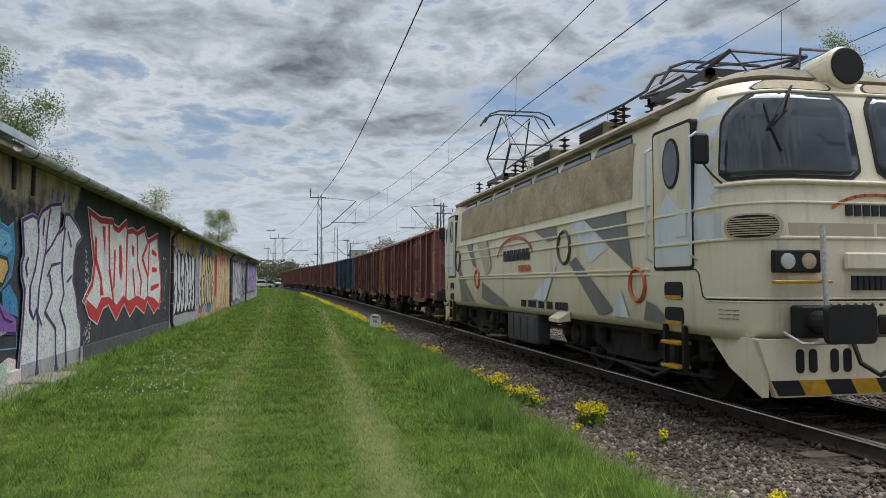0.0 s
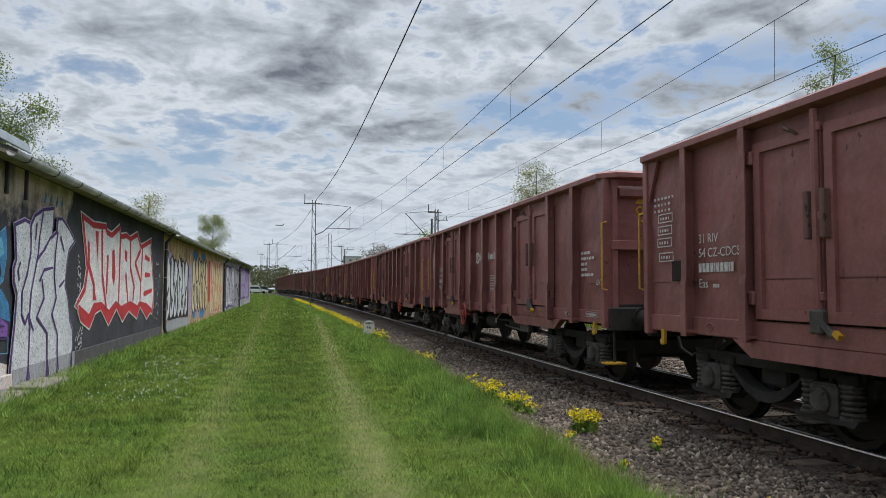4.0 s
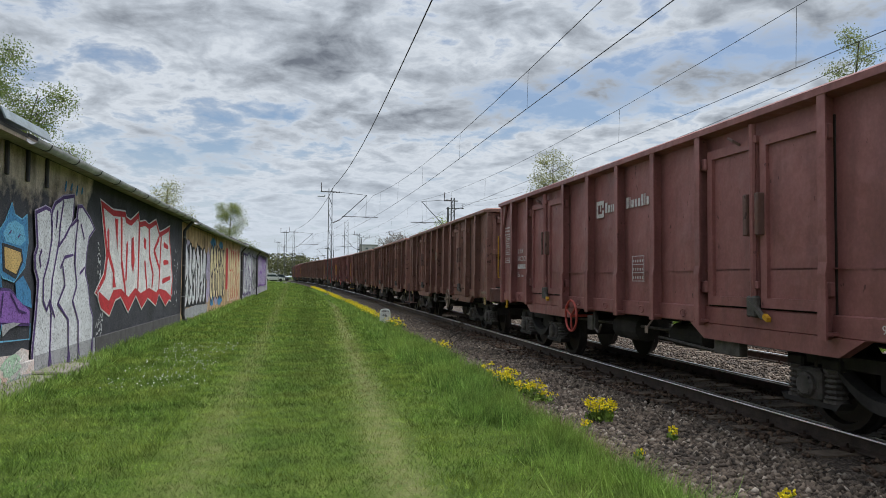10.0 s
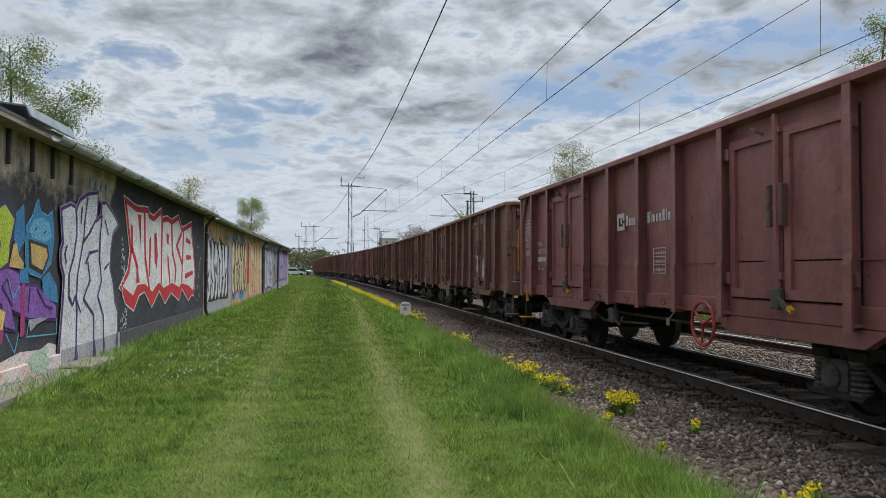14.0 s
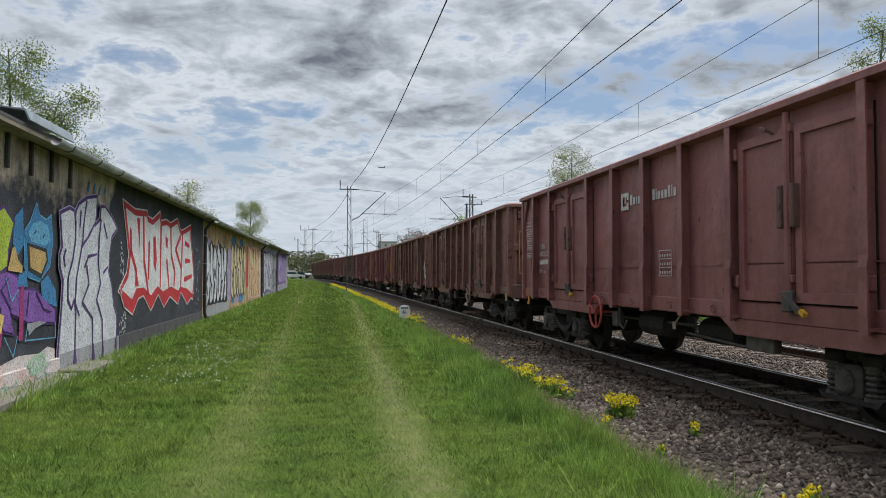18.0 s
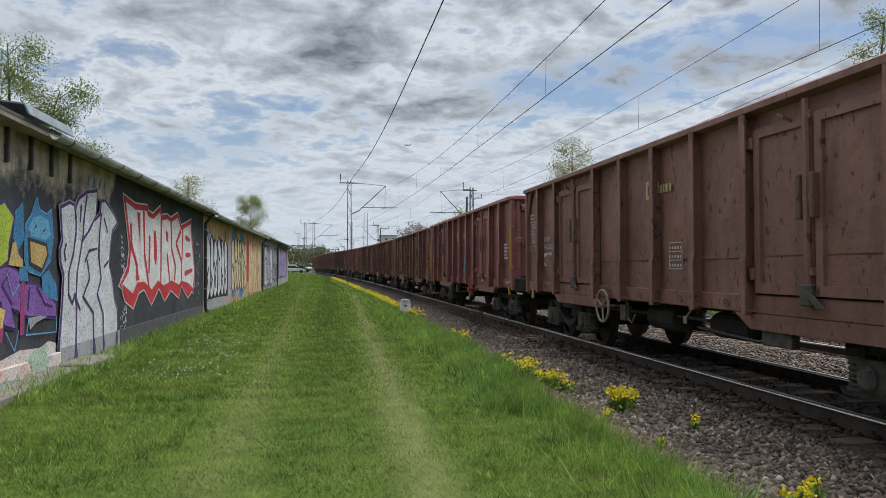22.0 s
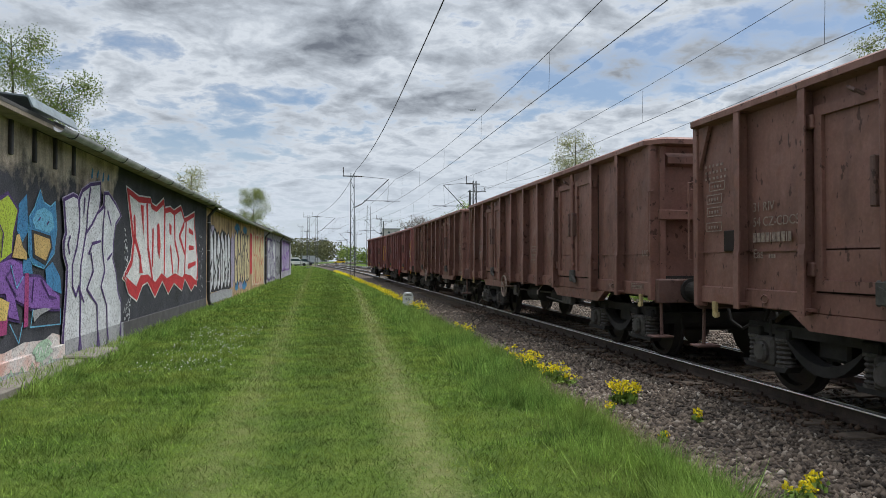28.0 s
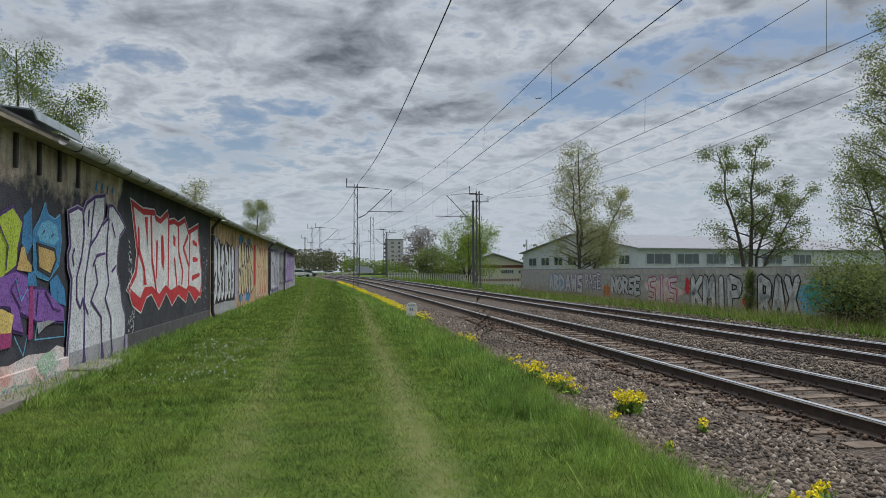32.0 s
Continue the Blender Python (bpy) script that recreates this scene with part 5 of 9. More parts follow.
# ---- kilometre stone ----
M_STONEWHITE = plain("whitewashed_stone", (0.88, 0.88, 0.87), 0.85, 0, 0.1, 9, 0.2)
M_INK = plain("black_lettering", (0.03, 0.03, 0.035), 0.7, 0, 0.2, 20)
km = thing("kilometre_stone", pose(3.0, 26.0, rise(26) - 0.02, 0, 0, -6), "white kilometre stone lettered 46 in the verge", "marker stone")
bm = bmesh.new()
prism(bm, [(-0.20, -0.1), (0.20, -0.1), (0.185, 0.36), (0.13, 0.44), (0.0, 0.46), (-0.13, 0.44), (-0.185, 0.36)], 1, -0.09, 0.09)
part("stone", bm, M_STONEWHITE, km)
bm = bmesh.new()
box(bm, -0.13, 0.13, -0.098, -0.088, 0.345, 0.362)
for i in range(6):
    box(bm, -0.125 + i * 0.043, -0.098 + i * 0.043, -0.098, -0.088, 0.375, 0.40)
part("upper_line", bm, M_INK, km, "small dark line of marks")
place("number", letters("46", 0.12, M_INK), km, Matrix.Translation((-0.10, -0.094, 0.17)) @ pose(0, 0, 0, 90), "black figures")

# ---- masts and wires ----
M_MAST = plain("galvanised_steel", (0.11, 0.112, 0.115), 0.6, 0.5, 0.25, 3)
M_WIRE = plain("dark_wire", (0.03, 0.03, 0.032), 0.5, 0.5, 0.1, 3)
M_PORCELAIN = plain("brown_porcelain", (0.055, 0.028, 0.020), 0.3, 0, 0.2, 9)
M_CONCRETE = plain("plain_concrete", (0.27, 0.265, 0.25), 0.9, 0, 0.25, 3, 0.3)


def insulator(bm, a, b, r=0.07, n=5):
    a, b = Vector(a), Vector(b)
    d = b - a
    prof = [(0, 0.02)]
    for i in range(n):
        prof += [((i + 0.2) / n * d.length, 0.025), ((i + 0.5) / n * d.length, r), ((i + 0.75) / n * d.length, 0.025)]
    lathe(bm, a, d, prof + [(d.length, 0.02)], 8)


def lattice(bm, h, w0, w1, bars):
    for sx in (-1, 1):
        for sy in (-1, 1):
            rod(bm, (sx * w0, sy * w0, 0), (sx * w1, sy * w1, h), 0.035, 0.03, 4)
    for i in range(bars):
        a, b = i / bars, (i + 1) / bars
        wa, wb = w0 + (w1 - w0) * a, w0 + (w1 - w0) * b
        s = 1 if i % 2 else -1
        for p, q in (((s * wa, wa), (-s * wb, wb)), ((s * wa, -wa), (-s * wb, -wb)), ((wa, s * wa), (wb, -s * wb)), ((-wa, s * wa), (-wb, -s * wb))):
            rod(bm, (*p, a * h), (*q, b * h), 0.014, 0.014, 4)


def mast(x, y, h, reach, zc, zm, side, arms=True, w=0.17, group="line masts"):
    """A lattice mast; side 1 reaches its bracket to +x, reach metres away."""
    z0 = ground_z(x, y)
    m = thing("catenary_mast", pose(x, y, z0), "grey steel lattice mast with bracket for the overhead wire" if reach else "grey steel lattice mast standing far off", "mast", group)
    bm = bmesh.new()
    lattice(bm, h, w, w * 0.72, int(h * 1.6))
    part("lattice", bm, M_MAST, m)
    bm = bmesh.new()
    box(bm, -0.35, 0.35, -0.35, 0.35, -0.3, 0.16, 0.03)
    part("footing", bm, M_CONCRETE, m, "concrete footing")
    if arms:
        bm = bmesh.new()
        tube(bm, [(-0.75, 0, h - 0.25), (0.45, 0, h - 0.25)], 0.045, 5)
        tube(bm, [(-0.70, 0, h - 0.25), (-0.70, 0, h + 0.08)], 0.03, 5)
        part("crossarm", bm, M_MAST, m)
        bm = bmesh.new()
        insulator(bm, (-0.70, 0, h + 0.05), (-0.70, 0, h + 0.45), 0.06)
        part("insulator", bm, M_PORCELAIN, m, "brown porcelain insulator")
    if reach:
        s = side
        zc, zm = zc - z0, zm - z0
        bm = bmesh.new()
        tube(bm, [(s * 0.75, 0, zc - 0.15), (s * reach, 0, zm)], 0.032, 6)
        part("bracket_strut", bm, M_MAST, m)
        bm = bmesh.new()
        tube(bm, [(s * 0.75, 0, zm + 0.18), (s * reach, 0, zm)], 0.018, 5)
        part("bracket_tie", bm, M_MAST, m)
        bm = bmesh.new()
        tube(bm, [(s * 0.9, 0, zc + 0.10), (s * (reach + 0.9), 0, zc + 0.10)], 0.026, 5)
        tube(bm, [(s * (reach + 0.3), 0, zc + 0.10), (s * (reach - 0.35), 0, zc + 0.02)], 0.016, 5)
        tube(bm, [(s * reach, 0, zm), (s * (reach - 0.1), 0, zc + 0.1)], 0.008, 4)
        part("steady_arm", bm, M_MAST, m)
        for a, b in (((s * 0.18, 0, zc - 0.42), (s * 0.75, 0, zc - 0.15)), ((s * 0.15, 0, zm + 0.18), (s * 0.75, 0, zm + 0.18))):
            bm = bmesh.new()
            insulator(bm, a, b)
            part("insulator", bm, M_PORCELAIN, m, "brown porcelain insulator")
    return m


SUPPORTS = (-123.0, -63.0, -3.0, 57.0, 117.0, 177.0, 237.0)
for y in SUPPORTS:
    xl, xr = TRACK + bend(y) - 3.4, TRACK_FAR + bend(y) + 2.95
    if y == 57:
        xl = 2.24
    dz = rise(y)
    mast(xl, y, 8.3, TRACK + bend(y) - xl - 0.5, 6.05 + dz, 7.85 + dz, 1)
    mast(xr, y + 3, 8.3, xr - TRACK_FAR - bend(y) - 0.3, 5.95 + dz, 7.8 + dz, -1)


def wire(name, pts, r, label, parent=None):
    bm = bmesh.new()
    tube(bm, pts, r, 4)
    return part(name, bm, M_WIRE, parent, label)


def span(y0, y1, x, z, sag, n=14, dx=0.0):
    return [(x + bend(y0 + (y1 - y0) * i / n) + dx * (1 if i < n else 1), y0 + (y1 - y0) * i / n, z + rise(y0 + (y1 - y0) * i / n) - sag * (1 - (2 * i / n - 1) ** 2)) for i in range(n + 1)]


for nm, cx_, zc, zm, sag, off in (("near", TRACK, 6.15, 7.85, 0.74, 0.0), ("far", TRACK_FAR, 5.94, 7.8, 0.85, 3.0)):
    cat = thing("overhead_line", Matrix.Identity(4), "black overhead contact wire hung from its carrier over the track", "overhead wire", "overhead lines")
    cpts, mpts = [], []
    for a, b in zip(SUPPORTS, SUPPORTS[1:]):
        a, b = a + off, b + off
        cpts += span(a, b, cx_, zc, 0.0)[:-1]
        seg = span(a, b, cx_, zm, sag)
        mpts += seg[:-1]
        for i in range(1, 8):
            y = a + (b - a) * (i - 0.45) / 7
            t = (y - a) / (b - a)
            x = cx_ + bend(y)
            bm = bmesh.new()
            tube(bm, [(x, y, zc + rise(y)), (x + 0.03, y, zm + rise(y) - sag * (1 - (2 * t - 1) ** 2))], 0.005, 4)
            part("dropper", bm, M_WIRE, cat)
    wire("contact_wire", cpts, 0.010 if nm == "near" else 0.008, "", cat)
    wire("carrier_wire", mpts, 0.009 if nm == "near" else 0.007, "", cat)
fpts = []
for a, b in zip(SUPPORTS, SUPPORTS[1:]):
    fpts += span(a, b, TRACK - 3.05, 8.5, 0.55)[:-1]
feed = thing("feeder_wire", Matrix.Identity(4), "thick black feeder wire strung along the mast tops", "wire")
wire("strand", fpts, 0.018, "", feed)

# a pole line beyond the second track
def tall_pole(x, y, h, label="slim grey pole with a two-wire arm"):
    p = thing("line_pole", pose(x, y, ground_z(x, y)), label, "pole", "poles beyond the tracks")
    bm = bmesh.new()
    rod(bm, (0, 0, -0.3), (0, 0, h), 0.13, 0.09, 8)
    part("shaft", bm, M_MAST, p)
    bm = bmesh.new()
    tube(bm, [(-0.2, 0, h - 0.1), (1.5, 0, h - 0.1)], 0.04, 4)
    tube(bm, [(0.05, 0, h - 0.8), (0.8, 0, h - 0.1)], 0.025, 4)
    part("arm", bm, M_MAST, p)
    for q in (0.45, 1.4):
        bm = bmesh.new()
        insulator(bm, (q, 0, h - 0.1), (q, 0, h + 0.3), 0.05)
        part("insulator", bm, M_PORCELAIN, p, "brown porcelain insulator")
    return p


for y in (-60, 3, 66, 126, 186):
    tall_pole(14.0 + bend(y) * 0.9, y, 8.1)
for q, sag in ((0.45, 1.2), (1.4, 1.75)):
    pts = []
    for a, b in ((-60, 3), (3, 66), (66, 126), (126, 186)):
        pts += [(14.0 + q + bend(a + (b - a) * i / 12) * 0.9, a + (b - a) * i / 12, 8.2 + rise(a + (b - a) * i / 12) - sag * (1 - (2 * i / 12 - 1) ** 2)) for i in range(12)]
    ln_ = thing("pole_wire", Matrix.Identity(4), "thin black wire sagging between the poles", "wire", "pole wires")
    wire("strand", pts, 0.008, "", ln_)
mast(8.0, 190, 13.0, 0, 0, 0, 1, False, 0.4, "far masts")
mast(9.2, 150, 12.5, 0, 0, 0, 1, False, 0.45, "far masts")
mast(-2.2, 113, 8.0, 0, 0, 0, 1, True, 0.17, "far masts")
mast(-4.2, 147, 8.0, 0, 0, 0, 1, True, 0.17, "far masts")

# ---- the block wall beyond the tracks ----
FEN_A = math.atan(-0.042)
FEN = Matrix.Translation((17.3, 0, 0)) @ pose(0, 0, 0, 0, 0, -math.degrees(FEN_A))      # u along y; the painted face looks to -x
fence = tagged(thing("wall_east", FEN, "", "", "", "structure"), "grey concrete block wall with sprayed letters", "wall")
kb = Mat("hollow_block", 0.92)
kb.colour(kb.mix(1.0, kb.mix(kb.random(), (0.36, 0.35, 0.325), (0.48, 0.465, 0.44)), kb.ramp(kb.noise(4, 6), [(0.3, 0.7), (0.7, 1.1)]), "MULTIPLY"))
kb.bump(kb.noise(50, 3), 0.5, 0.02)
M_BLOCK = kb.m
M_MORTAR = plain("grey_mortar", (0.25, 0.245, 0.23), 0.95, 0, 0.2, 3)
slab("core", -60, 55.5, -0.9, 1.56, 0.012, 0.22, M_MORTAR, fence)
bm = bmesh.new()
box(bm, -0.004, 0.05, -0.39, 0.39, 0.0, 0.285, 0.008)
BLOCK = mesh_of("block", bm, M_BLOCK)
rest = bmesh.new()
for row in range(8):
    z = -0.72 + row * 0.2925
    u = 17.0 + (0.4 if row % 2 else 0)
    while u < 55:
        if row >= 2 and u < 40:
            place("block", BLOCK, fence, Matrix.Translation((0, u + 0.39, z)))
        else:
            box(rest, -0.004, 0.05, u, u + 0.78, z, z + 0.285)
        u += 0.795
tagged(part("far_blocks", rest, M_BLOCK, fence), kind="stuff")
slab("coping", -60, 55.5, 1.62, 1.67, -0.02, 0.24, M_CONCRETE, fence, "thin concrete coping")


def fence_piece(text, u0, u1, z0, z1, fill, edge, width, rim, seed, back=None):
    if back:
        patch = bmesh.new()
        blob(patch, (u0 + u1) / 2, (z0 + z1) / 2, (u1 - u0) * 0.54, (z1 - z0) * 0.46, -0.0085, seed, 20, 0.3)
        flat("graffiti_patch", patch, P[back], fence)
    lo, hi = bmesh.new(), bmesh.new()
    rr = random.Random(seed)
    step = (u1 - u0) / len(text)
    for i, ch in enumerate(text):
        uu = u1 - step * (i + 0.14)
        for a, b, c, d in GLYPHS[ch]:
            pa, pb = (uu - a * step * 0.74, z0 + b * (z1 - z0)), (uu - c * step * 0.74, z0 + d * (z1 - z0))
            stroke(lo, pa, pb, width + 2 * rim, width * 0.9 + 2 * rim, -0.0135)
            stroke(hi, pa, pb, width, width * 0.9, -0.018)
    g = flat("graffiti_outline", lo, P[edge], fence)
    flat("graffiti_letters", hi, P[fill], fence)


fence_piece("ABD", 46.0, 49.0, 0.25, 1.25, "dull", "blue", 0.26, 0.06, 31)
fence_piece("AWS", 42.9, 45.9, 0.25, 1.3, "dull", "violet", 0.26, 0.06, 32)
fence_piece("RASE", 40.2, 42.6, 0.5, 1.35, "dull", "violet", 0.12, 0.05, 38)
fence_piece("NORSE", 35.3, 38.8, 0.35, 1.15, "dull", "black", 0.22, 0.06, 33)
fence_piece("SIS", 31.6, 34.6, 0.0, 1.25, "pink", "magenta", 0.18, 0.06, 34, "pink")
fence_piece("KMIP", 26.7, 30.4, 0.02, 1.20, "dull", "black", 0.31, 0.065, 35)
fence_piece("RAX", 23.3, 25.6, -0.2, 1.22, "dull", "black", 0.29, 0.075, 36)
fence_piece("OSO", 20.6, 22.9, 0.2, 1.2, "teal", "blue", 0.26, 0.035, 37, "teal")
for nm, seed, spots_ in (("red", 51, ((30.75, 0.85, 0.22, 0.34), (26.4, 0.25, 0.25, 0.28))), ("sky", 52, ((23.0, 0.55, 0.35, 0.55), (22.6, 0.1, 0.2, 0.25))), ("orange", 53, ((39.4, 0.35, 0.5, 0.4),))):
    bm = bmesh.new()
    for i, (u, z, a, b) in enumerate(spots_):
        blob(bm, u, z, a, b, -0.0085 - 0.0004 * i, seed + i, 18, 0.3)
    flat("graffiti_patch", bm, P[nm], fence)

# ---- buildings ----
M_CLAD = plain("pale_cladding", (0.58, 0.60, 0.68), 0.6, 0.1, 0.08, 1.5)
M_SHEET = plain("grey_roof_sheet", (0.26, 0.26, 0.285), 0.5, 0.3, 0.1, 1.0)
M_WINFRAME = plain("white_window_frame", (0.55, 0.56, 0.56), 0.5)
M_BANDBROWN = plain("brown_red_band", (0.16, 0.050, 0.032), 0.8)
M_CREAMWALL = plain("cream_house_wall", (0.62, 0.58, 0.48), 0.85, 0, 0.08, 1.2)
M_DARKSHED = plain("slate_blue_cladding", (0.030, 0.038, 0.050), 0.6)
M_FLAT = plain("panel_block_wall", (0.52, 0.49, 0.51), 0.9, 0, 0.1, 0.4)
kg = Mat("window_glass", 0.08, 0.0, 0.8)
kg.colour((0.035, 0.06, 0.065))
M_GLASS = kg.m


def window(parent, o, right, up, w, h, n=2):
    """A framed window on a wall: o its lower corner, right and up the wall's axes."""
    o, right, up = Vector(o), Vector(right), Vector(up)
    out = right.cross(up)
    m = Matrix((right, up, out)).transposed().to_4x4()
    m.translation = o
    bm = bmesh.new()
    for a, b, c, d in ((0, w, 0, 0.08), (0, w, h - 0.08, h), (0, 0.08, 0.08, h - 0.08), (w - 0.08, w, 0.08, h - 0.08)):
        box(bm, a, b, c, d, -0.02, 0.06)
    for i in range(1, n):
        box(bm, w * i / n - 0.03, w * i / n + 0.03, 0.08, h - 0.08, -0.02, 0.05)
    win = part("window", bm, M_WINFRAME, parent, "", False, m)
    for i in range(n):
        bm = bmesh.new()
        box(bm, w * i / n + 0.04, w * (i + 1) / n - 0.04, 0.06, h - 0.06, 0.0, 0.02)
        part("pane", bm, M_GLASS, win)
    return win


def hall(x, y, turn, width, depth, eave, ridge, base, wall_m, roof_m, label, name="warehouse", windows=()):
    """A hall with its gable to the left: origin at the near corner, length along local x, gable along local y."""
    b = thing(name, pose(x, y, base, 0, 0, turn), label, "building", "buildings beyond the wall")
    bm = bmesh.new()
    prism(bm, [(0, 0), (depth, 0), (depth, eave), (depth / 2, ridge), (0, eave)], 0, 0, width)
    part("wall", bm, wall_m, b)
    for s in (0, 1):
        bm = bmesh.new()
        ya, yb = (-0.4, depth / 2) if s == 0 else (depth / 2, depth + 0.4)
        za, zb = (eave - 0.1, ridge + 0.06) if s == 0 else (ridge + 0.06, eave - 0.1)
        prism(bm, [(ya, za), (yb, zb), (yb, zb + 0.12), (ya, za + 0.12)], 0, -0.4, width + 0.4)
        part("roof", bm, roof_m, b, "pale sheet roof")
    for side, u, z, w, h, n in windows:
        if side == "long":
            window(b, (u, -0.005, z), (1, 0, 0), (0, 0, 1), w, h, n)
        else:
            window(b, (-0.005, u + w, z), (0, -1, 0), (0, 0, 1), w, h, n)
    return b


W = [("long", u, 2.95, w, 1.2, n) for u, w, n in ((1.0, 3.4, 3), (5.2, 3.2, 3), (9.4, 3.0, 3), (13.4, 3.2, 3), (18, 3.2, 3), (23, 3.2, 3))]
W += [("gable", u, 2.95, 1.8, 1.05, 2) for u in (1.2, 4.6, 7.6, 10.4, 13.2, 16.0, 18.8)]
hall(31.6, 71, 16.9, 40, 22, 4.65, 6.5, -0.8, M_CLAD, M_SHEET, "pale grey metal-clad warehouse with a low gable roof", windows=W)
hall(58, 84, 10, 30, 18, 4.6, 6.0, -0.8, M_DARKSHED, M_SHEET, "dark blue clad hall with a pale roof", "storage_hall")
house = thing("office_building", pose(20.1, 100, -1.6), "cream two-storey office with brown bands and a gable", "building", "buildings beyond the wall")
bm = bmesh.new()
prism(bm, [(0, 0), (7.8, 0), (7.8, 3.95), (2.9, 5.5), (0, 4.5)], 1, 0, 12)
part("wall", bm, M_CREAMWALL, house)
for a, b in (((-0.4, 4.40), (2.9, 5.55)), ((2.9, 5.55), (8.2, 3.87))):
    bm = bmesh.new()
    prism(bm, [a, b, (b[0], b[1] + 0.16), (a[0], a[1] + 0.16)], 1, -0.5, 12.4)
    part("roof", bm, M_SHEET, house, "grey sheet roof")
for z in (3.62, 1.72):
    bm = bmesh.new()
    box(bm, -0.03, 7.83, -0.05, 0.0, z, z + 0.36)
    part("band", bm, M_BANDBROWN, house, "brown-red painted band")
for z in (2.75, 0.75):
    window(house, (4.0, -0.005, z), (1, 0, 0), (0, 0, 1), 1.9, 0.62, 6)
    window(house, (6.5, -0.005, z), (1, 0, 0), (0, 0, 1), 1.0, 0.55, 2)
bm = bmesh.new()
rod(bm, (7.95, 0.6, 0), (7.95, 0.6, 7.6), 0.13, 0.13, 10)
part("chimney", bm, M_CLAD, house, "slim pale flue")

flats = thing("apartment_block", pose(36.7, 458, -1, 0, 0, -3), "grey eight-storey panel apartment block far off", "building")
bm = bmesh.new()
box(bm, 0, 11, 0, 14, 0, 22.5)
part("wall", bm, M_FLAT, flats)
bm = bmesh.new()
box(bm, -0.2, 11.2, -0.2, 14.2, 22.5, 23.1)
part("roof", bm, M_SHEET, flats)
for i in range(8):
    for u in (1.4, 5.6):
        window(flats, (u + 2.0, -0.01, 1.4 + i * 2.65), (1, 0, 0), (0, 0, 1), 1.5, 1.3, 2)
    bm = bmesh.new()
    box(bm, -1.2, 0, 1, 6, 1.0 + i * 2.65, 1.9 + i * 2.65)
    part("balcony", bm, M_DARKSHED, flats, "dark balcony")
for x, y, w, h in ((-3.5, 700, 9, 22), (60, 640, 14, 16)):
    b = thing("apartment_block", pose(x, y, 0), "distant pale apartment block over the trees", "building", "far blocks")
    bm = bmesh.new()
    box(bm, 0, w, 0, 12, 0, h)
    part("wall", bm, M_FLAT, b)
    for i in range(int(h / 2.7)):
        window(b, (w * 0.2, -0.01, 1.2 + i * 2.7), (1, 0, 0), (0, 0, 1), w * 0.6, 1.3, 4)

# white slat fence before the office
M_SLAT = plain("whitewashed_slat", (0.50, 0.49, 0.46), 0.85)
sf = thing("slat_fence", Matrix.Identity(4), "low pale slat fence beyond the far track", "fence")
bm = bmesh.new()
box(bm, -0.05, 0.05, -0.03, 0.03, -0.2, 1.15)
SLAT = mesh_of("slat", bm, M_SLAT)
for i in range(70):
    t = i / 69
    x, y = 12.5 + 5.8 * t + bend(110 - 50 * t) * (1 - t), 112 - 48 * t
    place("slat", SLAT, sf, Matrix.Translation((x, y, ground_z(x, y))))

# ---- vegetation ----
def faces_mesh(name, v, material):
    """v: an array of n polygons x k corners x 3."""
    n, k, _ = v.shape
    me = bpy.data.meshes.new(name)
    me.vertices.add(n * k), me.loops.add(n * k), me.polygons.add(n)
    me.vertices.foreach_set("co", np.ascontiguousarray(v, np.float32).ravel())
    me.loops.foreach_set("vertex_index", np.arange(n * k, dtype=np.int32))
    me.polygons.foreach_set("loop_start", np.arange(0, n * k, k, dtype=np.int32))
    me.polygons.foreach_set("loop_total", np.full(n, k, np.int32))
    me.update()
    me.materials.append(material)
    return me


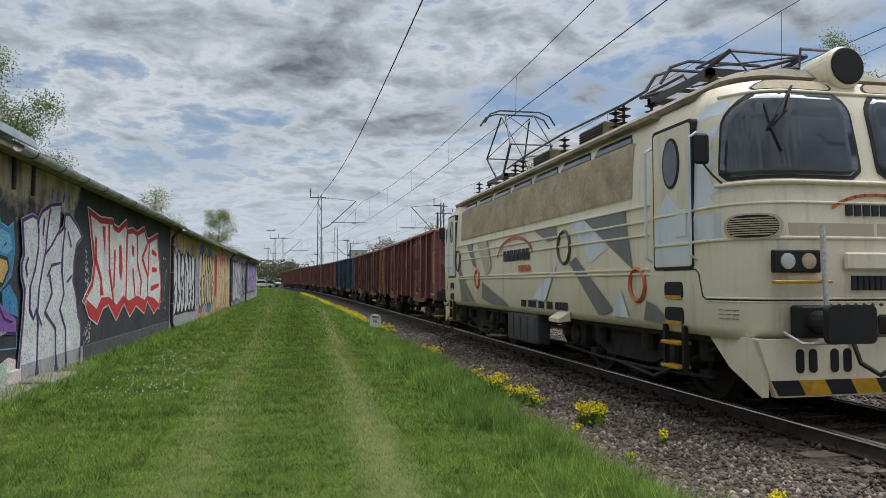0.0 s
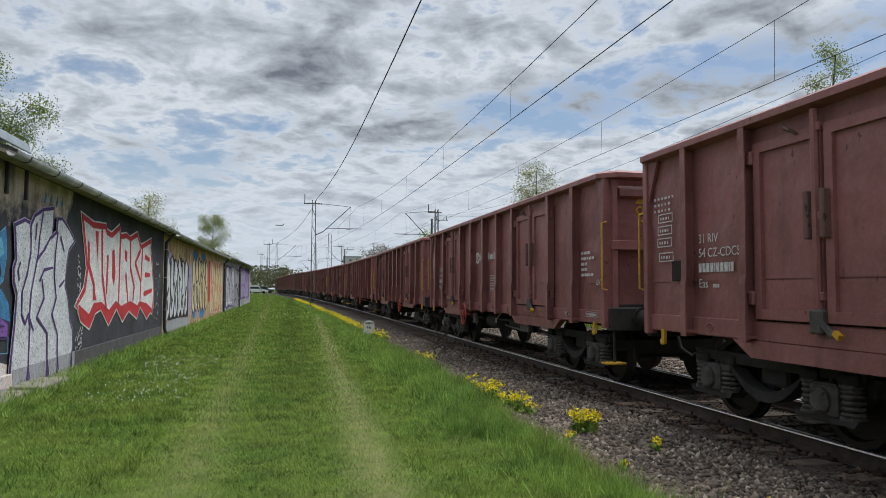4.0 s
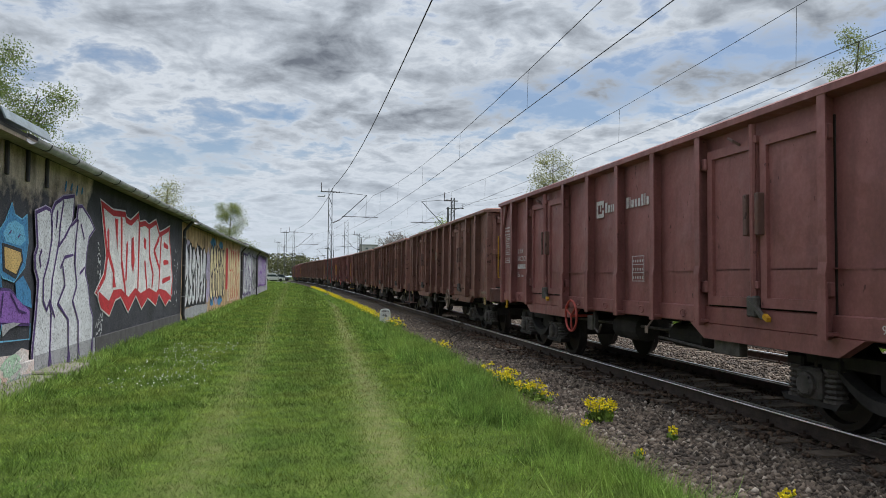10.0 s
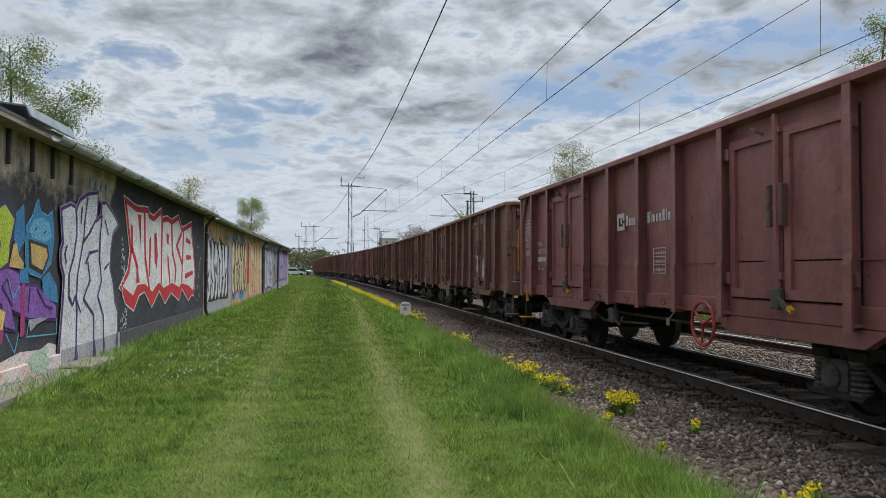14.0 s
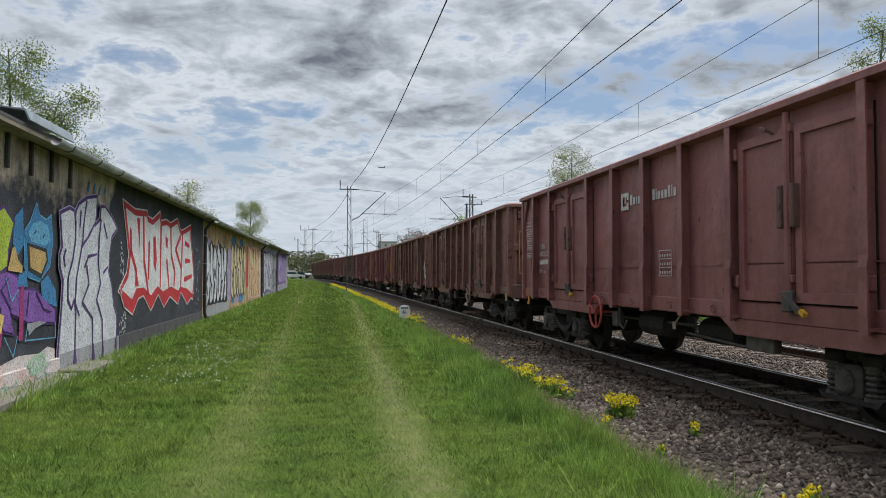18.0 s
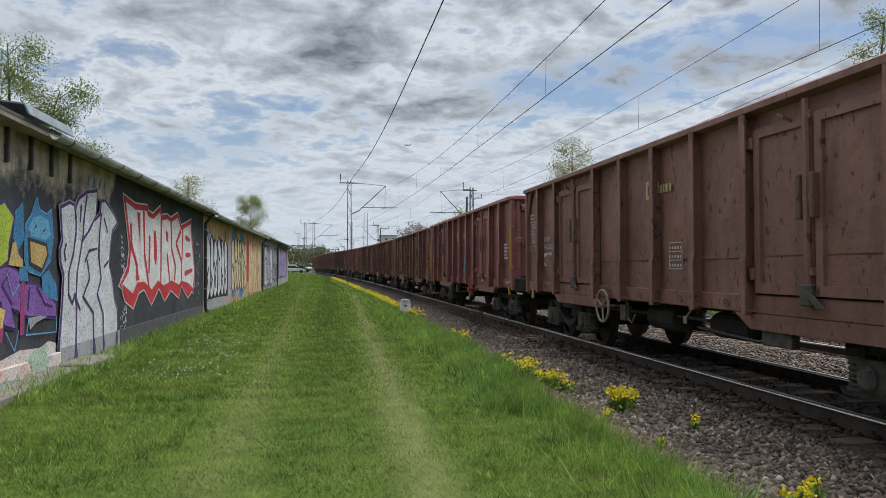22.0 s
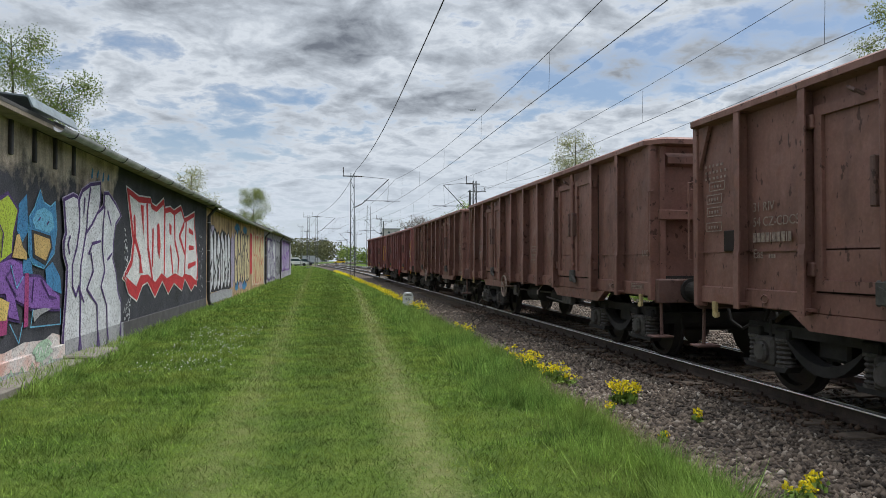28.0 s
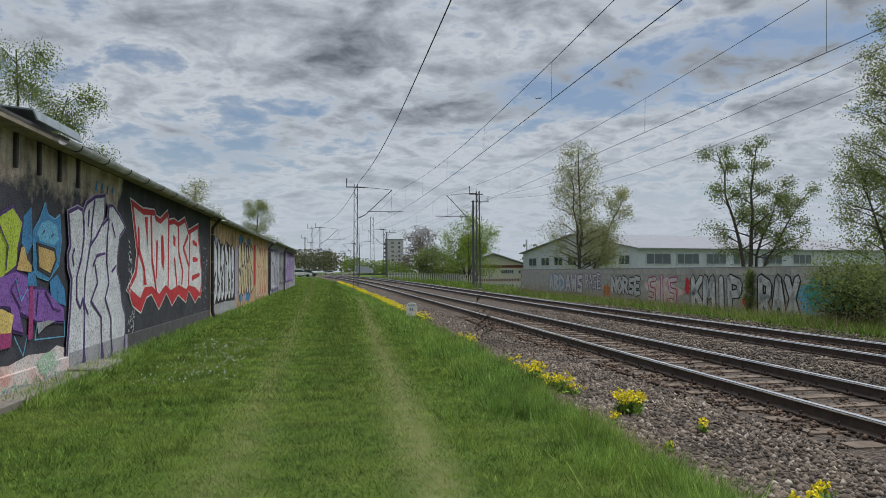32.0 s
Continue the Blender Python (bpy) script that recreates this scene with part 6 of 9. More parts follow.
def leafy(name, dark, light, rough=0.75, patch=None, through=0.25, path=False):
    k = Mat(name, rough, 0, 0.15)
    c = k.mix(k.island(), dark, light)
    if patch:
        c = k.mix(k.ramp(k.noise(0.8, 6, 0.65), [(0.42, 0.0), (0.62, 0.7)]), c, patch)
        c = k.mix(1.0, c, k.ramp(k.noise(2.6, 7, 0.7), [(0.32, 0.42), (0.50, 0.95), (0.68, 1.35)]), "MULTIPLY")
    if patch:
        c = k.mix(1.0, c, k.ramp(k.noise(9.0, 5, 0.7), [(0.34, 0.45), (0.5, 1.0), (0.66, 1.3)]), "MULTIPLY")
    if path:
        # trodden and paler in two wheel tracks, lusher between them, swathes left across by the mower
        x, y = k.axis(0), k.axis(1)
        worn = None
        for a, b, w_ in ((-0.72, -0.009, 0.42), (0.62, 0.031, 0.72)):
            off = k.math("ABSOLUTE", k.math("SUBTRACT", x, k.math("ADD", k.math("MULTIPLY", y, b), a)))
            off = k.math("ADD", off, k.math("MULTIPLY", k.math("SUBTRACT", k.noise(2.4, 5), 0.5), 0.45))
            r_ = k.ramp(off, [(0.03, w_), (0.17, w_ * 0.35), (0.36, 0.0)])
            worn = r_ if worn is None else k.math("MAXIMUM", worn, r_)
        mid = k.ramp(k.math("ABSOLUTE", k.math("SUBTRACT", x, k.math("MULTIPLY", y, 0.011))), [(0.25, 0.76), (0.60, 1.0)])
        c = k.mix(1.0, c, mid, "MULTIPLY")
        c = k.mix(1.0, c, k.ramp(k.noise(2.6, 4, 0.6, (0.22, 1, 1)), [(0.36, 0.84), (0.5, 1.0), (0.64, 1.12)]), "MULTIPLY")
        c = k.mix(k.math("MULTIPLY", worn, k.ramp(k.noise(3.6, 7, 0.72), [(0.40, 0.12), (0.58, 1.0)])), c, (0.345, 0.305, 0.150))
    k.colour(c)
    t = k.n.new("ShaderNodeBsdfTranslucent")
    k.l.new(c, t.inputs[0])
    m = k.n.new("ShaderNodeMixShader")
    m.inputs[0].default_value = through
    out = k.n["Material Output"]
    k.l.new(k.b.outputs[0], m.inputs[1]), k.l.new(t.outputs[0], m.inputs[2]), k.l.new(m.outputs[0], out.inputs[0])
    return k.m


M_GRASS = leafy("grass_blade", (0.044, 0.095, 0.015), (0.258, 0.388, 0.074), patch=(0.268, 0.330, 0.066), path=True)
M_TALL = leafy("tall_grass_blade", (0.082, 0.178, 0.032), (0.355, 0.515, 0.122), patch=(0.325, 0.430, 0.092))
M_DRY = leafy("dry_stalk", (0.20, 0.16, 0.085), (0.42, 0.35, 0.21))
M_BIRCHLEAF = leafy("young_birch_leaf", (0.095, 0.150, 0.036), (0.260, 0.320, 0.090), through=0.45)
M_POPLAR = leafy("young_poplar_leaf", (0.220, 0.240, 0.105), (0.460, 0.460, 0.230), through=0.45)
M_DARKLEAF = leafy("dark_spring_leaf", (0.110, 0.150, 0.045), (0.270, 0.320, 0.110), through=0.45)
M_ASHLEAF = leafy("young_ash_leaf", (0.150, 0.190, 0.060), (0.340, 0.370, 0.150), through=0.45)
M_BRIGHT = leafy("bright_spring_leaf", (0.130, 0.200, 0.030), (0.330, 0.420, 0.085), through=0.45)
M_BROWNTWIG = leafy("brown_bud", (0.110, 0.085, 0.065), (0.200, 0.165, 0.120))
M_WOOD = leafy("far_wood", (0.090, 0.095, 0.048), (0.180, 0.180, 0.095))
M_PETAL = leafy("yellow_blossom", (0.80, 0.62, 0.010), (0.95, 0.82, 0.04), 0.6)
M_DAISY = leafy("white_daisy", (0.60, 0.60, 0.58), (0.80, 0.80, 0.78), 0.6)
M_BARK = plain("grey_bark", (0.085, 0.072, 0.058), 0.9, 0, 0.4, 8, 0.5)
M_TWIG = plain("dark_twig", (0.050, 0.038, 0.030), 0.9, 0, 0.3, 9)
rng = np.random.default_rng(7)


def blades(n, x0, x1, y0, y1, h0, h1, w, lean=0.45, keep=None):
    """Blades of grass as bent triangles rooted on the ground."""
    x, y = rng.uniform(x0, x1, n), rng.uniform(y0, y1, n)
    if keep is not None:
        k = keep(x, y)
        x, y = x[k], y[k]
    n = len(x)
    x = x + np.array([bend(v) for v in y]) * (y > 28)
    z = np.array([ground_z(a, b) for a, b in zip(x, y)]) - 0.01
    a, h = rng.uniform(0, 2 * np.pi, n), rng.uniform(h0, h1, n)
    d = np.stack([np.cos(a), np.sin(a)], 1)
    l = rng.normal(0, lean, (n, 2)) * h[:, None]
    ww = w * rng.uniform(0.6, 1.3, n)
    v = np.zeros((n, 3, 3))
    v[:, 0] = np.stack([x - d[:, 0] * ww, y - d[:, 1] * ww, z], 1)
    v[:, 1] = np.stack([x + d[:, 0] * ww, y + d[:, 1] * ww, z], 1)
    v[:, 2] = np.stack([x + l[:, 0], y + l[:, 1], z + h], 1)
    return v


def off_ruts(x, y):
    p = np.ones(len(x))
    for a, b, worn in ((-0.70, -0.008, 0.35), (0.62, 0.031, 0.6)):
        p *= 1 - worn * np.exp(-((x - a - b * y) / 0.30) ** 2)
    return rng.uniform(0, 1, len(x)) < p


def wave(x, y, k):
    return np.sin(x * 3.1 * k + 1.3 * np.sin(y * 1.7 * k)) * np.sin(y * 2.3 * k + 1.9 * np.sin(x * 2.1 * k + 0.7))


def clumped(x, y):
    return rng.uniform(0, 1, len(x)) < np.clip(0.45 + 0.6 * wave(x, y, 1.0) + 0.4 * wave(x + 5, y, 2.7), 0.03, 1)


def tufted(x, y):
    """Small tufts in the mown middle."""
    return off_ruts(x, y) & (wave(x, y, 2.3) + wave(x + 9, y + 3, 4.1) > 0.75)


def verge(x, y):
    """Thins tall grass towards the path, ragged."""
    return rng.uniform(0, 1, len(x)) < np.clip((x - 1.75 - 0.35 * np.sin(y * 1.7) * np.sin(y * 0.6)) / 0.55, 0, 1) * np.clip(0.55 + 0.7 * wave(x, y, 1.4), 0.12, 1)


lawn = np.concatenate([blades(250000, -4.4, 2.8, 2.8, 9, 0.012, 0.045, 0.0036, 0.8, off_ruts), blades(150000, -4.0, 2.9, 9, 18, 0.018, 0.06, 0.006, 0.7, off_ruts),
                       blades(60000, -4.4, -1.2, 3.0, 18, 0.05, 0.11, 0.0045, 0.6, clumped), blades(26000, 1.1, 2.4, 3.0, 18, 0.04, 0.09, 0.0045, 0.6, clumped), blades(30000, -1.2, 1.1, 3.0, 18, 0.03, 0.07, 0.004, 0.7, tufted),
                       blades(80000, -3.9, 3.1, 18, 38, 0.03, 0.085, 0.014, 0.6, off_ruts), blades(30000, -3.7, 3.1, 38, 80, 0.03, 0.10, 0.03, 0.6, off_ruts),
                       blades(6000, -3.0, 3.1, 80, 130, 0.05, 0.16, 0.06, 0.6)])
tagged(place("lawn_grass", faces_mesh("lawn_grass", lawn, M_GRASS)), "short mown grass with worn patches", "grass", kind="stuff")
tall = np.concatenate([blades(36000, 1.75, 2.58, 2.5, 9, 0.08, 0.27, 0.0042, 0.4, verge), blades(32000, 1.75, 2.76, 9, 18, 0.10, 0.33, 0.007, 0.4, verge), blades(13000, 1.8, 3.1, 18, 34, 0.06, 0.20, 0.014, 0.45, verge),
                       blades(9000, 2.0, 3.1, 34, 75, 0.06, 0.18, 0.03, 0.4), blades(7000, -3.75, -3.2, 9, 26, 0.06, 0.24, 0.009, 0.5), blades(5000, -3.6, -2.9, 26, 72, 0.08, 0.28, 0.02, 0.5),
                       blades(2600, 2.1, 2.6, 2.0, 4.5, 0.12, 0.32, 0.005, 0.6)])
tagged(place("tall_grass", faces_mesh("tall_grass", tall, M_TALL)), "tall uncut grass along the ballast's edge", "grass", kind="stuff")
def in_ruts(x, y):
    p = np.zeros(len(x))
    for a, b in ((-0.70, -0.008), (0.62, 0.031)):
        p += np.exp(-((x - a - b * y + 0.12 * np.sin(y * 1.9)) / 0.17) ** 2)
    return rng.uniform(0, 1, len(x)) < p * np.clip(0.4 + 0.7 * wave(x, y, 1.7), 0.1, 1)


far_g = np.concatenate([blades(26000, 13.2, 16.6, 14, 56, 0.10, 0.45, 0.018, 0.5), blades(9000, 12.6, 22, 56, 130, 0.15, 0.6, 0.05, 0.5), blades(6000, 13.2, 17, 2, 14, 0.1, 0.45, 0.02, 0.5)])
tagged(place("rough_grass", faces_mesh("rough_grass", far_g, M_GRASS)), "rough grass below the block wall", "grass", kind="stuff")
dry = np.concatenate([blades(5200, 2.55, 3.05, 3, 12, 0.03, 0.15, 0.0035, 1.0), blades(9000, -1.1, -0.45, 3, 20, 0.006, 0.022, 0.004, 1.4, in_ruts), blades(13000, 0.4, 1.4, 3, 20, 0.006, 0.022, 0.004, 1.4, in_ruts), blades(6000, -3.6, -1.2, 4, 16, 0.02, 0.05, 0.003, 1.2, tufted), blades(1800, 2.9, 3.3, 12, 30, 0.05, 0.22, 0.006, 0.9), blades(3500, 13.0, 16.4, 16, 56, 0.3, 1.0, 0.008, 0.3)])
tagged(place("dry_stalks", faces_mesh("dry_stalks", dry, M_DRY)), "dry straw-coloured stalks among the stones", "dry grass", kind="stuff")


def petals(c, spread, size, n):
    """Small square petals scattered about the points c."""
    p = np.repeat(c, n, 0) + np.clip(rng.normal(0, 1, (len(c) * n, 3)), -1.7, 1.7) * spread
    a, b = rng.normal(0, 1, p.shape), rng.normal(0, 1, p.shape)
    a /= np.linalg.norm(a, axis=1, keepdims=True)
    b -= a * (a * b).sum(1, keepdims=True)
    b /= np.linalg.norm(b, axis=1, keepdims=True)
    s = size * rng.uniform(0.6, 1.3, (len(p), 1))
    return np.stack([p - a * s, p + b * s * 0.8, p + a * s, p - b * s * 0.8], 1)


dx_, dy_ = rng.uniform(-2.7, -1.3, 330), rng.uniform(10.5, 17.5, 330)
daisy = petals(np.stack([dx_, dy_, 0.05 + 0 * dx_], 1), (0.004, 0.004, 0.004), 0.011, 2)
tagged(place("daisies", faces_mesh("daisies", daisy, M_DAISY)), "scattered white daisies in the lawn", "flowers", kind="stuff")


def flower_clump(x, y, r, h, stems, seed):
    q = random.Random(seed)
    t = thing("yellow_flowers", pose(x, y, ground_z(x, y) + 0.02), "clump of bright yellow wild flowers growing at the ballast's edge", "flowers", "clumps of yellow flowers")
    bm = bmesh.new()
    tips = []
    for _ in range(stems):
        a, d, hh = q.uniform(0, 6.283), r * math.sqrt(q.random()), h * q.uniform(0.65, 1.05)
        tip = (d * math.cos(a), d * math.sin(a), hh)
        rod(bm, (tip[0] * 0.35, tip[1] * 0.35, -0.03), tip, 0.004, 0.003, 3, False)
        tips.append(tip)
    tagged(part("stalk", bm, M_TALL, t), kind="stuff")
    tagged(place("bloom", faces_mesh("bloom", petals(np.array(tips), (0.022, 0.022, 0.014), 0.014, 9), M_PETAL), t), "bright yellow blossom", kind="stuff")
    c = np.array([(p[0] * 0.7, p[1] * 0.7, p[2] * q.uniform(0.1, 0.7)) for p in tips])
    place("foliage", faces_mesh("foliage", petals(c, (0.03, 0.03, 0.03), 0.03, 5), M_TALL), t)
    return t


for i, (x, y, r, h, s) in enumerate(((3.42, 7.95, 0.20, 0.26, 46), (2.82, 9.7, 0.20, 0.30, 20), (2.98, 9.35, 0.22, 0.28, 30), (2.86, 10.2, 0.20, 0.30, 20), (3.12, 9.5, 0.15, 0.22, 12), (2.74, 10.6, 0.14, 0.30, 5), (3.2, 9.2, 0.12, 0.2, 8),
                                     (3.72, 6.85, 0.06, 0.14, 6), (3.17, 4.52, 0.10, 0.13, 12), (3.42, 4.66, 0.10, 0.13, 8), (2.92, 7.2, 0.06, 0.14, 4), (3.02, 15.2, 0.16, 0.28, 14), (3.0, 6.1, 0.05, 0.12, 3), (3.05, 16.2, 0.14, 0.26, 10),
                                     (3.05, 24.6, 0.3, 0.28, 26), (3.12, 23.6, 0.25, 0.26, 20), (3.1, 27.2, 0.3, 0.3, 26), (3.05, 22.4, 0.2, 0.24, 10))):
    flower_clump(x, y, r, h, s, 100 + i)
fy = rng.uniform(28, 84, 1100)
fx = 2.95 + np.array([bend(v) for v in fy]) * 0.85 + rng.normal(0, 0.10, 1100) - 0.25 * (fy > 45)
fz = np.array([ground_z(a, b) for a, b in zip(fx, fy)]) + rng.uniform(0.12, 0.30, 1100)
strip_ = petals(np.stack([fx, fy, fz], 1), (0.05, 0.06, 0.03), 0.022, 6)
tagged(place("flower_strip", faces_mesh("flower_strip", strip_, M_PETAL)), "long strip of yellow flowers along the track", "flowers", kind="stuff")


# loose stones of the bed
def stones(n, x0, x1, y0, y1, s0, s1, up=0.0):
    """Angular stones lying on the bed; those raised by up lie in heaps."""
    x, y = rng.uniform(x0, x1, n), rng.uniform(y0, y1, n)
    if up:
        k_ = rng.uniform(0, 1, n) < np.clip(0.35 + 0.8 * wave(x, y, 1.6) + 0.4 * wave(x + 4, y, 3.3), 0.05, 1)
        x, y = x[k_], y[k_]
        n = len(x)
    c = np.stack([x + np.array([bend(v) for v in y]), y, -0.078 + up - 0.034 * ((x > 4.55) & (x < 7.4)) + np.array([rise(v) for v in y])], 1)
    base = np.array([(1, 0, 0), (0, 1, 0), (-1, 0, 0), (0, -1, 0), (0, 0, 0.75), (0, 0, -0.75)])
    v = c[:, None] + base[None] * rng.uniform(s0, s1, (n, 1, 1)) * rng.uniform(0.6, 1.25, (n, 6, 1)) + rng.normal(0, 0.25, (n, 6, 3)) * rng.uniform(s0, s1, (n, 1, 1)) * 0.8
    v[:, :, 2] = np.minimum(v[:, :, 2], c[:, None, 2] + 0.055)
    return v


def stone_bed(name, sv, material, label):
    of = np.arange(len(sv))[:, None, None] * 6
    tri = np.array([(0, 1, 4), (1, 2, 4), (2, 3, 4), (3, 0, 4), (1, 0, 5), (2, 1, 5), (3, 2, 5), (0, 3, 5)])[None] + of
    me = bpy.data.meshes.new(name)
    fl = tri.reshape(-1, 3)
    me.vertices.add(sv.shape[0] * 6), me.loops.add(fl.size), me.polygons.add(len(fl))
    me.vertices.foreach_set("co", sv.astype(np.float32).ravel()), me.loops.foreach_set("vertex_index", fl.astype(np.int32).ravel())
    me.polygons.foreach_set("loop_start", np.arange(0, fl.size, 3, dtype=np.int32)), me.polygons.foreach_set("loop_total", np.full(len(fl), 3, np.int32))
    me.update()
    me.materials.append(material)
    return tagged(place(name, me), label, "stones", kind="stuff")


stone_bed("loose_stones", np.concatenate([stones(17000, 2.85, 5.15, 3, 14, 0.014, 0.048), stones(9000, 2.95, 5.2, 14, 32, 0.02, 0.045), stones(10000, 6.9, 9.2, 5, 30, 0.018, 0.042), stones(7000, 9.3, 13.2, 8, 36, 0.02, 0.045)]), M_STONE, "loose angular grey-brown ballast stones")
stone_bed("track_stones", np.concatenate([stones(11000, 5.25, 6.7, 4, 28, 0.016, 0.042), stones(7000, 9.3, 10.7, 8, 36, 0.02, 0.045), stones(3500, 4.75, 5.2, 3, 24, 0.016, 0.04), stones(9000, 5.27, 6.68, 4, 30, 0.014, 0.036, 0.042), stones(5000, 4.5, 5.18, 3, 26, 0.016, 0.042, 0.045), stones(4000, 9.3, 10.7, 8, 36, 0.016, 0.04, 0.042)]), M_RUSTSTONE, "rust-brown ballast stones between the rails")


def tree(name, x, y, h, crown, leaf, bark, n_leaf, size, seed, label, stems=((0, 0, 1.0),), droop=0.0, start=0.3, limbs=20, trunk=0.14, category="tree", group="", spread=0.28):
    """A tree: stems as (lean in x, lean in y, share of the height), limbs that fork twice, and leaves along the twigs."""
    q = random.Random(seed)
    z0 = ground_z(x, y)
    t = thing(name, pose(x, y, z0 - 0.05), label, category, group)
    wood, twigs, pts = bmesh.new(), bmesh.new(), []
    for lx, ly, share in stems:
        hh, n = h * share, 7
        line = [Vector((lx * (i / n) ** 1.3 + q.uniform(-0.1, 0.1) * (i > 0), ly * (i / n) ** 1.3 + q.uniform(-0.1, 0.1) * (i > 0), hh * i / n)) for i in range(n + 1)]
        for i in range(n):
            ra, rb = trunk * share * (1 - i / n * 0.85), trunk * share * (1 - (i + 1) / n * 0.85)
            rod(wood, line[i], line[i + 1], ra, rb, 7, False)
        for j in range(limbs):
            f = start + (1 - start) * (j + q.random()) / limbs
            i = min(n - 1, int(f * n))
            p = line[i].lerp(line[i + 1], f * n - i)
            a = j * 2.4 + q.uniform(-0.5, 0.5)
            ln2 = crown * (1.05 - 0.75 * (f - start) / (1 - start)) * q.uniform(0.65, 1.1)
            up = q.uniform(0.25, 0.8) * (0.6 + f * 0.6)
            d = Vector((math.cos(a), math.sin(a), up)).normalized()
            e = p + d * ln2
            m_ = p.lerp(e, 0.5) + Vector((0, 0, 0.06 * ln2))
            e.z -= droop * ln2 * 0.3
            r0 = trunk * share * 0.34 * (1.1 - f)
            rod(wood, p, m_, r0 + 0.012, r0 * 0.6 + 0.008, 5, False), rod(wood, m_, e, r0 * 0.6 + 0.008, 0.008, 4, False)
            for k in range(6):
                g = q.uniform(0.25, 1.0)
                s = p.lerp(m_, g * 2) if g < 0.5 else m_.lerp(e, g * 2 - 1)
                d2 = (d + Vector((q.uniform(-1, 1), q.uniform(-1, 1), q.uniform(-0.5, 0.9) - droop * 1.6))).normalized()
                l2 = ln2 * q.uniform(0.25, 0.5)
                s2 = s + d2 * l2
                rod(twigs, s, s2, 0.010, 0.004, 3, False)
                for w_ in range(5):
                    c = s.lerp(s2, q.uniform(0.25, 1.05))
                    tip = c + Vector((q.uniform(-1, 1), q.uniform(-1, 1), q.uniform(-0.6, 1) - droop * 2.2)).normalized() * l2 * 0.5
                    if w_ < 3:
                        rod(twigs, c, tip, 0.005, 0.002, 3, False)
                    pts += [c, tip, c.lerp(tip, 0.5)]
    part("trunk", wood, bark, t)
    tagged(part("branchwork", twigs, M_TWIG, t), kind="stuff")
    c = np.array([tuple(p) for p in pts])
    idx = rng.integers(0, len(c), n_leaf)
    lv = petals(c[idx], (spread * crown * 0.36,) * 3, size, 1)
    place("crown", faces_mesh("crown", lv, leaf), t)
    return t


tree("birch_tree", -9.6, 24.5, 8.6, 3.2, M_BIRCHLEAF, M_BARK, 60000, 0.027, 3, "weeping birch with thin fresh leaves behind the sheds", ((0, 0, 1), (1.4, 0.6, 0.85), (-1.5, -0.3, 0.9)), 0.85, 0.3, 14, 0.11, spread=0.22)
tree("birch_tree", -12.6, 26.5, 9.6, 3.2, M_BIRCHLEAF, M_BARK, 34000, 0.030, 13, "tall birch in thin leaf behind the sheds", ((0, 0, 1), (-0.8, 0.6, 0.8)), 0.4, 0.35, 12, 0.13, spread=0.2)
tree("young_tree", -9.4, 55, 7.7, 2.6, M_POPLAR, M_BARK, 6000, 0.045, 5, "pale young tree rising over the shed roof", start=0.2, limbs=20, spread=0.3)
tree("young_tree", -7.3, 80, 8.4, 2.9, M_ASHLEAF, M_BARK, 17000, 0.045, 6, "light green tree rising over the shed roof", start=0.2, limbs=20)
tree("poplar_tree", 17.9, 50, 10.4, 3.0, M_POPLAR, M_BARK, 15000, 0.045, 8, "slender poplar in thin pale leaf behind the block wall", ((0, 0, 1), (-0.5, 0.4, 0.85)), 0.0, 0.18, 24, 0.15, spread=0.3)
tree("poplar_tree", 18.7, 50.5, 7.3, 2.3, M_POPLAR, M_BARK, 14000, 0.045, 9, "leaning poplar with thin pale leaf", ((2.8, 0, 1), (1.2, 0.3, 0.6)), 0.0, 0.25, 18, 0.11, spread=0.3)
tree("willow_tree", 19.8, 32, 7.8, 2.0, M_DARKLEAF, M_BARK, 20000, 0.036, 10, "tree of several dark stems in young leaf", ((-1.6, 0, 0.95), (0.6, 0.2, 1.0), (1.8, 0.3, 0.75), (2.8, -0.4, 0.7)), 0.1, 0.35, 11, 0.13, spread=0.24)
tree("ash_tree", 25.9, 30.0, 13.2, 2.9, M_ASHLEAF, M_BARK, 26000, 0.042, 11, "tall dark tree in young leaf behind the block wall", ((0, 0, 1), (0.9, 0.5, 0.85), (-1.6, 0.3, 0.5)), 0.1, 0.22, 18, 0.2, spread=0.24)
tree("ash_tree", 31.0, 33.5, 11.5, 3.0, M_DARKLEAF, M_BARK, 10000, 0.07, 12, "broad dark tree in young leaf", ((0, 0, 1), (1.0, 0.5, 0.85)), 0.1, 0.2, 15, 0.2, spread=0.24)
tree("maple_tree", 17.6, 90, 8.6, 3.8, M_BRIGHT, M_BARK, 10000, 0.085, 14, "bright green round tree beside the line", ((0, 0, 1), (2.9, 0, 0.78), (-2.7, 0, 0.72), (1.2, 0.5, 0.9)), 0.0, 0.06, 13, 0.16, spread=0.36)
tree("bare_tree", 14.6, 114, 7.6, 4.2, M_BROWNTWIG, M_BARK, 5000, 0.09, 15, "still bare brown tree with fine twigs", ((0, 0, 1), (1.5, 0, 0.9), (-1.4, 0, 0.85)), 0.0, 0.1, 15, 0.16, spread=0.25)
tree("hedge_shrub", 15.6, 108, 4.4, 3.2, M_DARKLEAF, M_BARK, 6000, 0.11, 16, "dark overgrown shrub beside the line", ((0, 0, 1), (2, 0, 0.8), (-2, 0, 0.8)), 0.0, 0.05, 12, 0.1, "shrub", spread=0.4)
tree("maple_tree", 30, 150, 9.0, 4.5, M_BRIGHT, M_BARK, 7000, 0.16, 17, "bright green tree behind the office")
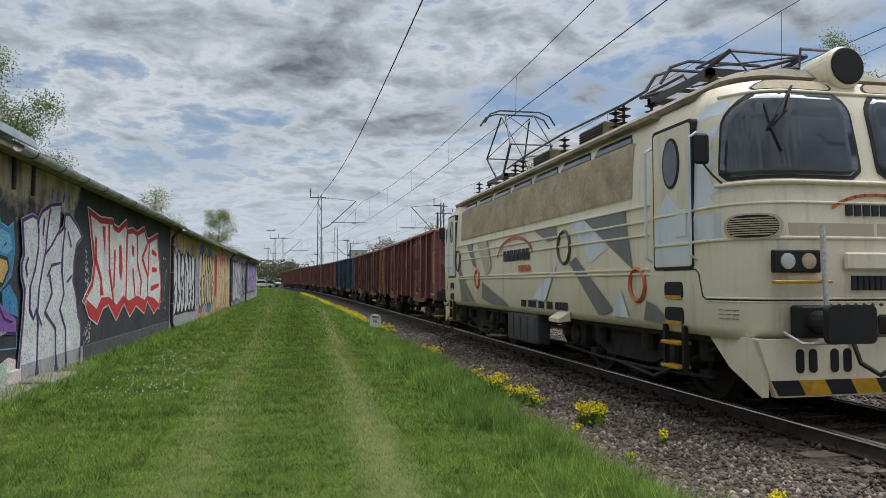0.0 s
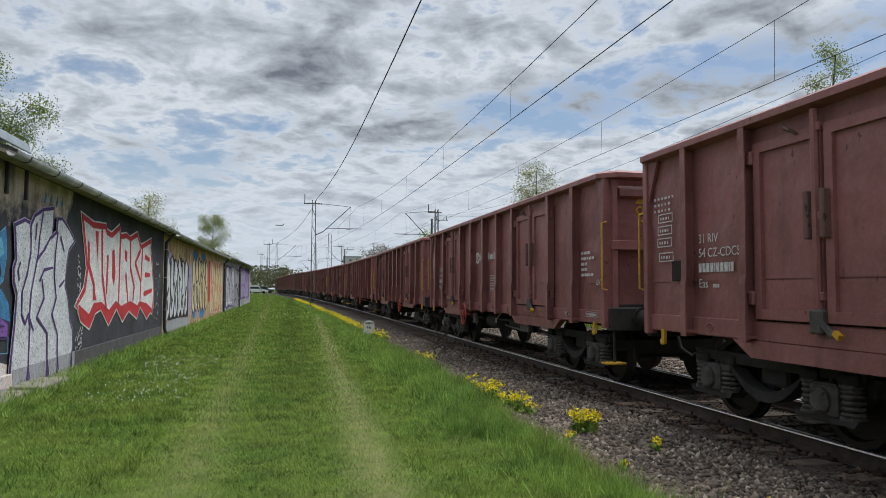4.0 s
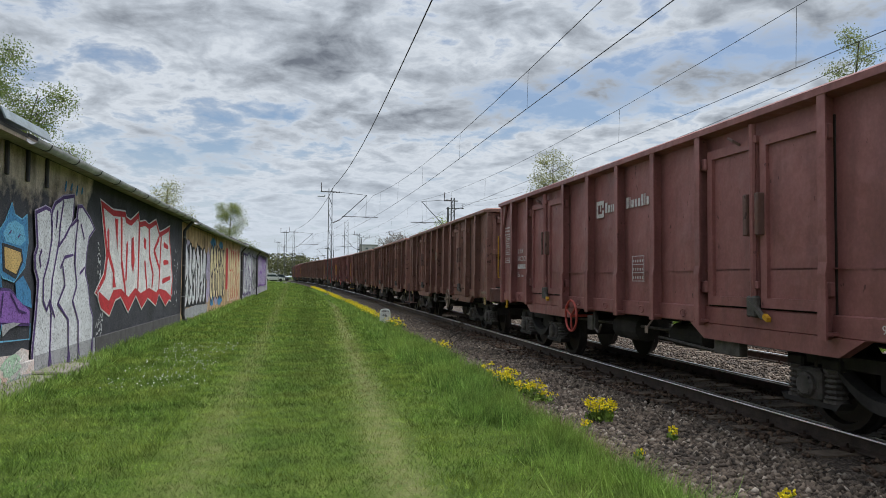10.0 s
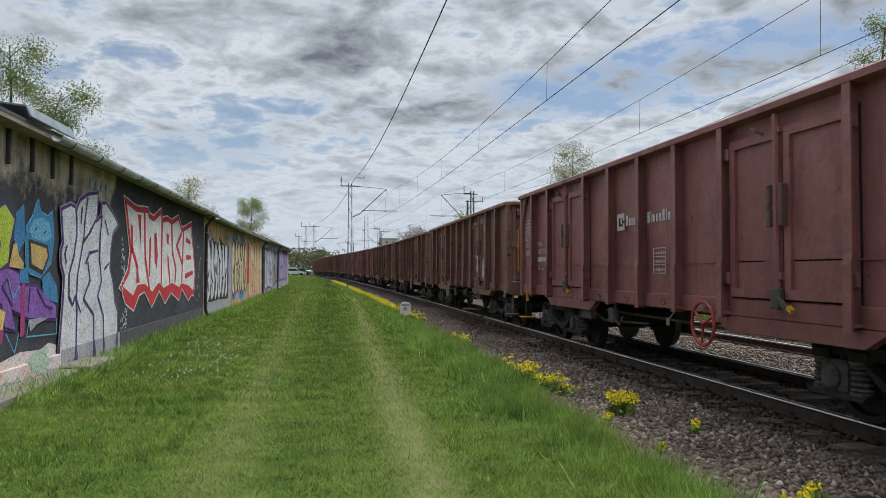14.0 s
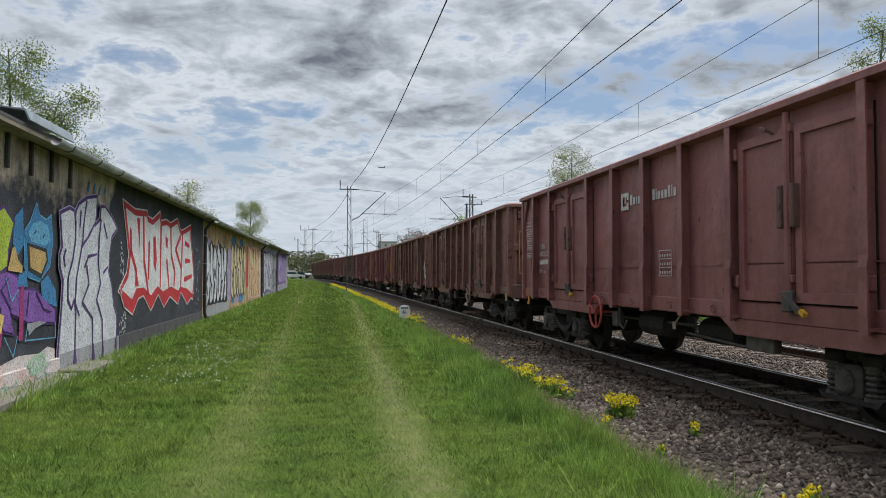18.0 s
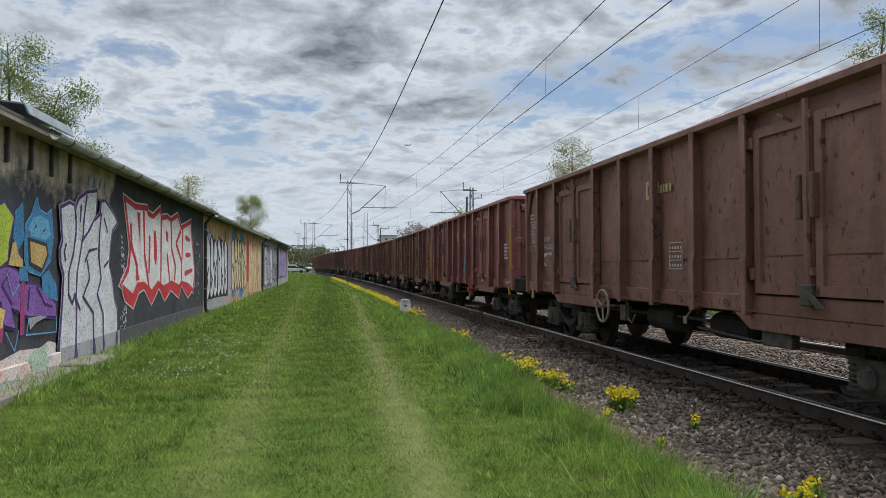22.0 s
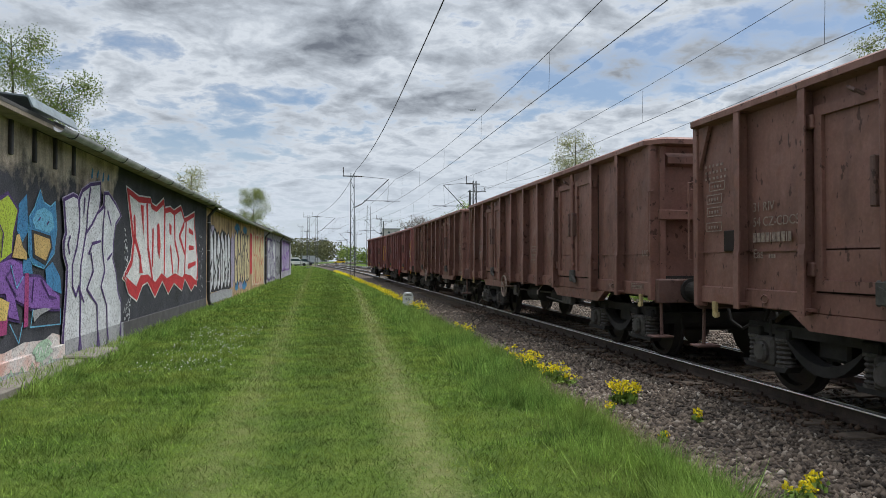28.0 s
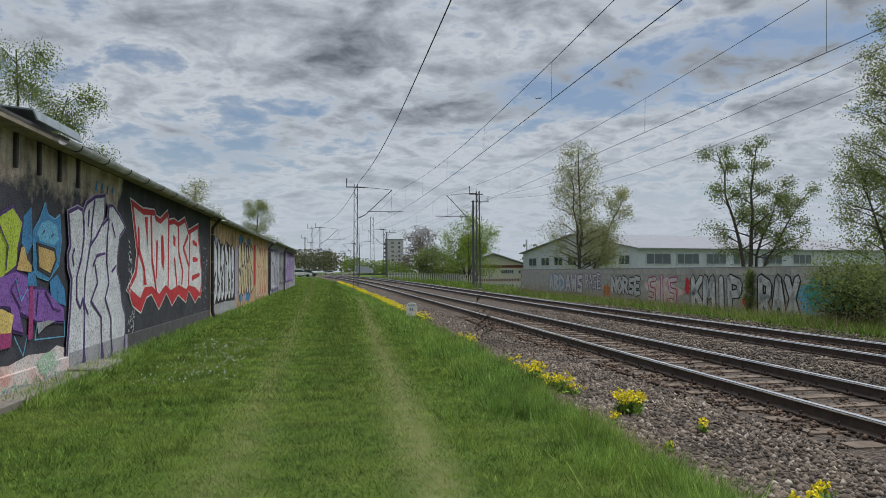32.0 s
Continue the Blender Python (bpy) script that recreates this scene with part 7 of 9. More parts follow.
tree("hedge_shrub", 15.2, 19.3, 1.9, 1.3, M_DARKLEAF, M_BARK, 9000, 0.035, 18, "low olive shrub before the block wall", ((0, 0, 1), (0.8, 0.4, 0.9), (-0.7, 0.2, 0.9), (0.2, -0.8, 0.8)), 0.0, 0.05, 9, 0.05, "shrub", spread=0.5)
tree("hedge_shrub", 15.4, 16.6, 2.2, 1.5, M_DARKLEAF, M_BARK, 9000, 0.035, 19, "low olive shrub before the block wall", ((0, 0, 1), (0.8, 0.4, 0.9), (-0.7, 0.2, 0.9)), 0.0, 0.05, 10, 0.05, "shrub", spread=0.5)
tree("climbing_ivy", 16.12, 25.9, 1.75, 0.35, M_DARKLEAF, M_BARK, 2600, 0.03, 20, "dark ivy growing up the block wall", ((0, 0, 1), (0, 0.2, 0.9)), 0.0, 0.05, 10, 0.03, "climbing plant", spread=0.7)
tree("bare_shrub", 3.45, 16.6, 1.35, 0.42, M_BROWNTWIG, M_TWIG, 90, 0.010, 21, "small leafless shrub of thin dark twigs on the ballast", ((0.05, 0, 1), (0.2, 0.1, 0.6)), 0.05, 0.2, 4, 0.012, "shrub", spread=0.15)


def woods(name, n, x0, x1, y0, y1, h0, h1, size, leaf, label, per=150):
    """A far band of trees: crowns of loose leaf on hidden stems."""
    x, y = rng.uniform(x0, x1, n), rng.uniform(y0, y1, n)
    hh = rng.uniform(h0, h1, n)
    c = []
    for i in range(n):
        m = per
        p = np.clip(rng.normal(0, 1, (m, 3)), -1.5, 1.5) * (hh[i] * 0.22, hh[i] * 0.22, hh[i] * 0.24) + (x[i], y[i], ground_z(x[i], y[i]) + hh[i] * 0.55)
        p[:, 2] = np.clip(p[:, 2], ground_z(x[i], y[i]), None)
        c.append(p)
    return tagged(place(name, faces_mesh(name, petals(np.concatenate(c), (0.1, 0.1, 0.1), size, 1), leaf)), label, "woods", kind="stuff")


woods("far_woods", 46, -32, 6, 330, 390, 9, 13, 0.5, M_WOOD, "far brown-green belt of trees")
woods("far_woods", 30, 8, 42, 320, 380, 6, 9, 0.45, M_BIRCHLEAF, "far pale green trees")
woods("far_woods", 150, -420, -20, 260, 420, 8, 14, 0.7, M_WOOD, "far brown-green belt of trees", 90)
woods("far_woods", 110, 60, 420, 180, 420, 8, 14, 0.7, M_WOOD, "far brown-green belt of trees", 90)
woods("far_woods", 110, -300, 300, -420, -300, 8, 14, 0.8, M_WOOD, "far brown-green belt of trees", 60)
woods("far_woods", 16, 17, 30, 104, 118, 2.0, 4.0, 0.2, M_DARKLEAF, "overgrown bank beside the line", 260)

# ---- road traffic and the aeroplane far off ----
M_ASPHALT = plain("asphalt", (0.055, 0.055, 0.056), 0.9, 0, 0.2, 2)
bm = bmesh.new()
for i in range(20):
    box(bm, -150 + i * 15, -135 + i * 15, 297, 309, 0.2, 0.60)
bmesh.ops.remove_doubles(bm, verts=bm.verts, dist=0.001)
single("road", bm, M_ASPHALT, "grey asphalt road that crosses the line", "road", kind="structure")
M_TYRE = plain("black_tyre", (0.02, 0.02, 0.02), 0.8)


def vehicle(x, y, z, turn, length, height, paint_, label, name="car", boxy=False):
    v = thing(name, pose(x, y, z, 0, 0, turn), label, name, "vehicles on the road")
    h, L = height, length / 2
    bm = bmesh.new()
    if boxy:
        prism(bm, [(-L, 0.5), (L - 1.9, 0.5), (L - 1.9, h), (-L, h)], 1, -1.1, 1.1)
        part("cargo_box", bm, paint_, v)
        bm = bmesh.new()
        prism(bm, [(L - 1.85, 0.4), (L, 0.4), (L, 1.3), (L - 0.5, h * 0.75), (L - 1.85, h * 0.75)], 1, -1.0, 1.0)
        part("cab", bm, M_WINFRAME, v)
    else:
        prism(bm, [(-L, 0.35), (L, 0.35), (L, 0.75), (L * 0.55, 0.92), (-L * 0.95, 0.98), (-L, 0.8)], 1, -0.86, 0.86)
        bmesh.ops.bevel(bm, geom=bm.edges[:], offset=0.05, segments=1, affect="EDGES")
        part("body", bm, paint_, v)
        bm = bmesh.new()
        prism(bm, [(-L * 0.9, 0.95), (L * 0.5, 0.92), (L * 0.15, h), (-L * 0.7, h)], 1, -0.76, 0.76)
        cab = part("cabin", bm, paint_, v)
        for s in (-1, 1):
            bm = bmesh.new()
            prism(bm, [(-L * 0.8, 1.0), (L * 0.38, 1.0), (L * 0.12, h - 0.08), (-L * 0.66, h - 0.08)], 1, min(s * 0.765, s * 0.775), max(s * 0.765, s * 0.775))
            part("side_window", bm, M_GLASS, cab)
    for a in (-0.62, 0.62):
        for s in (-1, 1):
            bm = bmesh.new()
            lathe(bm, (L * a, s * 0.82, 0.32), (0, s, 0), [(-0.1, 0.32), (0.08, 0.32), (0.09, 0.2)], 12)
            part("wheel", bm, M_TYRE, v)
    return v


TAXI = vehicle(20, 300, 0.6, 180, 4.6, 1.5, plain("taxi_yellow", (0.70, 0.46, 0.01), 0.4), "yellow car driving on the far road")
TRUCK = vehicle(-30, 305, 0.6, 0, 7.4, 3.2, plain("lorry_grey", (0.45, 0.47, 0.50), 0.6), "pale grey box lorry driving on the far road", "lorry", True)
WHITECAR = vehicle(60, 300, 0.6, 180, 4.4, 1.55, plain("car_white", (0.75, 0.75, 0.75), 0.35), "white car driving on the far road")
for x, y, L_, h_, c, b, nm in ((-5.2, 150, 4.4, 1.5, (0.72, 0.72, 0.72), False, "car"), (-7.4, 158, 5.4, 2.4, (0.66, 0.67, 0.68), True, "van"), (-4.2, 172, 4.2, 1.5, (0.12, 0.13, 0.15), False, "car")):
    vehicle(x, y, ground_z(x, y), 8, L_, h_, plain("parked_" + nm, c, 0.4), ("white" if c[0] > 0.3 else "dark grey") + " " + nm + " parked beyond the sheds", nm, b)


def build_plane():
    p = thing("aeroplane", pose(0, 3000, 400), "small distant jet aeroplane under the clouds", "aeroplane")
    m = plain("aeroplane_grey", (0.16, 0.17, 0.19), 0.5)
    bm = bmesh.new()
    lathe(bm, (-14, 0, 0), (1, 0, 0), [(0, 0.3), (4, 1.5), (22, 1.7), (26, 1.2), (28, 0.2)], 12)
    part("fuselage", bm, m, p)
    for s in (-1, 1):
        bm = bmesh.new()
        prism(bm, [(2, s * 1.5), (6, s * 1.5), (-1, s * 14), (-3, s * 14)], 2, -0.5, -0.1)
        part("wing", bm, m, p)
        bm = bmesh.new()
        prism(bm, [(-13, s * 0.5), (-10, s * 0.5), (-13, s * 5), (-14.5, s * 5)], 2, 0.6, 0.8)
        part("tailplane", bm, m, p)
    bm = bmesh.new()
    prism(bm, [(-14, 0.5), (-10, 1.0), (-13, 6.0), (-15, 6.0)], 1, -0.15, 0.15)
    part("fin", bm, m, p)
    return p


PLANE = build_plane()

# ---- the locomotive ----
def loco_paint():
    k = Mat("cream_loco_paint", 0.48)
    base = k.ramp(k.noise(1.2, 5), [(0.3, (0.84, 0.73, 0.53)), (0.7, (0.88, 0.80, 0.63))])
    grime = k.ramp(k.noise(4.5, 6, 0.65, (1, 1, 0.10)), [(0.52, 0.0), (0.75, 0.55)])
    c = k.mix(grime, base, (0.36, 0.30, 0.21))
    k.colour(k.mix(1.0, c, k.ramp(k.noise(30, 3), [(0.3, 0.95), (0.6, 1.0)]), "MULTIPLY"))
    k.bump(k.noise(3, 3), 0.15, 0.02)
    return k.m


M_LOCO = loco_paint()
def sheen(name, c, rough=0.42):
    """Plain body paint with faint grime."""
    k = Mat(name, rough)
    run = k.ramp(k.noise(3.5, 6, 0.6, (1, 1, 0.12)), [(0.5, 1.0), (0.75, 0.72)])
    k.colour(k.mix(1.0, k.mix(1.0, c, run, "MULTIPLY"), k.ramp(k.noise(1.2, 4), [(0.3, 0.92), (0.7, 1.0)]), "MULTIPLY"))
    return k.m


M_LOCOGREY = sheen("grey_loco_stripe", (0.215, 0.215, 0.20))
M_LOCOWHITE = sheen("white_loco_stripe", (0.80, 0.83, 0.88))
M_LOCOTAN = sheen("tan_loco_stripe", (0.60, 0.50, 0.36))
M_RING = sheen("dark_grey_ring", (0.085, 0.08, 0.075))
M_GRILLE = plain("dusty_grille", (0.58, 0.47, 0.32), 0.7, 0.1, 0.25, 2)
M_ROOF = plain("sooty_cream_roof", (0.27, 0.225, 0.16), 0.75, 0, 0.45, 2)
M_SLOT = plain("black_opening", (0.012, 0.012, 0.013), 0.7)
M_LENS = plain("lamp_lens", (0.60, 0.62, 0.62), 0.15, 0, 0.05)
M_RUBBER = plain("black_gasket", (0.02, 0.02, 0.021), 0.7)
kw = Mat("windscreen_glass", 0.05, 0, 0.8)
kw.colour(kw.ramp(kw.noise(1.2, 3), [(0.3, (0.020, 0.024, 0.034)), (0.7, (0.06, 0.07, 0.088))]))
M_SCREEN = kw.m
M_PANTO = plain("pantograph_steel", (0.10, 0.10, 0.11), 0.5, 0.5, 0.25, 6)


def ring(hw, hl, r, z, n=6):
    """A rounded rectangle at height z."""
    pts = []
    for cx_, cy_, a0 in ((hw - r, hl - r, 0), (-hw + r, hl - r, 90), (-hw + r, -hl + r, 180), (hw - r, -hl + r, 270)):
        for i in range(n + 1):
            a = radians(a0 + 90 * i / n)
            pts.append((cx_ + r * math.cos(a), cy_ + r * math.sin(a), z))
    return pts


def stack(bm, rings, cap=True):
    rows = [[bm.verts.new(p) for p in r_] for r_ in rings]
    n = len(rows[0])
    for p, q in zip(rows, rows[1:]):
        for i in range(n):
            bm.faces.new((p[i], p[(i + 1) % n], q[(i + 1) % n], q[i]))
    if cap:
        bm.faces.new(rows[0][::-1]), bm.faces.new(rows[-1])


def rounded(w, h, r, n=5):
    return [(x, z) for x, z, _ in ring(w / 2, h / 2, r, 0, n)]


def pantograph(parent, y, up):
    p = part("pantograph", (lambda b: (box(b, -0.62, 0.62, y - 0.85, y - 0.75, 4.18, 4.26), box(b, -0.62, 0.62, y + 0.75, y + 0.85, 4.18, 4.26), box(b, -0.62, -0.54, y - 0.85, y + 0.85, 4.18, 4.26), box(b, 0.54, 0.62, y - 0.85, y + 0.85, 4.18, 4.26), b)[-1])(bmesh.new()), M_PANTO, parent, "grey steel pantograph, " + ("raised" if up else "folded down"))
    knee_y, knee_z, head_z = (1.12, 4.95, 5.93) if up else (1.2, 4.38, 4.46)
    for s in (-1, 1):
        bm = bmesh.new()
        for x in (-0.5, 0.5):
            tube(bm, [(x, y + s * 0.30, 4.28), (x * 1.1, y + s * knee_y, knee_z)], 0.032, 6)
        tube(bm, [(-0.55, y + s * knee_y, knee_z), (0.55, y + s * knee_y, knee_z)], 0.02, 5)
        tube(bm, [(-0.5, y + s * 0.30, 4.28), (0.5, y + s * 0.30, 4.28)], 0.04, 6)
        part("lower_arm", bm, M_PANTO, p)
        bm = bmesh.new()
        for x in (-0.5, 0.5):
            tube(bm, [(x * 1.1, y + s * knee_y, knee_z), (x * 0.8, y + s * 0.18, head_z)], 0.022, 6)
        tube(bm, [(-0.55, y + s * knee_y, knee_z), (0.4, y + s * 0.18, head_z)], 0.012, 4)
        tube(bm, [(0.55, y + s * knee_y, knee_z), (-0.4, y + s * 0.18, head_z)], 0.012, 4)
        part("upper_arm", bm, M_PANTO, p)
        bm = bmesh.new()
        tube(bm, [(-0.98, y + s * 0.22, head_z - 0.26), (-0.82, y + s * 0.22, head_z - 0.02), (-0.55, y + s * 0.22, head_z + 0.08), (0.55, y + s * 0.22, head_z + 0.08), (0.82, y + s * 0.22, head_z - 0.02), (0.98, y + s * 0.22, head_z - 0.26)], 0.024, 6)
        part("contact_bow", bm, M_PANTO, p)
        for x in (-0.58, 0.58):
            bm = bmesh.new()
            insulator(bm, (x, y + s * 0.8, 3.92), (x, y + s * 0.8, 4.2), 0.11, 3)
            part("insulator", bm, M_PORCELAIN, p, "brown ribbed insulator")


def loco_bogie():
    bm = bmesh.new()
    for s in (-1, 1):
        a, b = s * 0.98, s * 1.12
        prism(bm, [(-2.3, 0.78), (-2.3, 0.60), (-1.2, 0.52), (-0.7, 0.36), (0.7, 0.36), (1.2, 0.52), (2.3, 0.60), (2.3, 0.78), (0, 0.86)], 0, min(a, b), max(a, b))
        for y in (-1.6, 1.6):
            box(bm, min(s * 0.98, s * 1.26), max(s * 0.98, s * 1.26), y - 0.24, y + 0.24, 0.40, 0.82, 0.04)
            lathe(bm, (s * 1.26, y, 0.60), (s, 0, 0), [(0, 0.17), (0.06, 0.16), (0.09, 0.10)], 12)
            for d in (-0.48, 0.48):
                box(bm, min(s * 1.0, s * 1.2), max(s * 1.0, s * 1.2), y + d - 0.1, y + d + 0.1, 0.30, 0.42, 0.02)
                rod(bm, (s * 1.1, y + d, 0.3), (s * 1.1, y + d, 0.9), 0.03, 0.03, 6)
        for y in (-0.75, 0.75, 2.2, -2.2):
            lathe(bm, (s * 1.18, y, 0.55), (0, 0, 1), [(0, 0.11), (0.30, 0.11), (0.32, 0.05)], 10)
        tube(bm, [(s * 1.2, -2.3, 0.36), (s * 1.2, -0.8, 0.30), (s * 1.2, 0.8, 0.30), (s * 1.2, 2.3, 0.36)], 0.026, 5)
        tube(bm, [(s * 1.22, -2.4, 0.7), (s * 1.24, -1.0, 0.22), (s * 1.2, 0.2, 0.30)], 0.03, 5)
    box(bm, -1.0, 1.0, -0.3, 0.3, 0.5, 0.85)
    return mesh_of("bogie", bm, M_BLACK)


HULL = [(0.86, 1.42, 7.42, 0.45), (0.98, 1.47, 7.52, 0.55), (1.5, 1.48, 7.56, 0.62), (2.28, 1.48, 7.56, 0.62), (2.42, 1.47, 7.53, 0.62), (2.95, 1.45, 7.42, 0.62), (3.25, 1.42, 7.35, 0.62), (3.45, 1.37, 7.28, 0.62), (3.66, 1.27, 7.14, 0.62)]


def hull(z):
    """Half width, half length and corner radius of the body at height z."""
    for a, b in zip(HULL, HULL[1:]):
        if z <= b[0] or b is HULL[-1]:
            t = (z - a[0]) / (b[0] - a[0])
            return [a[i] + (b[i] - a[i]) * t for i in (1, 2, 3)]


def skin(s, z, d):
    """A point d outside the cab's skin, s metres round from the middle of the front."""
    hw, hl, r = hull(z)
    a, fl = abs(s), hw - r
    if a <= fl:
        x, y, nx_, ny_ = a, -hl, 0.0, -1.0
    elif a <= fl + r * math.pi / 2:
        th = (a - fl) / r
        x, y, nx_, ny_ = fl + r * math.sin(th), -hl + r - r * math.cos(th), math.sin(th), -math.cos(th)
    else:
        x, y, nx_, ny_ = hw, -hl + r + a - fl - r * math.pi / 2, 1.0, 0.0
    g = 1 if s > 0 else -1
    return ((x + nx_ * d) * g, y + ny_ * d, z)


def sheet(rows, d0, d1, cols=12):
    """A curved plate on the cab's skin: rows of (height, from, to), between d0 and d1 outside it."""
    bm = bmesh.new()
    front = [[bm.verts.new(skin(a + (b - a) * i / cols, z, d1)) for i in range(cols + 1)] for z, a, b in rows]
    for p, q in zip(front, front[1:]):
        for i in range(cols):
            bm.faces.new((p[i], p[i + 1], q[i + 1], q[i]))
    loop = front[0] + [r_[-1] for r_ in front[1:]] + front[-1][-2::-1] + [r_[0] for r_ in front[-2:0:-1]]
    zz = [rows[0]] * (cols + 1) + rows[1:] + [rows[-1]] * cols + rows[-2:0:-1]
    ab = [rows[0][1] + (rows[0][2] - rows[0][1]) * i / cols for i in range(cols + 1)] + [r_[2] for r_ in rows[1:]] + [rows[-1][1] + (rows[-1][2] - rows[-1][1]) * i / cols for i in range(cols - 1, -1, -1)] + [r_[1] for r_ in rows[-2:0:-1]]
    back = [bm.verts.new(skin(s_, z_[0], d0)) for s_, z_ in zip(ab, zz)]
    n = len(loop)
    for i in range(n):
        bm.faces.new((loop[i], loop[(i + 1) % n], back[(i + 1) % n], back[i]))
    return bm


def hoop(z, s0, s1, r, d=0.0, n=28, dz=0.0):
    """A moulding that follows the skin at height z."""
    bm = bmesh.new()
    tube(bm, [skin(s0 + (s1 - s0) * i / n, z + dz * i / n, d) for i in range(n + 1)], r, 6)
    return bm


def screen_rows(grow, sg):
    rows = []
    for i in range(13):
        t = i / 12
        z = 2.56 - grow + (0.91 + 2 * grow) * t
        inner = 0.13 + 0.14 * max(0, (t - 0.75) / 0.25) ** 2 + 0.12 * max(0, (0.12 - t) / 0.12) ** 2 - grow
        outer = 1.66 - 0.20 * t - 0.34 * max(0, (t - 0.62) / 0.38) ** 2 - 0.12 * max(0, (0.12 - t) / 0.12) ** 2 + grow
        rows.append((z, sg * inner, sg * outer))
    return rows


def build_loco():
    """A four-axle electric locomotive; origin on the rails under its middle, front towards -y."""
    L = thing("locomotive", Matrix.Identity(4), "cream electric locomotive with grey stripes, raised rear pantograph, hauling wagons", "locomotive")
    bm = bmesh.new()
    stack(bm, [ring(w_, l_, r_, z_, 10) for z_, w_, l_, r_ in HULL])
    part("body", bm, M_LOCO, L, "cream fibreglass body", True)
    bm = bmesh.new()
    stack(bm, [ring(1.33, 6.5, 0.3, 3.60), ring(1.35, 6.52, 0.3, 3.665), ring(1.22, 7.02, 0.5, 3.74), ring(0.98, 6.85, 0.5, 3.88), ring(0.55, 6.4, 0.4, 3.95)])
    part("roof", bm, M_ROOF, L, "sooty cream roof with cornice")
    for s in (-1, 1):
        bm = bmesh.new()
        prism(bm, [(s * 1.33, 3.55), (s * 1.44, 3.57), (s * 1.44, 3.62), (s * 1.24, 3.71), (s * 1.2, 3.68)], 1, -5.5, 5.5)
        part("cornice", bm, M_ROOF, L, "sooty roof cornice")
    for e in (-1, 1):
        R_ = YUP if e < 0 else YBACK
        front = part("cab_front", (lambda b: (prism(b, [(-7.58, 0.95), (-7.58, 1.2), (-7.5, 1.2), (-7.5, 0.95)], 0, -0.85, 0.85), b)[1])(bmesh.new()), M_LOCO, L, "", False, R_)
        for s in (-1, 1):
            part("window_gasket", sheet(screen_rows(0.035, s), 0.0, 0.016), M_RUBBER, front)
            part("windscreen", sheet(screen_rows(0.0, s), 0.006, 0.024), M_SCREEN, front, "large curved windscreen reflecting the sky", True)
            bm = bmesh.new()
            tube(bm, [skin(s * 0.72, 3.56, 0.05), skin(s * 1.0, 3.20, 0.09), skin(s * 1.1, 3.06, 0.05)], 0.014, 5)
            tube(bm, [skin(s * 0.72, 3.56, 0.04), skin(s * 0.9, 3.25, 0.08), skin(s * 1.08, 3.06, 0.05)], 0.012, 5)
            tube(bm, [skin(s * 1.07, 3.34, 0.045), skin(s * 1.06, 3.06, 0.05), skin(s * 1.0, 2.82, 0.045)], 0.016, 4)
            part("wiper", bm, M_RUBBER, front, "black wiper")
            part("upper_slot", sheet([(3.545, s * 0.26, s * 1.08), (3.57, s * 0.22, s * 1.10), (3.62, s * 0.24, s * 1.02), (3.655, s * 0.30, s * 0.92)], -0.01, 0.012), M_GRILLE, front, "small dark upper vent window")
            part("slot_frame", sheet([(3.53, s * 0.24, s * 1.11), (3.57, s * 0.19, s * 1.13), (3.62, s * 0.21, s * 1.05), (3.66, s * 0.27, s * 0.95)], -0.02, 0.006), M_RUBBER, front)
            # pale paint round the cab's corner, broken by the cream
            part("corner_paint", sheet([(2.27, s * 1.2, s * 2.36), (2.42, s * 1.5, s * 2.36), (2.75, s * 1.72, s * 2.36), (3.1, s * 1.62, s * 2.3), (3.3, s * 1.5, s * 2.0), (3.45, s * 1.36, s * 1.75)], -0.01, 0.003), M_LOCOWHITE, front, "pale blue-white paint on the corner")
            part("corner_paint", sheet([(1.92, s * 1.7, s * 2.36), (2.1, s * 1.72, s * 2.36), (2.2, s * 1.7, s * 2.36)], -0.01, 0.003), M_LOCOWHITE, front)
            part("grey_band", sheet([(1.93, s * 0.02, s * 1.0), (2.06, s * 0.02, s * 1.02)], -0.01, 0.003), M_LOCOTAN, front)
            bm = bmesh.new()
            tube(bm, [skin(s * 1.62, 2.50, 0.03), skin(s * 1.70, 2.62, 0.08), skin(s * 1.78, 2.80, 0.13)], 0.012, 5)
            part("mirror_arm", bm, M_RUBBER, front)
            bm = bmesh.new()
            c_ = Vector(skin(s * 1.72, 2.91, 0.15))
            box(bm, c_.x - 0.09, c_.x + 0.09, c_.y - 0.03, c_.y + 0.03, c_.z - 0.17, c_.z + 0.17, 0.028)
            part("mirror", bm, M_RUBBER, front, "black wing mirror")
            # lamps
            bm = bmesh.new()
            box(bm, s * 0.98 - 0.27, s * 0.98 + 0.27, -7.63, -7.56, 1.55, 1.78, 0.015)
            lamp = part("lamp_panel", bm, M_SLOT, front, "black lamp panel")
            for q, mt in ((0.12, M_LENS), (-0.12, M_GRILLE)):
                bm = bmesh.new()
                lathe(bm, (s * (0.98 + q), -7.62, 1.665), (0, -1, 0), [(0, 0.085), (0.025, 0.08), (0.03, 0.04)], 12)
                part("lamp", bm, mt, lamp, "round lamp")
            oval = lambda k_: [(2.03 + 0.135 * k_ * math.sin(q), s * (1.36 - 0.29 * k_ * max(0.25, math.cos(q) ** 0.5)), s * (1.36 + 0.29 * k_ * max(0.25, math.cos(q) ** 0.5))) for q in [radians(-89 + 178 * i / 10) for i in range(11)]]
            v_ = part("vent", sheet(oval(1.0), 0.0, 0.03), M_LOCOTAN, front, "oval louvred vent")
            part("vent_opening", sheet(oval(0.86), 0.02, 0.034), M_SLOT, v_)
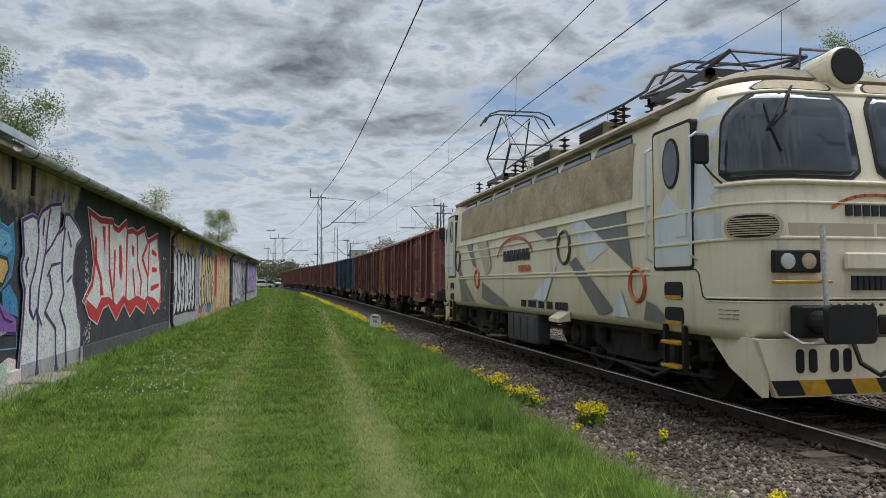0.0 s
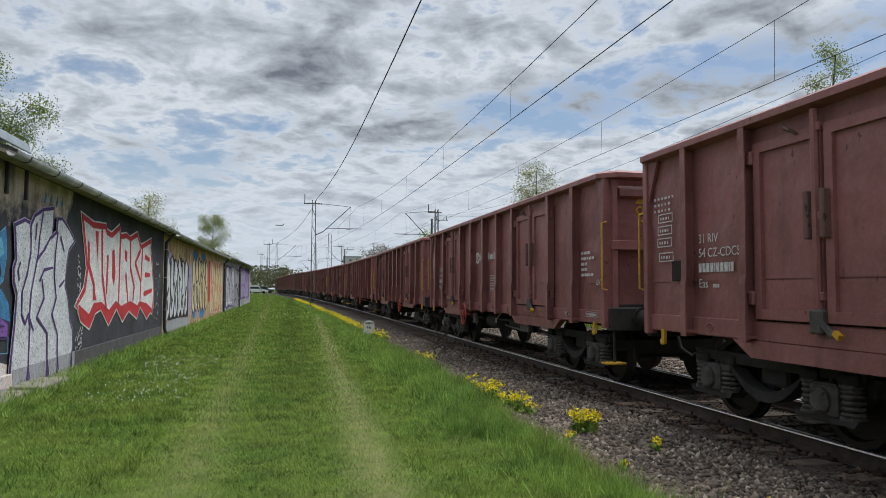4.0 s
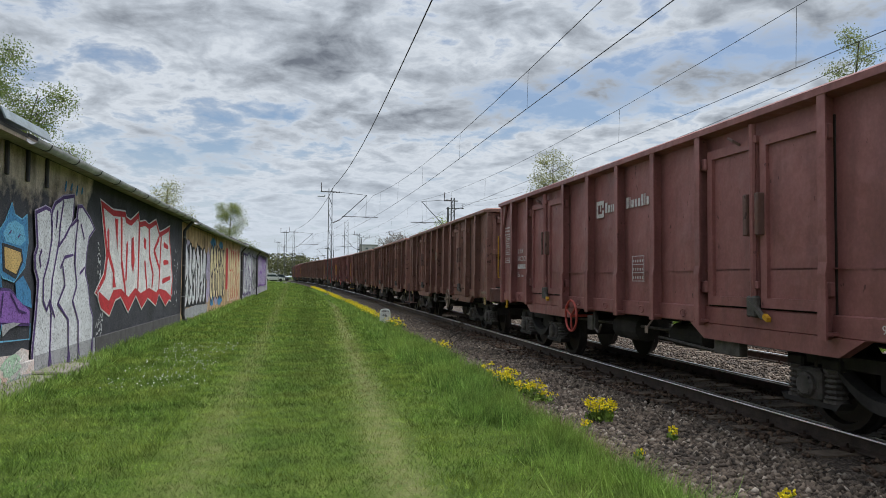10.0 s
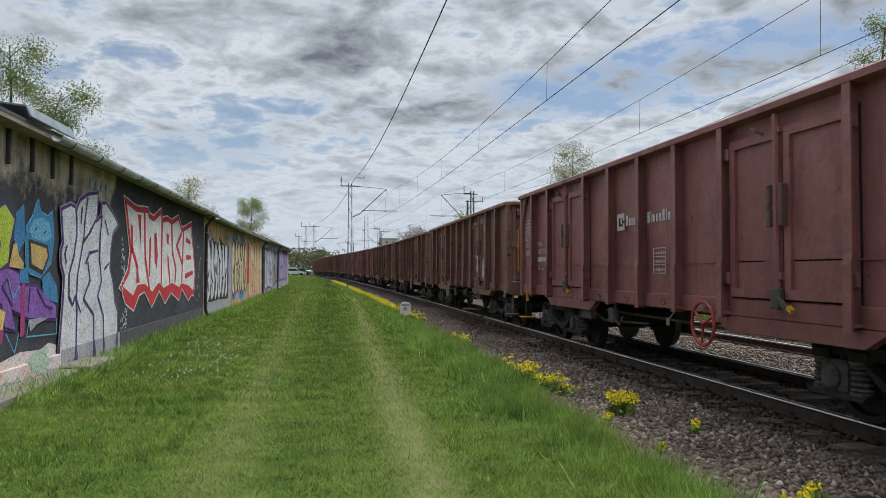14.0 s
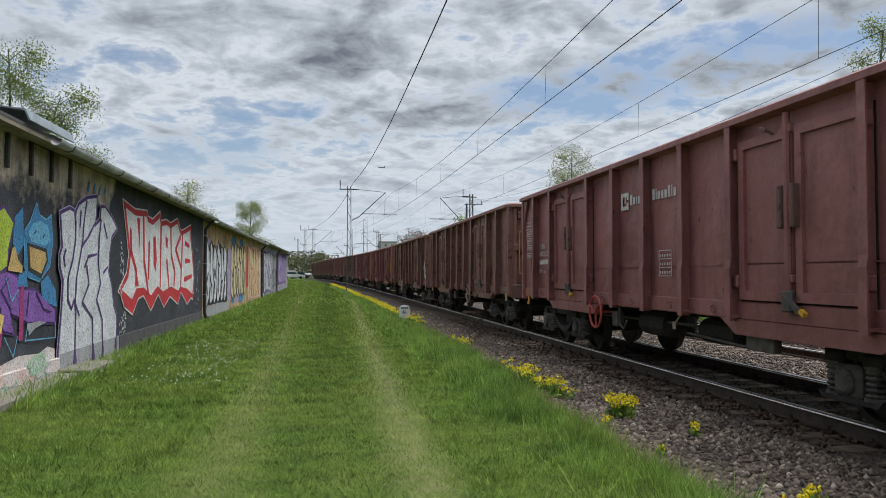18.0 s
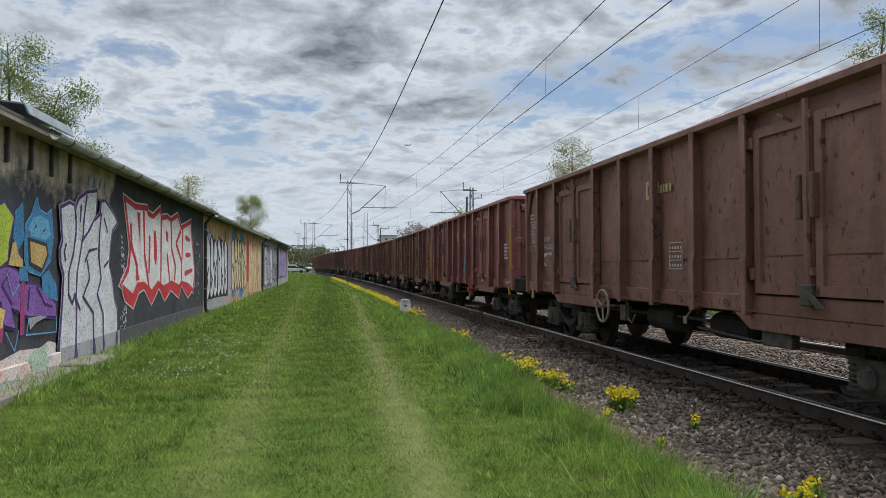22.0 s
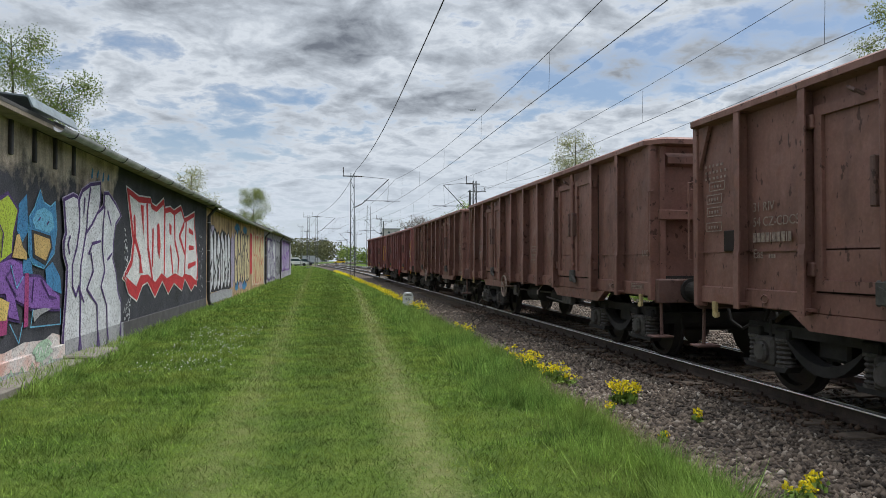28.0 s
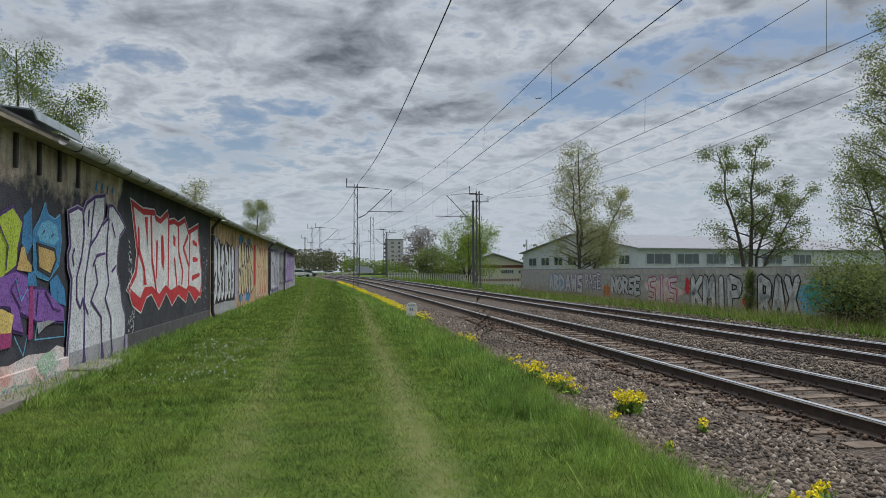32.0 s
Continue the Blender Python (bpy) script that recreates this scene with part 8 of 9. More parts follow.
            for i in range(8):
                z = 1.945 + i * 0.024
                w_ = 0.245 * math.sqrt(max(0.1, 1 - ((z - 2.03) / 0.135) ** 2))
                part("slat", sheet([(z - 0.006, s * (1.36 - w_), s * (1.36 + w_)), (z + 0.006, s * (1.36 - w_), s * (1.36 + w_))], 0.03, 0.042), M_LOCOTAN, v_)
            bm = bmesh.new()
            box(bm, s * 0.95 - 0.33, s * 0.95 + 0.33, -7.68, -7.62, 1.44, 1.475, 0.01)
            part("foot_rail", bm, M_YELLOW, front, "yellow rail")
            bm = bmesh.new()
            rod(bm, (s * 0.72, -7.70, 1.16), (s * 0.75, -7.70, 2.02), 0.028, 0.028, 7)
            part("marker_post", bm, M_WHITE, front, "white marker post")
            # buffers with oblong heads
            bm = bmesh.new()
            box(bm, s * 0.875 - 0.17, s * 0.875 + 0.17, -7.75, -7.56, 0.90, 1.22, 0.02)
            rod(bm, (s * 0.875, -7.56, 1.06), (s * 0.875, -8.16, 1.06), 0.12, 0.10, 12)
            prism(bm, [(x + s * 0.875, z + 1.06) for x, z in rounded(0.52, 0.36, 0.06)], 1, -8.22, -8.15)
            part("buffer", bm, M_SLOT, L, "black buffer with oblong head", False, R_)
        for z, r_, d_, sa in ((2.485, 0.026, 0.03, 1.72), (2.27, 0.018, 0.0, 2.38), (1.905, 0.022, 0.0, 2.38), (1.285, 0.012, 0.0, 2.0), (1.25, 0.012, 0.0, 2.0), (3.505, 0.022, 0.01, 1.5)):
            part("moulding", hoop(z, -sa, sa, r_, d_), M_LOCO, front, "", True)
        part("panel_joint", hoop(1.268, -2.0, 2.0, 0.008, 0.004), M_SLOT, front)
        for s in (-1, 1):
            bm = bmesh.new()
            tube(bm, [skin(s * 2.0, 1.268, 0.004), skin(s * 2.06, 1.30, 0.004), skin(s * 2.14, 1.56, 0.004), skin(s * 2.2, 1.60, 0.004), skin(s * 2.9, 1.60, 0.004)], 0.008, 5)
            part("panel_joint", bm, M_SLOT, front)
            bm = bmesh.new()
            for i in range(3):
                for j in range(3):
                    a_ = s * (1.50 + j * 0.09)
                    tube(bm, [skin(a_, 1.07 + i * 0.045, 0.004), skin(a_ + s * 0.07, 1.07 + i * 0.045, 0.004)], 0.007, 4)
            part("data_plate", bm, M_FADED, front, "small faded plate marks")
        bm = bmesh.new()
        for i in range(13):
            lathe(bm, (-0.6 + i * 0.1, -7.60, 1.22), (0, -1, 0), [(0, 0.018), (0.02, 0.015)], 6)
        part("bolts", bm, M_GEAR, front, "row of bolt heads")
        bm = bmesh.new()
        box(bm, -0.42, 0.42, -7.63, -7.58, 1.58, 1.76, 0.02)
        part("front_box", bm, M_LOCO, front)
        bm = bmesh.new()
        for i in range(9):
            box(bm, -0.31 + i * 0.07, -0.262 + i * 0.07, -7.585, -7.555, 1.37, 1.52)
        part("number", bm, M_INK, front, "black number bars")
        bm = bmesh.new()
        for i in range(7):
            box(bm, -0.36 + i * 0.105, -0.285 + i * 0.105, -7.58, -7.56, 2.14, 2.25)
        tagged(part("maker_name", bm, M_INK, front), "dark name bars", kind="stuff")
        bm = bmesh.new()
        for i in range(10):
            a, b = radians(150 - i * 12), radians(150 - (i + 1) * 12)
            stroke(bm, (0.6 * math.cos(a), 2.02 + 0.28 * math.sin(a)), (0.6 * math.cos(b), 2.02 + 0.28 * math.sin(b)), 0.035, 0.035, 0.0)
        part("orange_arc", bm, M_ORANGE, front, "orange arc", False, Matrix.Translation((0, -7.575, 0.06)) @ pose(0, 0, 0, 0, 0, -90))
        # top lamp in its dome
        bm = bmesh.new()
        lathe(bm, (0, -6.6, 3.80), (0, -1, 0.04), [(-1.1, 0.04), (-0.3, 0.15), (0.2, 0.225), (0.58, 0.24), (0.63, 0.215)], 24)
        dome = part("top_lamp", bm, M_LOCO, L, "", False, R_)
        bm = bmesh.new()
        lathe(bm, (0, -7.21, 3.825), (0, -1, 0.04), [(0, 0.205), (0.03, 0.205), (0.035, 0.19)], 24)
        part("lens", bm, M_SLOT, dome, "large dark lamp glass")
        bm = bmesh.new()
        tube(bm, [(-1.1, -6.7, 3.70), (-0.9, -6.72, 3.84), (-0.3, -6.85, 3.90), (-0.28, -6.85, 4.12), (0.28, -6.85, 4.12), (0.3, -6.85, 3.90), (0.9, -6.72, 3.84), (1.1, -6.7, 3.70)], 0.02, 5)
        part("roof_rail", bm, M_PANTO, dome)
        # snow plough and hazard stripes
        bm = bmesh.new()
        prism(bm, [(-1.42, 0.88), (1.42, 0.88), (1.22, 0.30), (-1.22, 0.30)], 1, -7.58, -7.50)
        for s in (-1, 1):
            prism(bm, [(-7.54, 0.88), (-7.54, 0.30), (-7.0, 0.55), (-6.6, 0.88)], 0, min(s * 1.36, s * 1.28), max(s * 1.36, s * 1.28))
        plow = part("plough", bm, M_LOCO, L, "cream end skirt with slots", False, R_)
        for x in (-0.95, -0.8, -0.55, -0.4, 0.4, 0.55, 0.8, 0.95):
            bm = bmesh.new()
            prism(bm, [(a + x, b + 0.66) for a, b in rounded(0.09, 0.24, 0.044)], 1, -7.592, -7.575)
            part("slot", bm, M_SLOT, plow)
        for i in range(8):
            bm = bmesh.new()
            x = -1.2 + i * 0.3
            prism(bm, [(x, 0.32), (x + 0.3, 0.32), (x + 0.22, 0.47), (x - 0.08, 0.47)], 1, -7.60, -7.583)
            part("hazard_stripe", bm, M_YELLOW if i % 2 else M_SLOT, plow)
        place("coupling", COUPLING, L, R_ @ Matrix.Translation((0, -7.58, 1.02)) @ YBACK, "black screw coupling and hoses")
        for s in (-1, 1):
            bm = bmesh.new()
            tube(bm, [(s * 1.15, -7.62, 0.95), (s * 1.12, -7.85, 0.86), (s * 0.8, -7.9, 0.86)], 0.016, 5)
            part("shunter_grip", bm, M_WHITE, front, "pale hand grip")
    for S in (YUP, YBACK):
        # side: grille, ribs, strip windows, doors, stripes
        bm = bmesh.new()
        prism(bm, [(-5.0, 2.52), (5.0, 2.52), (5.0, 3.28), (-5.0, 3.28)], 0, -1.478, -1.40)
        gr = part("side_grille", bm, M_GRILLE, L, "dusty vertical-slatted grille", False, S @ Matrix.Translation((0, 0, 2.52)) @ pose(0, 0, 0, 0, 2.2) @ Matrix.Translation((0.0, 0, -2.52)))
        v_, f_ = [], []
        for i in range(166):
            y = -4.96 + i * 0.06
            b = len(v_)
            v_ += [(-1.479, y - 0.022, 2.55), (-1.479, y + 0.022, 2.55), (-1.479, y + 0.022, 3.25), (-1.479, y - 0.022, 3.25), (-1.496, y, 2.55), (-1.496, y, 3.25)]
            f_ += [(b, b + 3, b + 5, b + 4), (b + 4, b + 5, b + 2, b + 1)]
        tagged(place("slats", raw("slats", v_, f_, M_GRILLE), gr), kind="stuff")
        for i in range(7):
            bm = bmesh.new()
            prism(bm, [(-4.9 + i * 1.42, 3.36), (-4.9 + i * 1.42 + 1.26, 3.36), (-4.9 + i * 1.42 + 1.16, 3.50), (-4.9 + i * 1.42 + 0.10, 3.50)], 0, -1.42, -1.36)
            part("roof_light", bm, M_SCREEN, L, "small slanted side window", False, S @ Matrix.Translation((-1.40, 0, 3.36)) @ pose(0, 0, 0, 0, 22) @ Matrix.Translation((1.40, 0, -3.36)))
        for z in (2.44, 2.24, 2.06, 1.62, 1.56):
            bm = bmesh.new()
            box(bm, -1.506, -1.47, -5.5, 5.5, z - 0.016, z + 0.016, 0.007)
            part("belt_rib", bm, M_LOCO, L, "", False, S)
        for y in (-6.08, 6.08):
            bm = bmesh.new()
            prism(bm, [(a + y, b + 2.47) for a, b in rounded(0.93, 1.74, 0.06)], 0, -1.488, -1.40)
            part("door_frame", bm, M_SLOT, L, "dark gap round the door", False, S)
            bm = bmesh.new()
            prism(bm, [(a + y, b + 2.47) for a, b in rounded(0.86, 1.66, 0.05)], 0, -1.494, -1.40)
            door = part("cab_door", bm, M_LOCO, L, "", False, S)
            for d0, d1, mt, nm, w_, h_ in ((-1.502, -1.49, M_RUBBER, "window_gasket", 0.40, 0.62), (-1.508, -1.50, M_SCREEN, "window", 0.33, 0.55)):
                bm = bmesh.new()
                prism(bm, [(y + w_ / 2 * math.cos(i * 0.3142), 2.88 + h_ / 2 * math.sin(i * 0.3142)) for i in range(20)], 0, d0, d1)
                part(nm, bm, mt, door, "oval door window" if nm == "window" else "")
            bm = bmesh.new()
            poly(bm, [(y - 0.42, 1.66), (y + 0.42, 1.66), (y + 0.42, 2.2), (y + 0.1, 2.55), (y - 0.42, 2.1)], -1.4965)
            part("door_paint", bm, M_LOCOWHITE, door)
            for z in (1.90, 2.26):
                bm = bmesh.new()
                box(bm, -1.512, -1.49, y - 0.42, y + 0.42, z - 0.015, z + 0.015, 0.006)
                part("door_rib", bm, M_LOCO, door)
            bm = bmesh.new()
            box(bm, -1.51, -1.49, y - 0.34, y - 0.12, 1.98, 2.30, 0.01)
            part("door_lock", bm, M_LOCOWHITE, door)
            for q in (-0.52, 0.52):
                bm = bmesh.new()
                tube(bm, [(-1.46, y + q, 1.70), (-1.56, y + q, 1.76), (-1.56, y + q, 3.10), (-1.46, y + q, 3.16)], 0.02, 6)
                part("grab_rail", bm, M_LOCOWHITE, door, "pale grab rail")
            bm = bmesh.new()
            for q in (-0.22, 0.22):
                box(bm, -1.50, -1.44, y + q - 0.025, y + q + 0.025, 0.42, 0.95)
            ladder = part("ladder", bm, M_SLOT, L, "black step ladder", False, S)
            for z in (0.44, 0.72):
                bm = bmesh.new()
                box(bm, -1.56, -1.38, y - 0.2, y + 0.2, z, z + 0.04, 0.008)
                part("tread", bm, M_YELLOW, ladder, "yellow step")
            for z in (1.06, 1.36):
                bm = bmesh.new()
                prism(bm, [(a + y, b + z) for a, b in rounded(0.42, 0.2, 0.06)], 0, -1.488, -1.44)
                pocket = part("step_pocket", bm, M_SLOT, L, "recessed step", False, S)
                bm = bmesh.new()
                box(bm, -1.50, -1.48, y - 0.18, y + 0.18, z - 0.10, z - 0.06)
                part("tread", bm, M_YELLOW, pocket)
        # stripes and marks, thin paint on the flat side
        stripe = 0
        for mt, pts in ((M_LOCOWHITE, [(-2.85, 2.43), (-3.41, 2.43), (-4.29, 1.96), (-3.6, 1.75)]), (M_LOCOGREY, [(-3.39, 2.43), (-4.81, 2.43), (-5.04, 1.62), (-4.3, 1.98)]), (M_LOCOGREY, [(-2.76, 1.78), (-3.05, 1.86), (-4.43, 1.06), (-4.08, 0.98), (-3.9, 0.98)]),
                        (M_LOCOGREY, [(-1.02, 2.43), (-2.15, 2.43), (-2.25, 2.20), (-1.75, 2.17)]), (M_LOCOGREY, [(4.31, 2.43), (3.77, 2.43), (3.27, 1.80), (3.66, 1.89)]), (M_LOCOGREY, [(2.79, 1.48), (0.56, 0.97), (1.91, 0.97), (2.8, 1.09)]),
                        (M_LOCOGREY, [(5.36, 2.01), (3.56, 0.98), (4.9, 0.97)]), (M_LOCOGREY, [(-5.42, 1.22), (-5.64, 1.17), (-6.0, 0.97), (-5.34, 0.97)]), (M_LOCOWHITE, [(-2.24, 1.80), (-1.61, 1.11), (-0.89, 1.16)]),
                        (M_LOCOWHITE, [(-4.40, 0.98), (-4.66, 1.38), (-4.93, 0.98)]), (M_LOCOTAN, [(2.3, 2.43), (3.2, 2.43), (2.4, 1.6), (1.9, 1.8)])):
            bm = bmesh.new()
            poly(bm, pts, -1.4885 - 0.0012 * stripe)
            stripe += 1
            part("paint_stripe", bm, mt, L, "", False, S)
        bm = bmesh.new()
        for i in range(12):
            a, b = radians(170 - i * 13), radians(170 - (i + 1) * 13)
            stroke(bm, (0.2 - 1.2 * math.cos(a), 1.93 + 0.44 * math.sin(a)), (0.2 - 1.2 * math.cos(b), 1.93 + 0.44 * math.sin(b)), 0.06, 0.06, -1.509)
        part("orange_arc", bm, M_ORANGE, L, "orange arc over the name", False, S)
        bm = bmesh.new()
        for i in range(7):
            box(bm, -1.508, -1.50, -0.75 + i * 0.25, -0.75 + i * 0.25 + 0.19, 1.90, 2.12)
        tagged(part("maker_name", bm, M_INK, L, "", False, S), "black name bars", kind="stuff")
        bm = bmesh.new()
        for i in range(5):
            box(bm, -1.508, -1.50, -0.80 + i * 0.15, -0.80 + i * 0.15 + 0.11, 1.68, 1.80)
        part("second_name", bm, M_ORANGE, L, "orange name bars", False, S)
        for y, z, mt in ((3.22, 1.55, M_ORANGE), (-5.17, 1.42, M_ORANGE), (-2.55, 2.04, M_RING), (5.3, 2.05, M_RING)):
            bm = bmesh.new()
            torus(bm, (-1.495, y, z), (1, 0, 0), 0.21 if mt is M_ORANGE else 0.27, 0.03, 28, 4)
            part("ring_mark", bm, mt, L, "", False, S)
        bm = bmesh.new()
        for i in range(17):
            if i in (2, 6, 9, 12):
                continue
            box(bm, -1.502, -1.486, -0.35 - i * 0.145, -0.35 - i * 0.145 + 0.10, 0.99, 1.12)
        part("number", bm, M_INK, L, "black number bars", False, S)
        bm = bmesh.new()
        box(bm, -1.42, -1.15, -0.95, 0.95, 0.28, 0.84, 0.03)
        tank = part("equipment_box", bm, M_MAST, L, "grey ribbed equipment box", False, S)
        for i in range(4):
            bm = bmesh.new()
            box(bm, -1.435, -1.418, -0.85 + i * 0.45, -0.50 + i * 0.45, 0.34, 0.78, 0.006)
            part("box_panel", bm, M_MAST, tank)
        bm = bmesh.new()
        prism(bm, [(-1.47, 0.98), (-1.66, 0.86), (-1.66, 0.80), (-1.47, 0.82)], 1, -2.75, -2.25)
        part("chute", bm, M_LOCO, L, "", False, S)
    for y, up in ((-4.7, False), (4.6, True)):
        pantograph(L, y, up)
    for y, h in ((-2.0, 0.28), (0.6, 0.28)):
        bm = bmesh.new()
        box(bm, -0.75, 0.75, y - 0.55, y + 0.55, 3.86, 4.22, 0.03)
        b_ = part("roof_box", bm, M_ROOF, L, "louvred roof box")
        for i in range(6):
            for s in (-1, 1):
                bm = bmesh.new()
                box(bm, min(s * 0.755, s * 0.77), max(s * 0.755, s * 0.77), y - 0.5, y + 0.5, 3.92 + i * 0.045, 3.94 + i * 0.045)
                part("louvre", bm, M_SLOT, b_)
    for y in (-3.2, -2.9, -0.6, 2.0, 2.6, 6.0):
        bm = bmesh.new()
        insulator(bm, (-0.7, y, 3.85), (-0.7, y, 4.32), 0.12, 4)
        part("insulator", bm, M_PORCELAIN, L, "brown ribbed insulator")
    bm = bmesh.new()
    tube(bm, [(-0.7, -4.0, 4.36), (-0.7, -3.2, 4.34), (-0.7, -0.6, 4.40), (-0.7, 2.0, 4.36), (-0.6, 3.6, 4.34)], 0.022, 6)
    tube(bm, [(-0.7, 2.0, 4.36), (-0.1, 2.4, 4.5), (0.3, 2.6, 4.36)], 0.02, 5)
    part("roof_conductor", bm, M_PANTO, L)
    bm = bmesh.new()
    box(bm, -1.3, 1.3, -7.3, 7.3, 0.78, 0.90)
    part("underframe", bm, M_BLACK, L, "black underframe")
    lb = loco_bogie()
    for e in (-1, 1):
        bg = place("bogie", lb, L, Matrix.Translation((0, e * 4.15, 0)), "black two-axle motor bogie")
        for y in (-1.6, 1.6):
            place("wheelset", WHEELSET, bg, Matrix.Translation((0, y, 0.455 * 1.32)) @ Matrix.Diagonal((1, 1.32, 1.32, 1)))
    return L


LOCO = build_loco()

# ---- marks on the wagons ----
def side_mesh(name, bm, mt, parent, D, label=""):
    return tagged(part(name, bm, mt, parent, label, False, D), label, kind="stuff")


XS = -SIDE - 0.030
BACKX = Matrix(((0, 0, -1, 0), (-1, 0, 0, 0), (0, 1, 0, 0), (0, 0, 0, 1)))      # letters that run to -y on the -x face


def bars(bm, y, z, widths, h, gap=0.03):
    """A line of plain bars from y towards -y."""
    for w_ in widths:
        box(bm, XS - 0.003, XS, y - w_, y, z, z + h)
        y -= w_ + gap


LOGO_AT = {0: (-0.22, 2.05), 1: (-0.15, 2.17), 2: (0.97, 1.93), 26: (0.40, 2.40), 27: (0.97, 2.34), 11: (0.97, 2.40), 21: (0.97, 2.42), 36: (0.97, 2.46)}


def mark_wagon(w, k, D, ink, swap, logo, words):
    q = random.Random(500 + k)
    ya, yb = (5.25, 6.30) if not swap else (6.30, 5.25)
    for text, z, s in (("31 RIV", 1.98, 0.10), ("54 CZ-CDCS", 1.82, 0.10), ("Eas", 1.48, 0.10)):
        place("lettering", letters(text, s, ink), w, D @ Matrix.Translation((XS - 0.002, ya - 0.02, z)) @ BACKX)
    bm = bmesh.new()
    bars(bm, ya - 0.02, 1.65, (0.06, 0.06, 0.06, 0.06, 0.02, 0.06, 0.06, 0.06, 0.02, 0.05), 0.10, 0.016)
    bars(bm, ya - 0.3, 1.48, (0.03, 0.03, 0.03), 0.04, 0.01)
    bars(bm, 6.15, 1.07, [0.03] * 11, 0.055, 0.012)
    side_mesh("wagon_number", bm, ink, w, D, "pale number bars")
    bm = bmesh.new()
    for r_ in range(3):
        n = q.randint(5, 7)
        for i in range(n):
            box(bm, XS - 0.003, XS, yb - 0.08 - i * 0.085 - q.uniform(0.025, 0.05), yb - 0.08 - i * 0.085, 2.42 + r_ * 0.075, 2.45 + r_ * 0.075)
    for z in (2.28, 2.13, 1.98, 1.80):
        a = q.uniform(0.1, 0.2)
        for y0, y1, z0, z1 in ((0, 0.34, 0, 0.012), (0, 0.34, 0.10, 0.112), (0, 0.012, 0.012, 0.10), (0.328, 0.34, 0.012, 0.10)):
            box(bm, XS - 0.003, XS, yb - a - y1, yb - a - y0, z + z0, z + z1)
        bars(bm, yb - a - 0.05, z + 0.035, (0.025, 0.03, 0.04, 0.02), 0.035, 0.03)
    side_mesh("load_table", bm, ink, w, D, "pale table of load marks")
    bm = bmesh.new()
    y0, z0 = -0.28, 1.42
    for i in range(4):
        box(bm, XS - 0.003, XS, y0 - 0.36, y0, z0 + i * 0.115, z0 + i * 0.115 + 0.010)
        if i < 3:
            bars(bm, y0 - 0.03, z0 + i * 0.115 + 0.035, (0.02, 0.025, 0.035, 0.035, 0.025), 0.035, 0.04)
    for i in range(2):
        box(bm, XS - 0.003, XS, y0 - 0.36 + i * 0.35, y0 - 0.35 + i * 0.35, z0 + 0.012, z0 + 0.343)
    side_mesh("data_square", bm, ink, w, D, "small square of pale data")
    place("lettering", letters("9.00m", 0.075, ink), w, D @ Matrix.Translation((XS - 0.011, -4.78, SILL + 0.07)) @ BACKX)
    place("lettering", letters("UIC", 0.09, ink), w, D @ Matrix.Translation((XS - 0.002, -6.02, 1.52)) @ BACKX)
    bm = bmesh.new()
    for y0_, y1_, z0_, z1_ in ((0, 0.42, 0, 0.008), (0, 0.42, 0.07, 0.078), (0, 0.008, 0.008, 0.07), (0.412, 0.42, 0.008, 0.07)):
        box(bm, XS - 0.0125, XS - 0.0085, -5.66 - y1_, -5.66 - y0_, 1.04 + z0_, 1.04 + z1_)
    for i in range(9):
        box(bm, XS - 0.0125, XS - 0.0085, -5.69 - i * 0.04 - 0.026, -5.69 - i * 0.04, 1.06, 1.095)
    side_mesh("date_plate", bm, ink, w, D, "small framed line of marks")
    if words:
        bm = bmesh.new()
        for i in range(5):
            bars(bm, -5.48, 2.0 - i * 0.085, [q.uniform(0.05, 0.12) for _ in range((3, 5, 3, 2, 4)[i])], 0.045, 0.025)
        side_mesh("owner_print", bm, ink, w, D, "five small pale lines")
    if logo:
        lm = {"white": M_WHITE, "cream": M_CREAMLET, "ghost": M_FADED}[logo[0]]
        bm = bmesh.new()
        y0_, z0_ = LOGO_AT.get(k, (0.97, 2.08))
        for a, b, c, d in ((0, 0.27, 0, 0.06), (0, 0.27, 0.20, 0.26), (0, 0.06, 0.06, 0.20), (0.21, 0.27, 0.06, 0.11), (0.21, 0.27, 0.15, 0.20), (0.13, 0.17, 0.10, 0.20)):
            box(bm, XS - 0.004, XS, y0_ - b, y0_ - a, z0_ + c, z0_ + d)
        side_mesh("logo", bm, lm, w, D, "pale square logo")
        bm = bmesh.new()
        bars(bm, y0_ - 0.33, z0_ + 0.06, (0.075,), 0.155, 0.03)
        bars(bm, y0_ - 0.435, z0_ + 0.06, (0.06, 0.035, 0.06, 0.06), 0.11, 0.035)
        if logo[1] > 1:
            bars(bm, -0.10, z0_ + 0.06, (0.07, 0.024), 0.155, 0.035)
            bars(bm, -0.264, z0_ + 0.06, (0.07, 0.06, 0.065), 0.11, 0.036)
            bars(bm, -0.567, z0_ + 0.06, (0.06, 0.024), 0.155, 0.036)
            bars(bm, -0.723, z0_ + 0.06, (0.065,), 0.11, 0.036)
        side_mesh("owner_name", bm, lm, w, D, "pale name bars")


